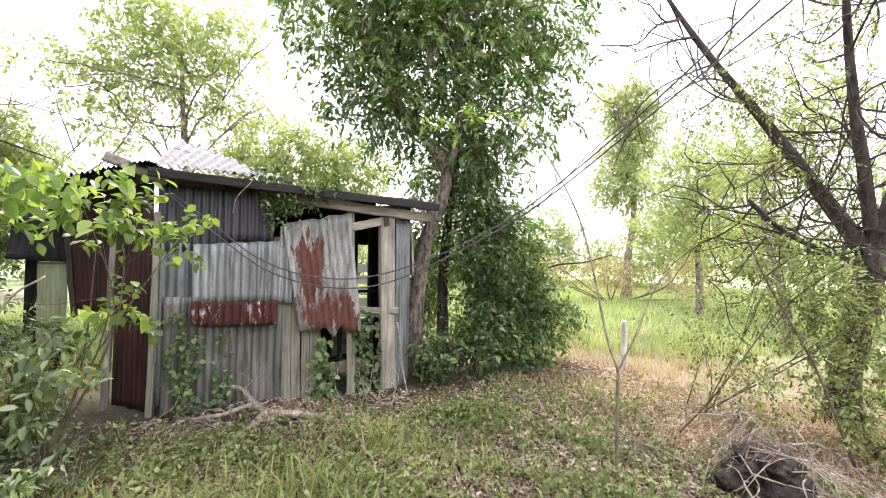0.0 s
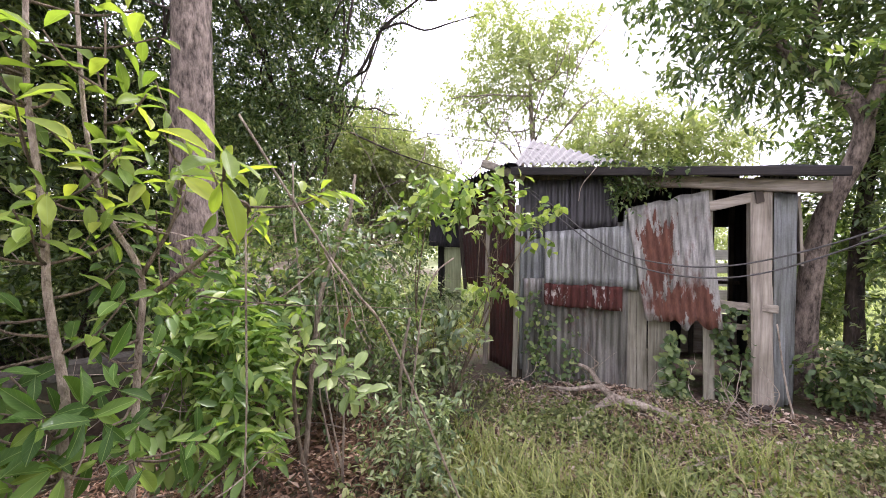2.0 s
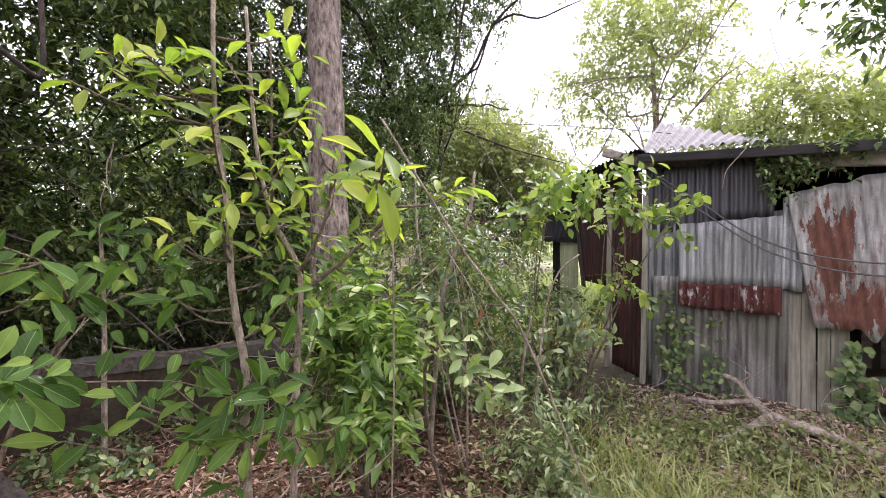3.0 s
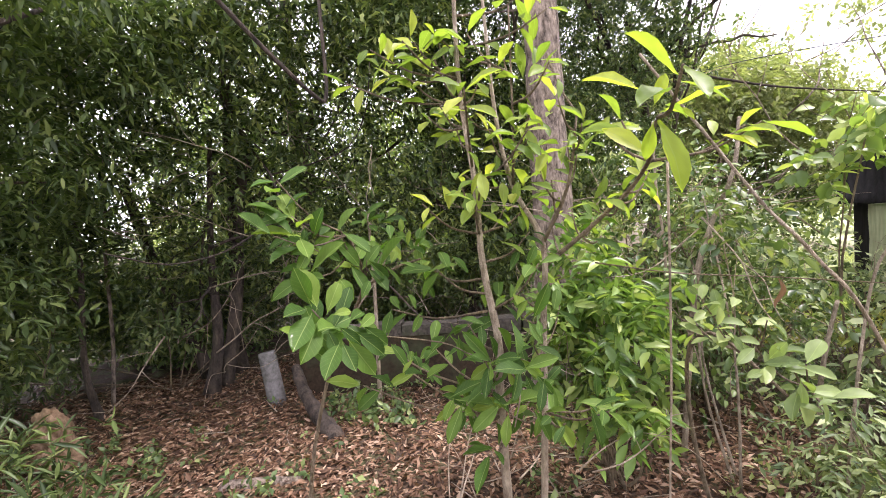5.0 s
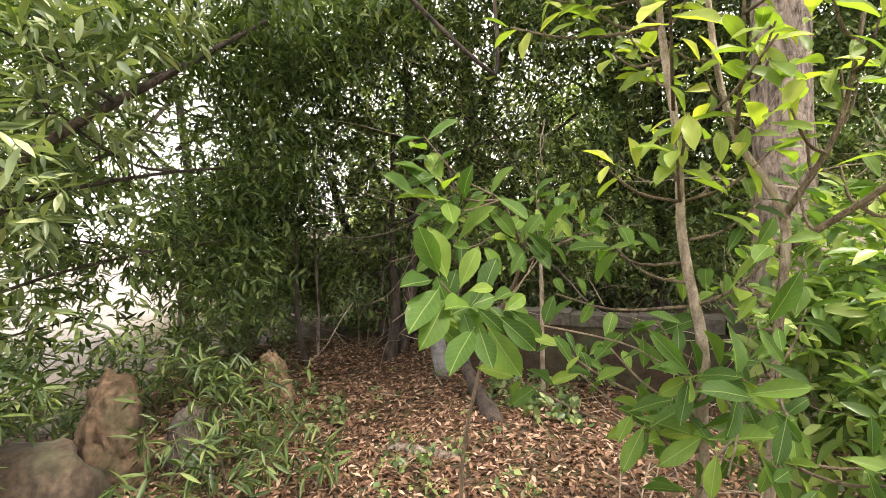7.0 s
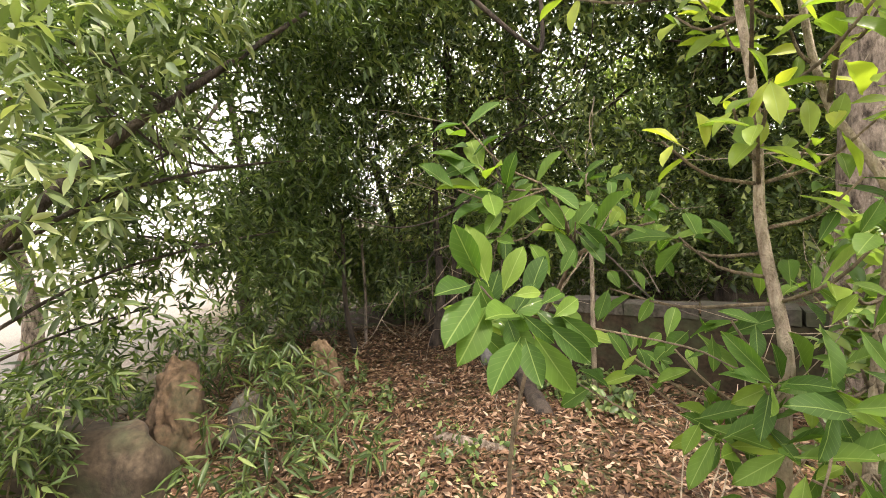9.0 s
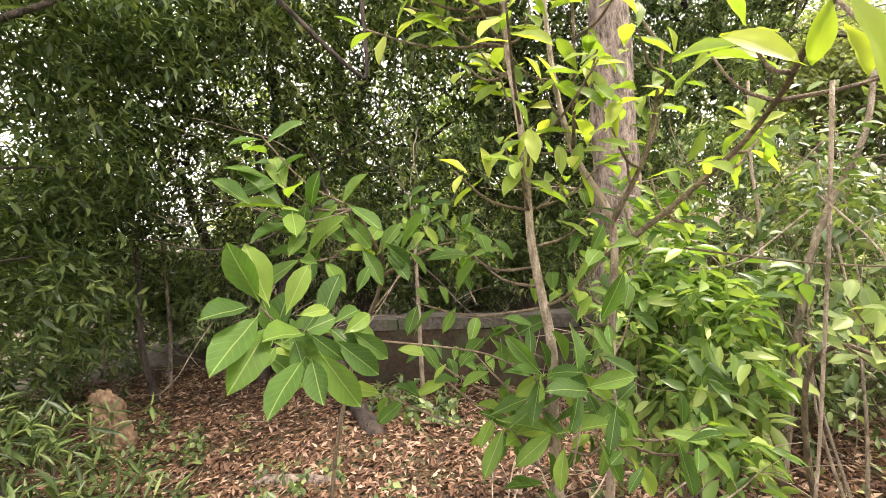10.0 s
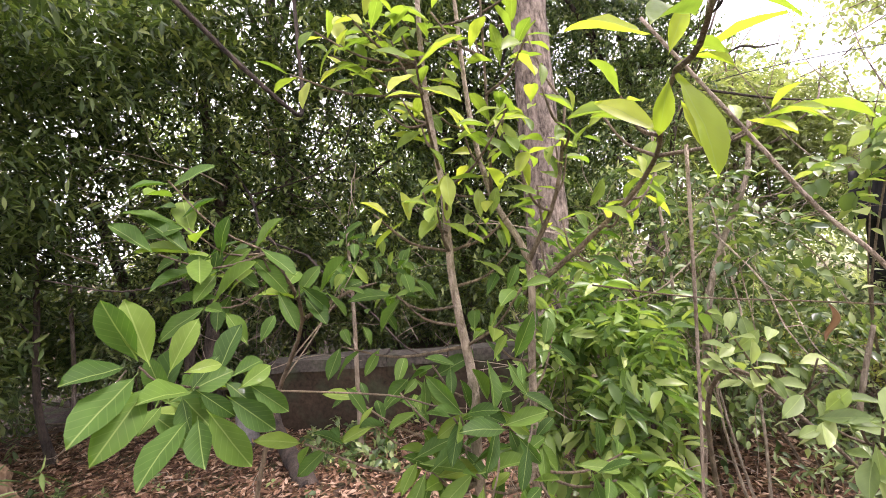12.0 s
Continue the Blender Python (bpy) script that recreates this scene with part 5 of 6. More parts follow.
    hubs += [(-1.18, 0.52, 0.95, 0.6, -0.3, 0.1), (-1.17, 0.58, 0.99, 0.5, 0.3, 0.1), (-1.09, 0.46, 1.02, 0.8, 0, 0.1), (-1.31, 0.45, 2.25, 0.3, -0.4, 0.5), (-1.38, 0.36, 2.16, 0.3, -0.6, 0.3), (-1.35, 0.52, 1.99, 0.4, -0.4, 0.3), (-1.33, 0.56, 2.03, 0.4, -0.5, 0.4), (-1.29, 0.60, 1.94, 0.5, -0.4, 0.3)]
    for k in range(9):
        c = line[int(len(line) * rng.uniform(0.2, 0.95))]
        a = rng.uniform(-2.2, 1.4)
        w = Vector((math.cos(a), math.sin(a), 0.25))
        q = c + w * rng.uniform(0.12, 0.3)
        hubs.append((*q, *w))
    hubs += [(-1.47, 0.40, 1.05, -0.3, -0.4, 0.2), (-1.41, 0.50, 1.13, -0.2, -0.3, 0.4), (-1.55, 0.38, 1.10, -0.5, -0.3, 0.1)]
    shoots(t, line, hubs)
    for k in range(10):
        c = line[int(len(line) * rng.uniform(0.62, 0.97))]
        a = rng.uniform(-1.8, 1.8)
        w = Vector((math.cos(a), math.sin(a), 0.3))
        q = c + w * rng.uniform(0.1, 0.35)
        hubs.append((*q, *w))
        shoots(t, line, hubs[-1:])
    leaf_objects(t, *fan([h for h in hubs if h[2] < 1.62], 6, 0.112, 0.34, 5, (0.55, -0.1, 0.85)), GREEN_BIG)
    leaf_objects(t, *fan([h for h in hubs if h[2] >= 1.62], 6, 0.105, 0.35, 6, (0.45, -0.1, 0.9)), GREEN_FRESH)


def forked_pale_sapling():
    """The second pale stem, forked, with a long bough to the side."""
    rng = np.random.default_rng(205)
    t = thing("sapling", (-1.22, 0.80, 0), "pale forked sapling with long bright leaves on its bough", "sapling")
    s = Soup()
    line = s.tube([(-1.22, 0.80, -0.03), (-1.2, 0.84, 0.6), (-1.18, 0.86, 1.2), (-1.16, 0.86, 1.5), (-1.24, 0.80, 1.72), (-1.27, 0.76, 2.0), (-1.30, 0.75, 2.5)], 0.015, 0.006, 8, 0.12, 5)
    part("stem", s.mesh("stem"), BARK_PALE, t)
    s = Soup()
    line += s.tube([(-1.19, 0.86, 1.40), (-1.08, 0.97, 1.52), (-0.95, 1.06, 1.66), (-0.80, 0.98, 1.74), (-0.549, 0.649, 1.740), (-0.495, 0.602, 1.767)], 0.010, 0.003, 7, 0.1)
    line += s.tube([(-1.16, 0.86, 1.5), (-1.08, 0.92, 1.70), (-1.05, 0.95, 1.95)], 0.008, 0.004, 6, 0.1)
    line += s.tube([(-1.24, 0.80, 1.72), (-1.14, 0.74, 1.9), (-1.10, 0.72, 2.3)], 0.006, 0.003, 6, 0.1)
    part("bough", s.mesh("bough"), TWIG, t)
    tuft = np.array([
        (-0.492, 0.603, 1.775, -0.395, 0.659, 1.808),
        (-0.485, 0.604, 1.782, -0.425, 0.609, 1.755),
        (-0.499, 0.603, 1.769, -0.424, 0.600, 1.634),
        (-0.499, 0.596, 1.789, -0.486, 0.618, 1.850),
        (-0.505, 0.602, 1.762, -0.519, 0.593, 1.688),
        (-0.526, 0.601, 1.829, -0.615, 0.540, 1.891),
        (-0.565, 0.664, 1.707, -0.636, 0.618, 1.796),
        (-0.508, 0.628, 1.735, -0.488, 0.636, 1.667),
    ])
    d = tuft[:, 3:] - tuft[:, :3]
    size = np.linalg.norm(d, axis=1)
    nm = np.array((0.5, -0.3, 0.8)) + rng.normal(0, 0.15, d.shape)
    leaf_objects(t, tuft[:, :3], d, nm, size, size * 0.36, GREEN_BACKLIT)
    hubs = [(-1.16, 0.73, 2.17, 0.3, 0.2, 0.7), (-1.12, 0.81, 1.98, 0.4, 0.3, 0.4), (-1.03, 0.85, 1.98, 0.5, 0.1, 0.4), (-0.97, 0.89, 1.89, 0.6, 0.1, 0.3), (-0.88, 0.89, 1.87, 0.6, -0.2, 0.3), (-1.26, 0.80, 1.80, 0.1, 0.6, 0.3), (-1.27, 0.73, 1.93, 0.2, 0.3, 0.6), (-1.07, 0.96, 1.81, 0.2, 0.5, 0.3), (-1.11, 0.88, 2.17, 0.4, 0.4, 0.5), (-1.39, 0.67, 1.79, -0.3, 0.5, 0.3), (-1.22, 0.75, 1.28, 0.5, 0.4, 0.1), (-1.08, 0.73, 1.16, 0.8, 0.1, 0.1), (-1.01, 0.74, 1.04, 0.8, 0.2, -0.1), (-0.99, 0.64, 1.00, 0.8, -0.1, 0), (-0.90, 0.69, 0.97, 0.8, 0, 0), (-1.14, 0.99, 1.62, 0.2, 0.7, 0.1), (-0.94, 1.02, 1.64, 0.5, 0.5, 0)]
    hubs += [(-1.05, 0.67, 1.35, 0.7, 0.1, 0.2), (-0.93, 0.64, 1.29, 0.7, 0.2, 0.1), (-1.02, 0.63, 1.15, 0.7, -0.2, 0.1), (-0.85, 0.58, 1.15, 0.8, 0, 0), (-0.95, 0.53, 1.02, 0.8, -0.2, 0), (-0.87, 0.84, 0.98, 0.7, 0.2, 0), (-1.14, 0.90, 1.73, 0.4, 0.3, 0.3), (-1.19, 0.61, 2.23, 0.3, 0, 0.7), (-1.29, 0.63, 2.01, 0.5, -0.2, 0.3), (-1.04, 0.72, 1.85, 0.5, 0.1, 0.4), (-1.00, 0.73, 1.73, 0.6, 0.2, 0.3)]
    for k in range(8):
        c = line[int(len(line) * rng.uniform(0.1, 0.98))]
        a = rng.uniform(-1.6, 2.4)
        w = Vector((math.cos(a), math.sin(a), 0.25))
        q = c + w * rng.uniform(0.1, 0.26)
        hubs.append((*q, *w))
    shoots(t, line, hubs)
    for k in range(8):
        c = line[int(len(line) * rng.uniform(0.45, 0.97))]
        a = rng.uniform(-1.2, 2.2)
        w = Vector((math.cos(a), math.sin(a), 0.3))
        q = c + w * rng.uniform(0.1, 0.3)
        hubs.append((*q, *w))
        shoots(t, line, hubs[-1:])
    leaf_objects(t, *fan([h for h in hubs if h[2] < 1.62], 6, 0.108, 0.34, 7, (0.55, -0.1, 0.85)), GREEN_BIG)
    leaf_objects(t, *fan([h for h in hubs if h[2] >= 1.62], 6, 0.105, 0.35, 8, (0.45, -0.1, 0.9)), GREEN_FRESH)


def upper_sprig():
    """The sapling behind the nearest tuft, with duller leaves."""
    t = thing("sapling", (-1.75, 0.02, 0), "sapling with dull green leaf clusters over the leaf floor", "sapling")
    s = Soup()
    line = s.tube([(-1.75, 0.02, -0.03), (-1.70, 0.05, 0.6), (-1.58, 0.15, 1.1), (-1.32, 0.22, 1.40), (-1.14, 0.14, 1.58)], 0.010, 0.004, 7, 0.1)
    line += s.tube([(-1.32, 0.22, 1.40), (-1.30, 0.34, 1.46), (-1.28, 0.42, 1.48)], 0.006, 0.003, 6, 0.1)
    part("stem", s.mesh("stem"), TWIG, t)
    hubs = [(-1.29, -0.03, 1.66, 0.2, -0.2, 0.6), (-1.31, -0.06, 1.76, 0.1, -0.2, 0.9), (-1.30, 0.02, 1.57, 0.6, 0.1, 0.1), (-1.30, 0.10, 1.61, 0.4, 0.5, 0.2), (-1.25, -0.01, 1.50, 0.6, -0.3, -0.1), (-1.34, 0.18, 1.52, 0.3, 0.6, 0.1), (-1.26, -0.08, 1.61, 0.3, -0.7, 0.1), (-1.38, 0.29, 1.50, 0.1, 0.8, 0.1), (-1.80, 0.52, 1.55, 0.3, 0.5, 0.2), (-1.82, 0.46, 1.49, 0.3, -0.5, 0.2)]
    hubs = [(x + 0.16, y + 0.02, z - 0.02, *w) for x, y, z, *w in hubs[:8]] + hubs[8:]
    shoots(t, line, hubs, 0.003)
    leaf_objects(t, *fan(hubs, 7, 0.105, 0.38, 213, (0.6, -0.1, 0.8)), GREEN_BIG)


def thin_pole_sapling():
    t = thing("sapling", (-3.33, 0.84, 0), "thin straight sapling stem before the low wall", "sapling")
    s = Soup()
    s.tube([(-3.33, 0.84, -0.02), (-3.33, 0.85, 0.5), (-3.31, 0.86, 1.1), (-3.33, 0.86, 1.75)], 0.022, 0.012, 8, 0.12)
    part("stem", s.mesh("stem"), BARK_PALE, t)
    hubs = [(-3.2, 0.8, 1.72, 0.5, -0.3, 0.5), (-3.25, 1.0, 1.7, 0.2, 0.6, 0.4), (-3.1, 1.05, 1.55, 0.5, 0.5, 0.1), (-3.1, 0.75, 1.5, 0.6, -0.5, 0.1), (-3.05, 1.2, 1.45, 0.3, 0.7, 0.0), (-3.2, 1.3, 1.5, 0.1, 0.8, 0.2), (-3.12, 1.15, 0.5, 0.4, 0.5, 0.3), (-3.1, 1.25, 0.42, 0.5, 0.5, 0.2)]
    leaf_objects(t, *fan(hubs, 7, 0.16, 0.38, 221, (0.6, -0.1, 0.8)), GREEN_BIG)


def right_cluster():
    t = thing("sapling", (-1.05, 1.75, 0), "pale-leaved sapling bough hanging over leaf litter", "sapling")
    s = Soup()
    s.tube([(-1.05, 1.75, -0.03), (-1.1, 1.62, 0.5), (-1.05, 1.5, 0.95), (-0.9, 1.42, 1.12), (-0.72, 1.40, 1.02), (-0.62, 1.42, 0.92)], 0.011, 0.004, 7, 0.1)
    part("stem", s.mesh("stem"), TWIG, t)
    hubs = [(-0.84, 1.20, 1.28, 0.1, -0.3, 0.7), (-0.81, 1.24, 1.18, 0.4, -0.3, 0.3), (-0.81, 1.32, 1.23, 0.3, 0.4, 0.4), (-0.70, 1.30, 1.21, 0.6, 0.1, 0.3), (-0.63, 1.26, 1.13, 0.7, 0, 0), (-0.72, 1.27, 1.13, 0.5, -0.2, 0), (-0.59, 1.22, 1.08, 0.6, -0.2, -0.2), (-0.90, 1.25, 1.18, -0.4, 0.1, 0.2), (-0.60, 1.20, 1.02, 0.5, -0.1, -0.5)]
    hubs = [(x + 0.07, y - 0.05, z + 0.03, *w) for x, y, z, *w in hubs] + [(-0.50, 1.16, 1.16, 0.6, 0.1, 0.2), (-0.44, 1.20, 1.05, 0.7, 0.1, -0.1), (-0.42, 1.12, 1.10, 0.6, -0.3, 0.1)]
    shoots(t, [Vector((-0.9, 1.42, 1.1)), Vector((-0.75, 1.41, 1.08)), Vector((-0.6, 1.42, 1.0))], hubs, 0.004)
    leaf_objects(t, *fan(hubs, 6, 0.082, 0.42, 231, (0.5, -0.3, 0.8)), GREEN_PALE)


def forked_sapling():
    t = thing("sapling", (2.94, 2.25, 0), "bare forked sapling beside the dry path", "sapling")
    rng = np.random.default_rng(241)
    s = Soup()
    s.tube([(2.94, 2.25, -0.03), (2.86, 2.17, 0.45), (2.75, 2.06, 0.88)], 0.013, 0.011, 8, 0.1)
    s.tube([(2.75, 2.06, 0.86), (2.70, 2.12, 1.1), (2.62, 2.2, 1.65), (2.5, 2.25, 2.05), (2.25, 2.35, 2.5), (2.0, 2.5, 2.75)], 0.010, 0.004, 7, 0.1)
    s.tube([(2.75, 2.06, 0.86), (2.83, 1.98, 1.12), (2.92, 1.9, 1.45), (3.05, 1.8, 1.65)], 0.008, 0.003, 7, 0.1)
    for p in ((2.62, 2.2, 1.65), (2.5, 2.25, 2.05), (2.92, 1.9, 1.45), (2.55, 2.22, 1.85)):
        s.branch(p, rng.normal(0, 1, 3) * (1, 1, 0.3) + (0, 0, 0.4), 0.45, 0.005, rng, 1, 3, 0.3, 0.05, 5)
    part("stem", s.mesh("stem"), BARK_PALE, t)
    part("foliage", crown("foliage", [(2.1, 2.42, 2.7, 0.25, 0.2, 0.12), (1.75, 2.6, 2.65, 0.2, 0.2, 0.1)], 14, 8, 0.16, 0.07, 0.4, 243, 0.2), GREEN_LIGHT, t)


young_sapling()
forked_pale_sapling()
upper_sprig()
thin_pole_sapling()
right_cluster()
forked_sapling()


def stick(name, pts, r0, r1, material, label, category, sides=7, rough=0.15):
    s = Soup()
    s.tube(pts, r0, r1, sides, rough, 6)
    return tagged(part(name, s.mesh(name), material), label, category)


stick("vine", [(-0.585, 0.755, 1.70), (-0.60, 0.77, 1.45), (-0.63, 0.80, 1.14), (-0.66, 0.82, 0.75), (-0.64, 0.84, 0.35), (-0.65, 0.83, 0.02)], 0.0032, 0.002, BARK_PALE, "thin dry vine hanging straight down from a bough", "vine")
stick("leaning_stick", [(-0.74, 0.88, 2.02), (-0.61, 0.98, 1.75), (-0.53, 1.05, 1.58), (-0.45, 1.10, 1.45), (-0.38, 1.29, 1.18), (-0.2, 1.9, 0.02)], 0.0038, 0.005, BARK_PALE, "long straight dry stick leaning through the thicket", "stick")
stick("leaning_sapling", [(-1.15, 2.95, 0.0), (-1.12, 2.8, 0.4), (-1.05, 2.7, 0.75), (-1.0, 2.72, 1.05)], 0.016, 0.01, BARK_PALE, "pale crooked stem rising out of the grass", "sapling")
stick("leaning_pole", [(4.1, 2.6, 0.0), (4.25, 2.3, 0.5), (4.5, 1.9, 1.35)], 0.010, 0.006, TWIG, "thin leaning pole in the weeds", "stick")
stick("leaning_pole", [(4.75, 1.55, 0.0), (4.5, 1.7, 0.8), (4.3, 1.95, 1.5), (4.2, 2.1, 2.0)], 0.013, 0.006, TWIG, "thin leaning pole in the weeds", "stick")
stick("liana", [(-3.2, -0.18, 3.3), (-3.3, 0.15, 3.0), (-3.4, 0.5, 2.72), (-3.45, 0.62, 2.72), (-3.42, 0.62, 3.2), (-3.4, 0.6, 4.2)], 0.018, 0.014, BARK_DARK, "looped woody liana hanging from the trees", "vine")


# ---- low wall, stones and stumps ----
stick("sapling", [(-1.62, 2.29, -0.02), (-1.50, 2.27, 1.07), (-1.43, 2.33, 1.47), (-1.33, 2.40, 1.79), (-1.33, 2.48, 2.10)], 0.019, 0.011, BARK_PALE, "pale leaning stem in the thicket", "sapling", 8)
stick("sapling", [(-2.05, 2.75, -0.02), (-1.83, 2.49, 1.24), (-1.87, 2.48, 1.74), (-1.85, 2.44, 2.20)], 0.011, 0.007, BARK_PALE, "slim upright stem in the thicket", "sapling", 8)
stick("sapling", [(-0.78, 2.56, -0.02), (-0.83, 2.31, 0.10), (-0.79, 2.43, 1.08), (-0.72, 2.50, 1.39), (-0.62, 2.61, 1.51)], 0.008, 0.005, BARK_PALE, "crooked pale stem before the thicket", "sapling", 8)
stick("bare_tree", [(-5.52, -0.52, -0.03), (-5.78, -0.77, 0.79), (-5.97, -1.00, 1.30), (-6.06, -1.27, 2.39)], 0.075, 0.052, BARK_DARK, "brown leaning trunk in the shade of the thicket", "tree", 12)
stick("bare_tree", [(-5.15, -1.37, -0.03), (-5.31, -1.35, 0.67), (-5.38, -1.35, 1.55), (-5.35, -1.26, 2.91)], 0.02, 0.014, BARK, "thin brown stem rising from the leaf litter", "tree", 12)
stick("bare_tree", [(-5.24, -0.37, -0.03), (-5.41, -0.20, 0.77), (-5.58, -0.09, 1.75), (-5.47, 0.04, 2.64)], 0.085, 0.059, BARK_DARK, "rough brown trunk behind hanging leaves", "tree", 12)


def low_wall():
    w = thing("low_wall", (-3.75, 1.45, 0), "low mossy concrete wall with grey coping stones", "wall")
    a, b = Vector((-4.42, 0.35, 0)), Vector((-2.95, 2.85, 0))
    d = (b - a).normalized()
    s = Vector((d.y, -d.x, 0))

    def slab(name, p0, p1, z0, z1, half, seed, material, parent, wob):
        n = max(2, int((p1 - p0).length / 0.12))
        v, f = [], []
        rows = 6
        for i in range(n + 1):
            c = p0.lerp(p1, i / n)
            ring = [(-half, z0 + (z1 - z0) * k / rows) for k in range(rows + 1)] + [(half, z1 - (z1 - z0) * k / rows) for k in range(rows + 1)]
            for o, z in ring:
                q = c + s * o + Vector((0, 0, z))
                v.append(q + noise.noise_vector(q * 4 + Vector((seed, 0, 0))) * wob)
        m = 2 * (rows + 1)
        for i in range(n):
            for k in range(m):
                e = (k + 1) % m
                f.append((i * m + k, i * m + e, (i + 1) * m + e, (i + 1) * m + k))
        f.append(tuple(reversed(range(m))))
        f.append(tuple(range(n * m, (n + 1) * m)))
        return part(name, mesh_of(name, v, f, False), material, parent)

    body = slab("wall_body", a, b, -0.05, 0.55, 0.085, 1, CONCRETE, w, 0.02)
    x = 0.0
    total = (b - a).length
    k = 0
    while x < total - 0.2:
        e = min(total, x + (0.62, 0.48, 0.55)[k % 3])
        slab("coping_stone", a + d * (x + 0.008), a + d * (e - 0.008), 0.553, 0.655 + 0.012 * (k % 2), 0.105, 5 + k, COPING, w, 0.014)
        x, k = e, k + 1


def lump(name, base, radii, height, seed, material, label, category, lean=(0, 0), ragged=0.12):
    """A rough upright mass: a stump, an earth mound or a broken stone."""
    bm = bmesh.new()
    bmesh.ops.create_icosphere(bm, subdivisions=5, radius=1)
    for v in bm.verts:
        c = v.co.copy()
        n = noise.fractal(c * 1.9 + Vector((seed, 0, 0)), 0.7, 2.1, 6) * ragged
        z = (c.z + 1) / 2
        sq = (1 - abs(c.z) ** 4) ** 0.5 if abs(c.z) < 1 else 0
        h = Vector((c.x, c.y, 0))
        h = h.normalized() * sq if h.length > 1e-4 else h
        taper = 1.25 - 0.62 * z
        v.co = Vector((base[0] + h.x * radii[0] * taper * (1 + n * 2) + lean[0] * z, base[1] + h.y * radii[1] * taper * (1 + n * 2) + lean[1] * z, base[2] - 0.05 + z * height * (1 + n * 0.35)))
    me = bpy.data.meshes.new(name)
    bm.to_mesh(me)
    bm.free()
    me.polygons.foreach_set("use_smooth", [True] * len(me.polygons))
    return tagged(part(name, me, material), label, category)


low_wall()
lump("tree_stump", (-3.92, -1.40, 0), (0.10, 0.12), 0.52, 3, EARTH_TAN, "rotten reddish stump covered in termite earth", "stump", (0.02, -0.06), 0.2)
lump("termite_mound", (-2.78, -2.05, 0), (0.15, 0.17), 0.78, 7, TERMITE, "brown termite mound beside broken concrete", "mound", (0, 0.05), 0.15)
lump("concrete_block", (-3.05, -1.72, 0), (0.17, 0.15), 0.42, 9, COPING, "broken grey concrete block under narrow leaves", "block", ragged=0.07)
lump("tree_stump", (3.70, 1.62, 0), (0.25, 0.24), 0.40, 13, BARK_DARK, "dark rotten stump draped with dry twigs", "stump", ragged=0.25)
lump("bottom_block", (1.86, 4.74, 0), (0.12, 0.1), 0.1, 15, BARK_DARK, "dark stone under the timber post", "stone")


def concrete_slab():
    """A broken slab on edge, its top worn round and pitted."""
    bm = bmesh.new()
    bmesh.ops.create_cube(bm, size=1)
    bmesh.ops.subdivide_edges(bm, edges=bm.edges[:], cuts=15, use_grid_fill=True)
    for v in bm.verts:
        c = v.co * 2
        edge = 1 - 0.16 * (abs(c.y) ** 6 + abs(c.x) ** 4) * max(c.z, 0)
        q = Vector((-2.46 + 0.15 * c.x * edge, -2.45 + 0.48 * c.y * edge, 0.22 + 0.27 * c.z * edge - 0.09 * max(c.z, 0) * c.y))
        v.co = q + noise.noise_vector(q * 3.1) * 0.07 + noise.noise_vector(q * 11) * 0.02
    me = bpy.data.meshes.new("concrete_slab")
    bm.to_mesh(me)
    bm.free()
    me.polygons.foreach_set("use_smooth", [True] * len(me.polygons))
    tagged(part("concrete_slab", me, SLAB), "old mossy concrete slab standing in the weeds", "slab")


concrete_slab()
s = Soup()
s.tube([(-4.24, 0.10, -0.03), (-4.27, 0.07, 0.24), (-4.30, 0.04, 0.50)], 0.085, 0.08, 16, 0.02)
tagged(part("cement_post", s.mesh("cement_post"), PIPE), "pale leaning cement post at the wall's end", "post")
s = Soup()
s.tube([(-3.10, 0.42, 0.03), (-3.5, 0.36, 0.09), (-3.85, 0.30, 0.2), (-4.1, 0.27, 0.36)], 0.075, 0.045, 10, 0.35, 5)
tagged(part("rotten_log", s.mesh("rotten_log"), BARK_DARK), "rotten log lying in leaf litter", "log")
s = Soup()
s.tube([(-2.9, -0.35, 0.03), (-2.75, -0.05, 0.05), (-2.7, 0.12, 0.03)], 0.05, 0.035, 9, 0.3, 5)
tagged(part("rotten_log", s.mesh("rotten_log"), BARK), "short rotten log sunk in leaf litter", "log")
s = Soup()
s.tube([(5.5, 4.55, -0.03), (5.47, 4.53, 0.25), (5.5, 4.55, 0.45), (5.46, 4.52, 0.74)], 0.05, 0.036, 10, 0.25, 5)
tagged(part("fence_post", s.mesh("fence_post"), WHITEWASH), "bleached grey stump of a fence post", "post")


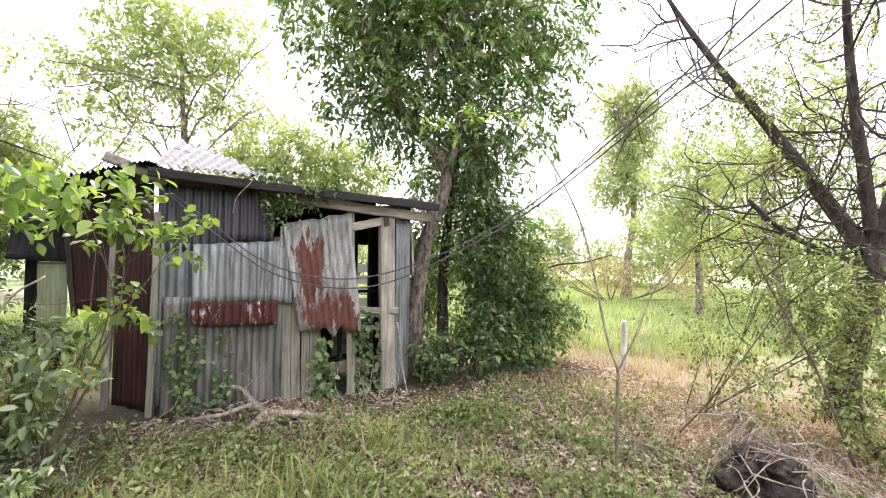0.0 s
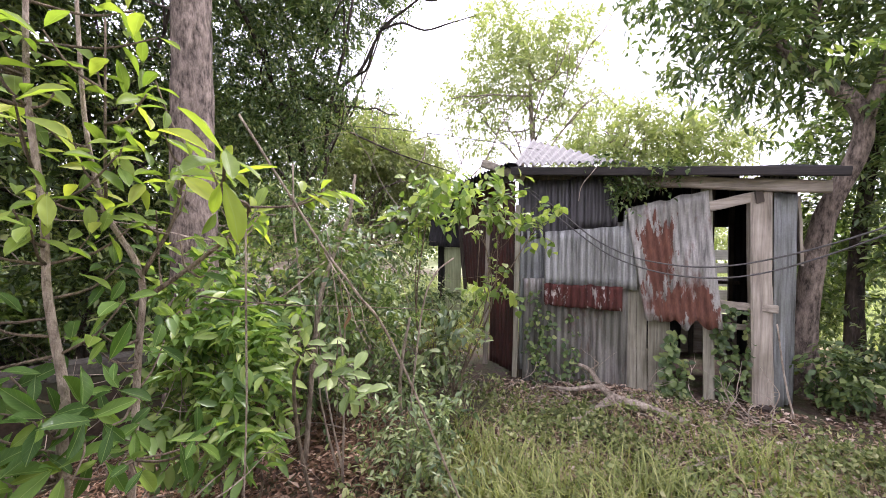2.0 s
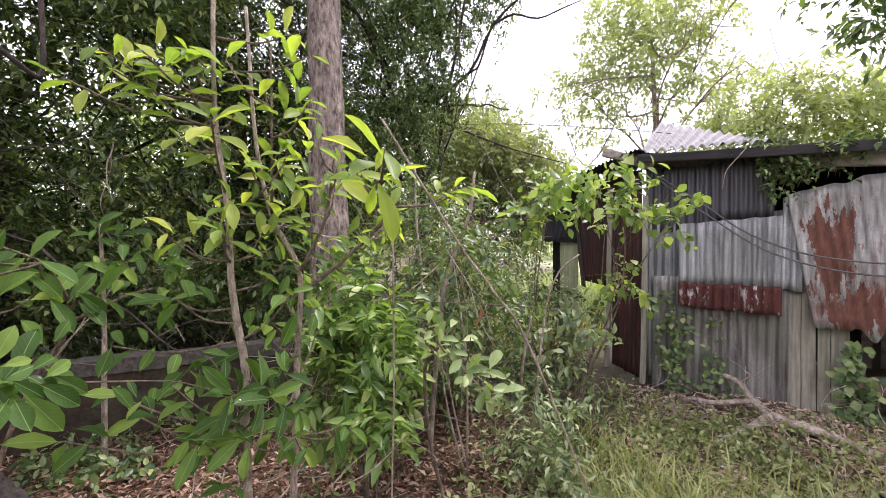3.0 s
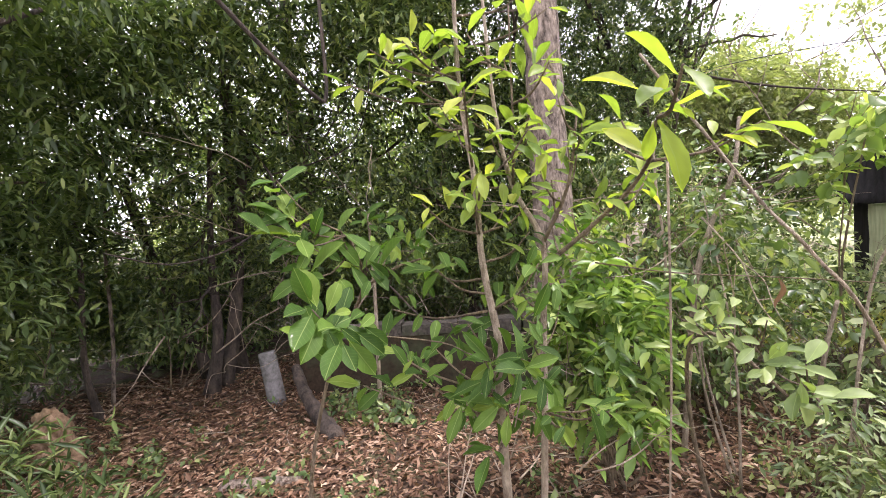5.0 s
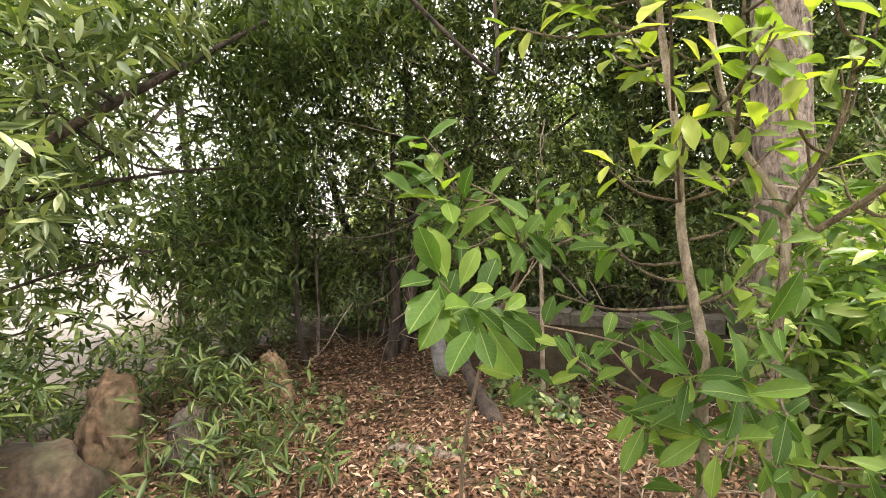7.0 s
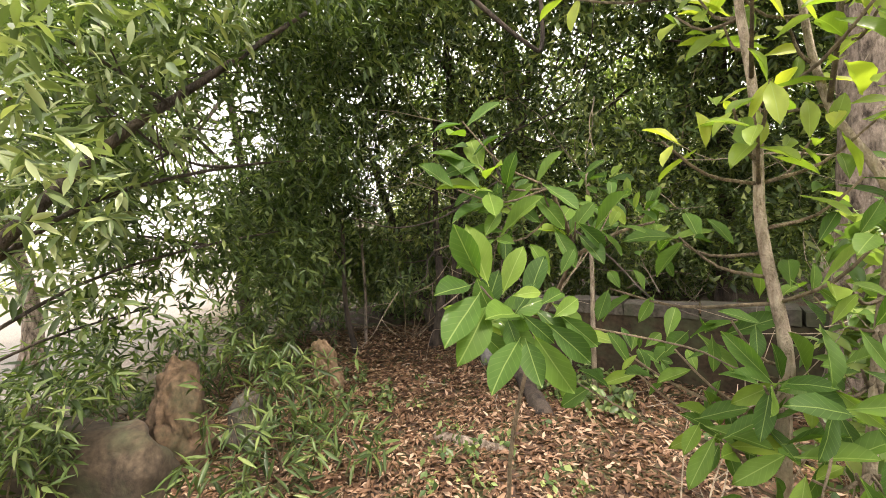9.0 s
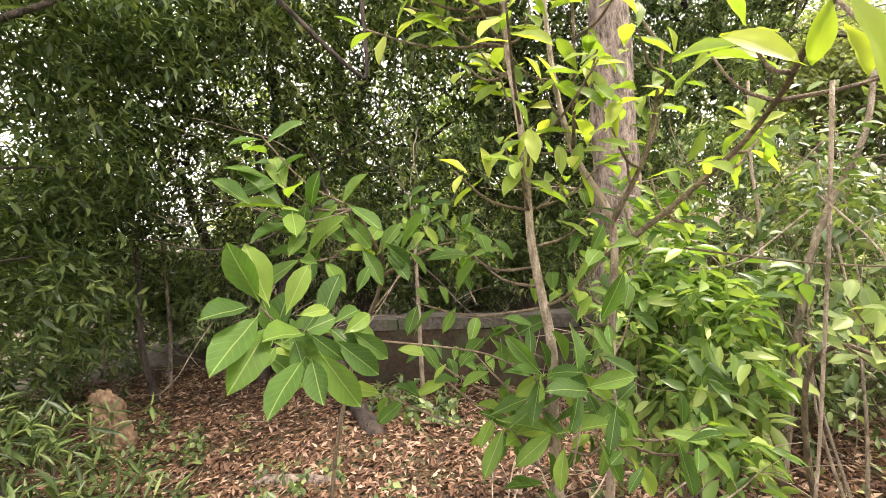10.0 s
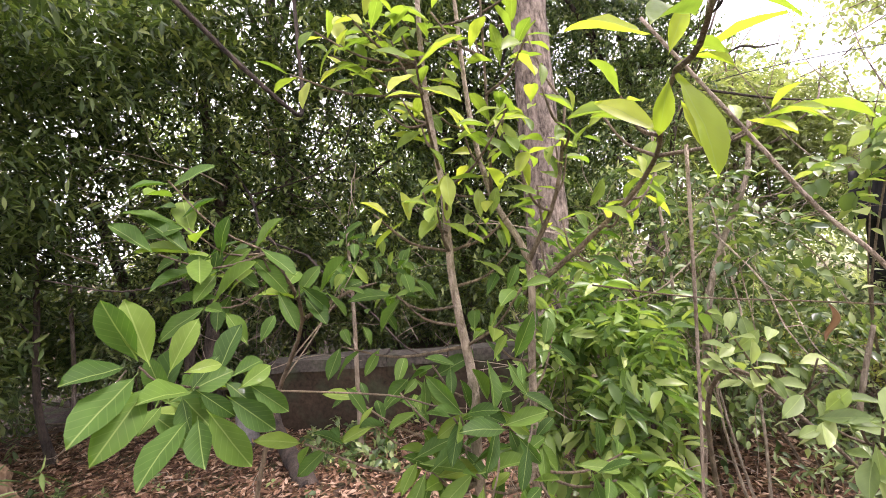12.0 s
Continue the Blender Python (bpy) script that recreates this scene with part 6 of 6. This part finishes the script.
def dead_branch():
    t = thing("dead_branch", (0.4, 4.2, 0), "bleached dead branch lying before the shed", "branch")
    s = Soup()
    s.tube([(1.08, 3.98, 0.05), (0.78, 4.1, 0.10), (0.48, 4.25, 0.12), (0.36, 4.38, 0.17), (0.26, 4.42, 0.30), (0.14, 4.45, 0.34)], 0.042, 0.020, 8, 0.2)
    s.tube([(0.48, 4.25, 0.12), (0.32, 3.95, 0.07), (0.14, 3.68, 0.06)], 0.038, 0.022, 8, 0.2)
    s.tube([(0.36, 4.38, 0.17), (0.1, 4.3, 0.12), (-0.1, 4.22, 0.14), (-0.2, 4.3, 0.05)], 0.024, 0.012, 7, 0.2)
    s.tube([(0.26, 4.42, 0.30), (0.34, 4.4, 0.38), (0.3, 4.4, 0.42)], 0.010, 0.005, 6, 0.2)
    part("bough", s.mesh("bough"), DRIFT, t)
    s = Soup()
    rng = np.random.default_rng(301)
    for k in range(46):
        p = Vector((rng.uniform(-1.2, 1.9), rng.uniform(3.9, 4.65), 0.03))
        s.branch(p, rng.normal(0, 1, 3) * (1, 0.5, 0.15) + (0, 0, 0.35), 0.5, 0.006, rng, 1, 2, 0.35, -0.05, 5)
    part("brushwood", s.mesh("brushwood"), DRIFT, t)


dead_branch()


def twig_heap():
    s = Soup()
    rng = np.random.default_rng(311)
    for k in range(60):
        p = Vector((3.7 + rng.normal(0, 0.24), 1.6 + rng.normal(0, 0.2), rng.uniform(0.2, 0.5)))
        s.branch(p, rng.normal(0, 1, 3) * (1, 1, 0.5) + (0, 0, -0.25), rng.uniform(0.35, 0.8), 0.006, rng, 1, 2, 0.3, -0.2, 5)
    tagged(part("twig_heap", s.mesh("twig_heap"), DRIFT), "tangle of dry twigs over the dark stump", "twigs", kind="stuff")


twig_heap()


def thicket_twigs():
    """Dry pale twigs that cross the thicket."""
    s = Soup()
    rng = np.random.default_rng(321)
    for k in range(60):
        p = Vector((rng.uniform(-3.0, -1.3), rng.uniform(2.1, 3.9), rng.uniform(0.1, 1.9)))
        s.branch(p, rng.normal(0, 1, 3) * (1, 1, 0.6) + (0, 0, 0.2), rng.uniform(0.5, 1.2), 0.006, rng, 1, 2, 0.2, 0.02, 5)
    for k in range(24):
        p = Vector((rng.uniform(-1.9, -1.2), rng.uniform(0.5, 1.6), rng.uniform(0.1, 0.6)))
        s.branch(p, rng.normal(0, 1, 3) * (1, 1, 0.6) + (0, 0, 0.4), rng.uniform(0.3, 0.7), 0.004, rng, 1, 2, 0.2, 0.02, 5)
    for k in range(40):
        p = Vector((rng.uniform(-5.2, -4.2), rng.uniform(-2.0, 2.6), rng.uniform(0.2, 2.8)))
        s.branch(p, rng.normal(0, 1, 3) * (1, 1, 0.6) + (0, 0, 0.3), rng.uniform(0.5, 1.3), 0.008, rng, 1, 3, 0.2, 0.02, 5)
    tagged(part("thicket_twigs", s.mesh("thicket_twigs"), BARK_PALE), "dry grey twigs tangled through the thicket", "twigs", kind="stuff")


thicket_twigs()

# ---- cables ----
def cable(pts, r, label):
    s = Soup()
    s.tube(pts, r, r, 6, 0, 8)
    tagged(part("cable", s.mesh("cable"), CABLE), label, "cable", "cables from the shed")


cable([(-0.45, 4.74, 2.25), (-0.1, 4.60, 1.98), (0.35, 4.56, 1.62), (0.85, 4.53, 1.43), (1.5, 4.40, 1.42), (2.3, 4.05, 1.72), (3.02, 3.52, 2.23), (3.40, 2.4, 2.95), (3.55, 1.2, 3.7), (3.5, -1, 5.0)], 0.008, "slack grey cable hung from the shed's eave")
cable([(-0.45, 4.74, 2.22), (0.0, 4.58, 1.82), (0.5, 4.54, 1.46), (1.1, 4.48, 1.30), (1.7, 4.33, 1.36), (2.4, 3.98, 1.72), (3.06, 3.48, 2.21), (3.46, 2.35, 2.93), (3.68, 1.1, 3.6), (3.9, -1, 4.8)], 0.008, "slack grey cable hung from the shed's eave")
cable([(3.06, 3.46, 2.20), (3.8, 2.8, 3.1), (5.2, 1.6, 3.9), (7.0, 0, 4.3)], 0.006, "grey cable running off over the path")
cable([(-5.5, 7.0, 4.0), (-2.7, 5.2, 3.25), (-1.2, 5.4, 3.0), (-0.4, 5.6, 2.85)], 0.005, "thin cable reaching the shed roof")


# ---- creepers on the shed ----
def creeper(x0, x1, z1, seed, label, n=60, leaf=0.075, y=4.74):
    rng = np.random.default_rng(seed)
    t = thing("creeper", ((x0 + x1) / 2, y, 0), label, "climbing plant")
    s = Soup()
    starts, ways = [], []
    for k in range(max(3, int((x1 - x0) * 14))):
        x = rng.uniform(x0, x1)
        pts = [Vector((x, y - 0.02, 0))]
        h = z1 * rng.uniform(0.55, 1.0)
        for i in range(6):
            pts.append(Vector((x + rng.normal(0, 0.04), y + rng.normal(0, 0.012), h * (i + 1) / 6)))
        s = Soup()
        line = s.tube(pts, 0.004, 0.0015, 5, 0, 3)
        part("stem", s.mesh("stem"), TWIG, t)
        for p in line:
            starts.append(p)
            ways.append((rng.normal(0, 1), -0.5 - rng.uniform(0, 0.5), rng.normal(0, 0.4)))
    starts, ways = np.array(starts), np.array(ways)
    pick = rng.permutation(len(starts))[:n]
    got = spray(starts[pick], ways[pick], np.full(len(pick), 0.07), 3, leaf, 0.75, rng, 0.45)
    got[2][:] = got[2] * 0.6 + (0, -1.1, 0.3)
    part("foliage", leaves("foliage", *got, MEDIUM), GREEN_MID, t)


creeper(-0.42, -0.12, 1.15, 401, "dark creeper climbing the corner of the shed", 70, 0.06)
creeper(0.0, 0.25, 0.85, 402, "small creeper under the maroon strip", 30, 0.06)
creeper(0.95, 1.2, 0.7, 403, "heart-leaved creeper at the foot of the planks", 60, 0.085, 4.72)
creeper(1.45, 1.75, 1.05, 404, "heart-leaved creeper in the doorway", 90, 0.075, 4.84)


def eave_creeper():
    rng = np.random.default_rng(411)
    t = thing("creeper", (0.75, 4.7, 2.0), "creeper trailing along the eave of the shed", "climbing plant")
    s = Soup()
    for k in range(5):
        s = Soup()
        s.tube([(0.5 + 0.08 * k, 4.68, 2.38), (0.6 + 0.1 * k, 4.62, 2.2), (0.55 + 0.12 * k, 4.68, 2.0 + 0.04 * k)], 0.005, 0.002, 5)
        part("stem", s.mesh("stem"), TWIG, t)
    part("foliage", crown("foliage", [(0.72, 4.68, 2.24, 0.32, 0.07, 0.12), (0.52, 4.68, 2.25, 0.12, 0.08, 0.2), (1.0, 4.62, 2.38, 0.3, 0.1, 0.05), (0.62, 4.66, 2.1, 0.15, 0.06, 0.14), (0.35, 4.6, 2.47, 0.25, 0.08, 0.04)], 170, 5, 0.1, 0.065, 0.55, 413, 0.3), GREEN_MID, t)


eave_creeper()


# ---- ground cover ----
def in_shed(p):
    return (p[:, 0] > -1.2) & (p[:, 0] < 2.4) & (p[:, 1] > 4.78) & (p[:, 1] < 6.9)


def scatter(n, x0, x1, y0, y1, rng, patch=None):
    p = np.stack([rng.uniform(x0, x1, n), rng.uniform(y0, y1, n)], 1)
    if patch is not None:
        sc, cut = patch
        v = np.sin(p[:, 0] * sc + 1.3) * np.cos(p[:, 1] * sc * 1.2) + 0.6 * np.sin(p[:, 0] * sc * 2.3 + p[:, 1] * sc * 1.7) + rng.normal(0, 0.35, n)
        p = p[v > cut]
    edge = np.min([p[:, 0] - x0, x1 - p[:, 0], p[:, 1] - y0, y1 - p[:, 1]], axis=0)
    ragged = 0.35 + 0.3 * np.sin(p[:, 0] * 3.1 + 1) * np.cos(p[:, 1] * 2.7)
    p = p[edge > ragged * np.random.default_rng(n).uniform(0, 1.6, len(p))]
    return p[~in_shed(p)]


def litter(name, p, leaf, ratio, seed, material, label):
    rng = np.random.default_rng(seed)
    n = len(p)
    pos = on_ground(p[:, 0], p[:, 1], 0.006) + np.stack([np.zeros(n), np.zeros(n), rng.uniform(0, 0.025, n)], 1)
    way = rng.normal(0, 1, (n, 3)) * (1, 1, 0.22)
    nm = np.array([0, 0, 1.0]) + rng.normal(0, 0.35, (n, 3))
    size = leaf * rng.uniform(0.5, 1.3, n)
    ob = part(name, leaves(name, pos, way, nm, size, size * ratio * rng.uniform(0.7, 1.3, n), SMALL), material)
    tagged(ob, label, "leaf litter", kind="stuff")


rng = np.random.default_rng(501)
litter("leaf_litter", scatter(85000, -6.0, -0.2, -3.2, 3.6, rng), 0.062, 0.32, 503, DEAD, "thick brown dead leaves on the woodland floor")
litter("leaf_litter", scatter(70000, -0.8, 5.6, -2.5, 5.6, rng, (1.3, -0.9)), 0.06, 0.45, 505, DEAD_MID, "scattered dead leaves before the shed")


def turf(name, p, height, width, seed, material, label, lean=0.6, kind="stuff"):
    rng = np.random.default_rng(seed)
    ob = part(name, blades(name, on_ground(p[:, 0], p[:, 1], -0.005), np.full(len(p), height), np.full(len(p), width), rng, lean), material)
    tagged(ob, label, "grass", kind=kind)


litter("leaf_litter", scatter(26000, 0.6, 5.6, 0.2, 4.4, rng), 0.055, 0.4, 507, DEAD_PALE, "pale dead leaves along the dry path")
turf("grass", scatter(6500, -1.2, 2.6, 1.3, 4.1, rng, (2.6, 0.4)), 0.11, 0.0030, 511, GRASS, "green grass growing before the shed", 0.9)
turf("grass", scatter(8000, -0.9, 1.8, 1.6, 3.8, rng, (2.2, 0.3)), 0.24, 0.006, 512, GRASS, "taller green grass before the shed", 1.0)
turf("dry_grass", scatter(3500, -1.0, 3.6, 1.3, 4.6, rng), 0.14, 0.0032, 517, STRAW, "dry straw strewn before the shed", 1.6)
turf("grass", scatter(5000, -0.6, 3.0, 1.6, 3.9, rng, (3.7, 0.2)), 0.17, 0.0042, 518, GRASS, "tufts of longer grass before the shed", 1.0)
turf("dry_grass", scatter(30000, 3.3, 9.0, 1.0, 8.0, rng, (0.9, -0.5)), 0.13, 0.004, 513, STRAW, "dry straw-coloured grass along the path", 1.0)
far = scatter(120000, 3.0, 26.0, 4.0, 26.0, rng)
far = far[(0.75 * far[:, 0] + 0.66 * far[:, 1]) > 8.2]
turf("meadow_grass", far, 0.30, 0.010, 514, MEADOW, "tall green meadow grass", 0.7)
back = scatter(26000, -7.0, 1.0, 6.9, 16.0, rng)
turf("meadow_grass", back, 0.30, 0.010, 515, MEADOW, "green grass behind the shed", 0.7)


def weeds(name, p, leaf, seed, material, label, lift=0.09, per=5):
    rng = np.random.default_rng(seed)
    n = len(p)
    pos = on_ground(p[:, 0], p[:, 1], 0.0)
    pos[:, 2] += rng.uniform(0.2, 1.0, n) * lift
    way = rng.normal(0, 1, (n, 3)) * (1, 1, 0.3) + (0, 0, 0.4)
    got = spray(pos, way, np.full(n, leaf * 1.6), per, leaf, 0.6, rng, 0.15, 1.0, True)
    ok = got[0][:, 2] > 0.01
    ob = part(name, leaves(name, *[g[ok] for g in got], SMALL), material)
    tagged(ob, label, "weeds", kind="stuff")


weeds("ground_weeds", scatter(3200, -1.4, 4.4, 1.0, 4.6, rng), 0.05, 529, WEED, "sparse low weeds among dead leaves")
weeds("ground_weeds", scatter(8500, -1.2, 3.2, 1.4, 4.2, rng, (2.9, 0.55)), 0.05, 521, WEED, "low leafy weeds among the grass")
weeds("ground_weeds", scatter(1700, -4.6, -1.0, -1.6, 2.6, rng, (2.6, 0.55)), 0.055, 523, GREEN_MID, "small green seedlings in the leaf litter")
weeds("ground_weeds", scatter(1500, -3.2, -0.9, 2.9, 5.2, rng, (1.9, 0.0)), 0.06, 525, GREEN_GREY, "undergrowth at the foot of the thicket", 0.25)
weeds("ground_weeds", scatter(1200, 4.2, 7.4, 0.4, 3.4, rng, (1.5, 0.0)), 0.05, 527, GREEN_LIGHT, "light green weeds beside the path", 0.3)


def far_woods():
    """The trees that ring the clearing at a distance."""
    rng = np.random.default_rng(601)
    blob = []
    for k in range(64):
        a = 2 * math.pi * k / 64 + rng.uniform(-0.04, 0.04)
        r = rng.uniform(26, 36) if -0.3 < math.sin(a - 0.2) else rng.uniform(14, 20)
        h = rng.uniform(3.0, 5.5)
        blob.append((r * math.cos(a), r * math.sin(a), h * 0.55, 2.4, 2.4, h * 0.55))
    ob = part("far_woods", crown("far_woods", [b for b in blob if not (b[0] < 0 and -15 < b[1] < -5)], 20000, 6, 0.7, 0.34, 0.5, 603, 0.2), GREEN_HAZED)
    tagged(ob, "hazy green woods round the clearing", "woods", kind="stuff")


far_woods()


# ---- small things ----
def fallen_sticks():
    s = Soup()
    rng = np.random.default_rng(701)
    for k in range(90):
        x, y = rng.uniform(-4.6, 3.6), rng.uniform(-2.2, 4.6)
        if in_shed(np.array([[x, y]]))[0] or math.hypot(x, y) < 0.5:
            continue
        a, l = rng.uniform(0, 6.28), rng.uniform(0.15, 0.55)
        d = Vector((math.cos(a), math.sin(a), 0))
        p = Vector((x, y, float(hills(x, y)) + 0.02))
        s.tube([p, p + d * l * 0.5 + Vector((rng.normal(0, 0.03), rng.normal(0, 0.03), 0.015)), p + d * l], 0.005 * rng.uniform(0.6, 1.4), 0.002, 5, 0.2, 2)
    tagged(part("fallen_sticks", s.mesh("fallen_sticks"), DRIFT), "dry sticks strewn over the leaf litter", "sticks", kind="stuff")


fallen_sticks()
stick("hanging_twig", [(0.30, 4.57, 2.42), (0.24, 4.55, 2.34), (0.15, 4.56, 2.22), (0.12, 4.56, 2.06)], 0.006, 0.003, DRIFT, "pale dead twig caught under the shed eave", "twig")
stick("leaning_branch", [(-0.72, 2.42, 0.0), (-0.70, 2.32, 0.3), (-0.78, 2.2, 0.6)], 0.007, 0.004, BARK_PALE, "pale bent stem in the fern-leaved shrub", "stick")
stick("bent_branch", [(3.9, 5.6, 0.0), (4.2, 5.5, 0.9), (4.7, 5.4, 1.5), (5.4, 5.3, 1.62), (5.9, 5.2, 1.75)], 0.03, 0.008, BARK_DARK, "bent bare branch reaching over the dry grass", "branch")
stick("sapling", [(-2.05, 2.45, 0.0), (-1.95, 2.4, 0.5), (-1.9, 2.45, 1.0)], 0.02, 0.013, BARK_DARK, "dark bare sapling stem at the foot of the bright bush", "sapling")


def curled_leaf():
    v, f = [], []
    for i in range(9):
        u = i / 8
        for k in range(5):
            a = -1.9 + 3.8 * k / 4
            r = 0.008 * math.sin(math.pi * (0.08 + 0.88 * u))
            v.append((-0.62 + r * math.sin(a) + 0.012 * math.sin(u * 5), 1.30 + r * math.cos(a), 1.36 - 0.09 * u))
    for i in range(8):
        for k in range(4):
            a = i * 5 + k
            f.append((a, a + 1, a + 6, a + 5))
    me = mesh_of("curled_leaf", v, f, True)
    tagged(part("curled_leaf", me, DEAD), "curled brown dead leaf hanging on a twig", "leaf")


curled_leaf()
stick("dry_twig", [(-1.05, 1.0, 1.42), (-0.85, 1.15, 1.38), (-0.62, 1.30, 1.365), (-0.3, 1.5, 1.34)], 0.003, 0.0015, TWIG, "thin dry twig crossing before the thicket", "twig")
stick("fallen_branch", [(0.92, 3.18, 0.04), (1.12, 3.30, 0.09), (1.32, 3.50, 0.07), (1.56, 3.72, 0.05)], 0.012, 0.006, DRIFT, "thin fallen branch lying in the grass", "branch")
stick("fallen_branch", [(1.22, 2.66, 0.04), (1.30, 2.90, 0.07), (1.45, 3.20, 0.05)], 0.010, 0.005, DRIFT, "thin fallen branch lying in the grass", "branch")
stick("leaning_stick", [(2.02, 4.52, 0.02), (1.98, 4.62, 0.35), (1.95, 4.74, 0.85)], 0.010, 0.007, DRIFT, "pale dry stick leaning against the shed post", "stick")


def white_scrap():
    """A crumpled scrap of white plastic at the foot of the thicket."""
    v, f, n = [], [], 9
    for i in range(n):
        for j in range(n):
            q = Vector((-2.09 + 0.19 * i / (n - 1), 5.24 + 0.14 * j / (n - 1), 0.07))
            v.append(q + noise.noise_vector(q * 17) * 0.035)
    for i in range(n - 1):
        for j in range(n - 1):
            a = i * n + j
            f.append((a, a + n, a + n + 1, a + 1))
    me = mesh_of("plastic_scrap", v, f, True)
    tagged(part("plastic_scrap", me, SCRAP), "crumpled white plastic scrap lying among weeds", "litter")


white_scrap()
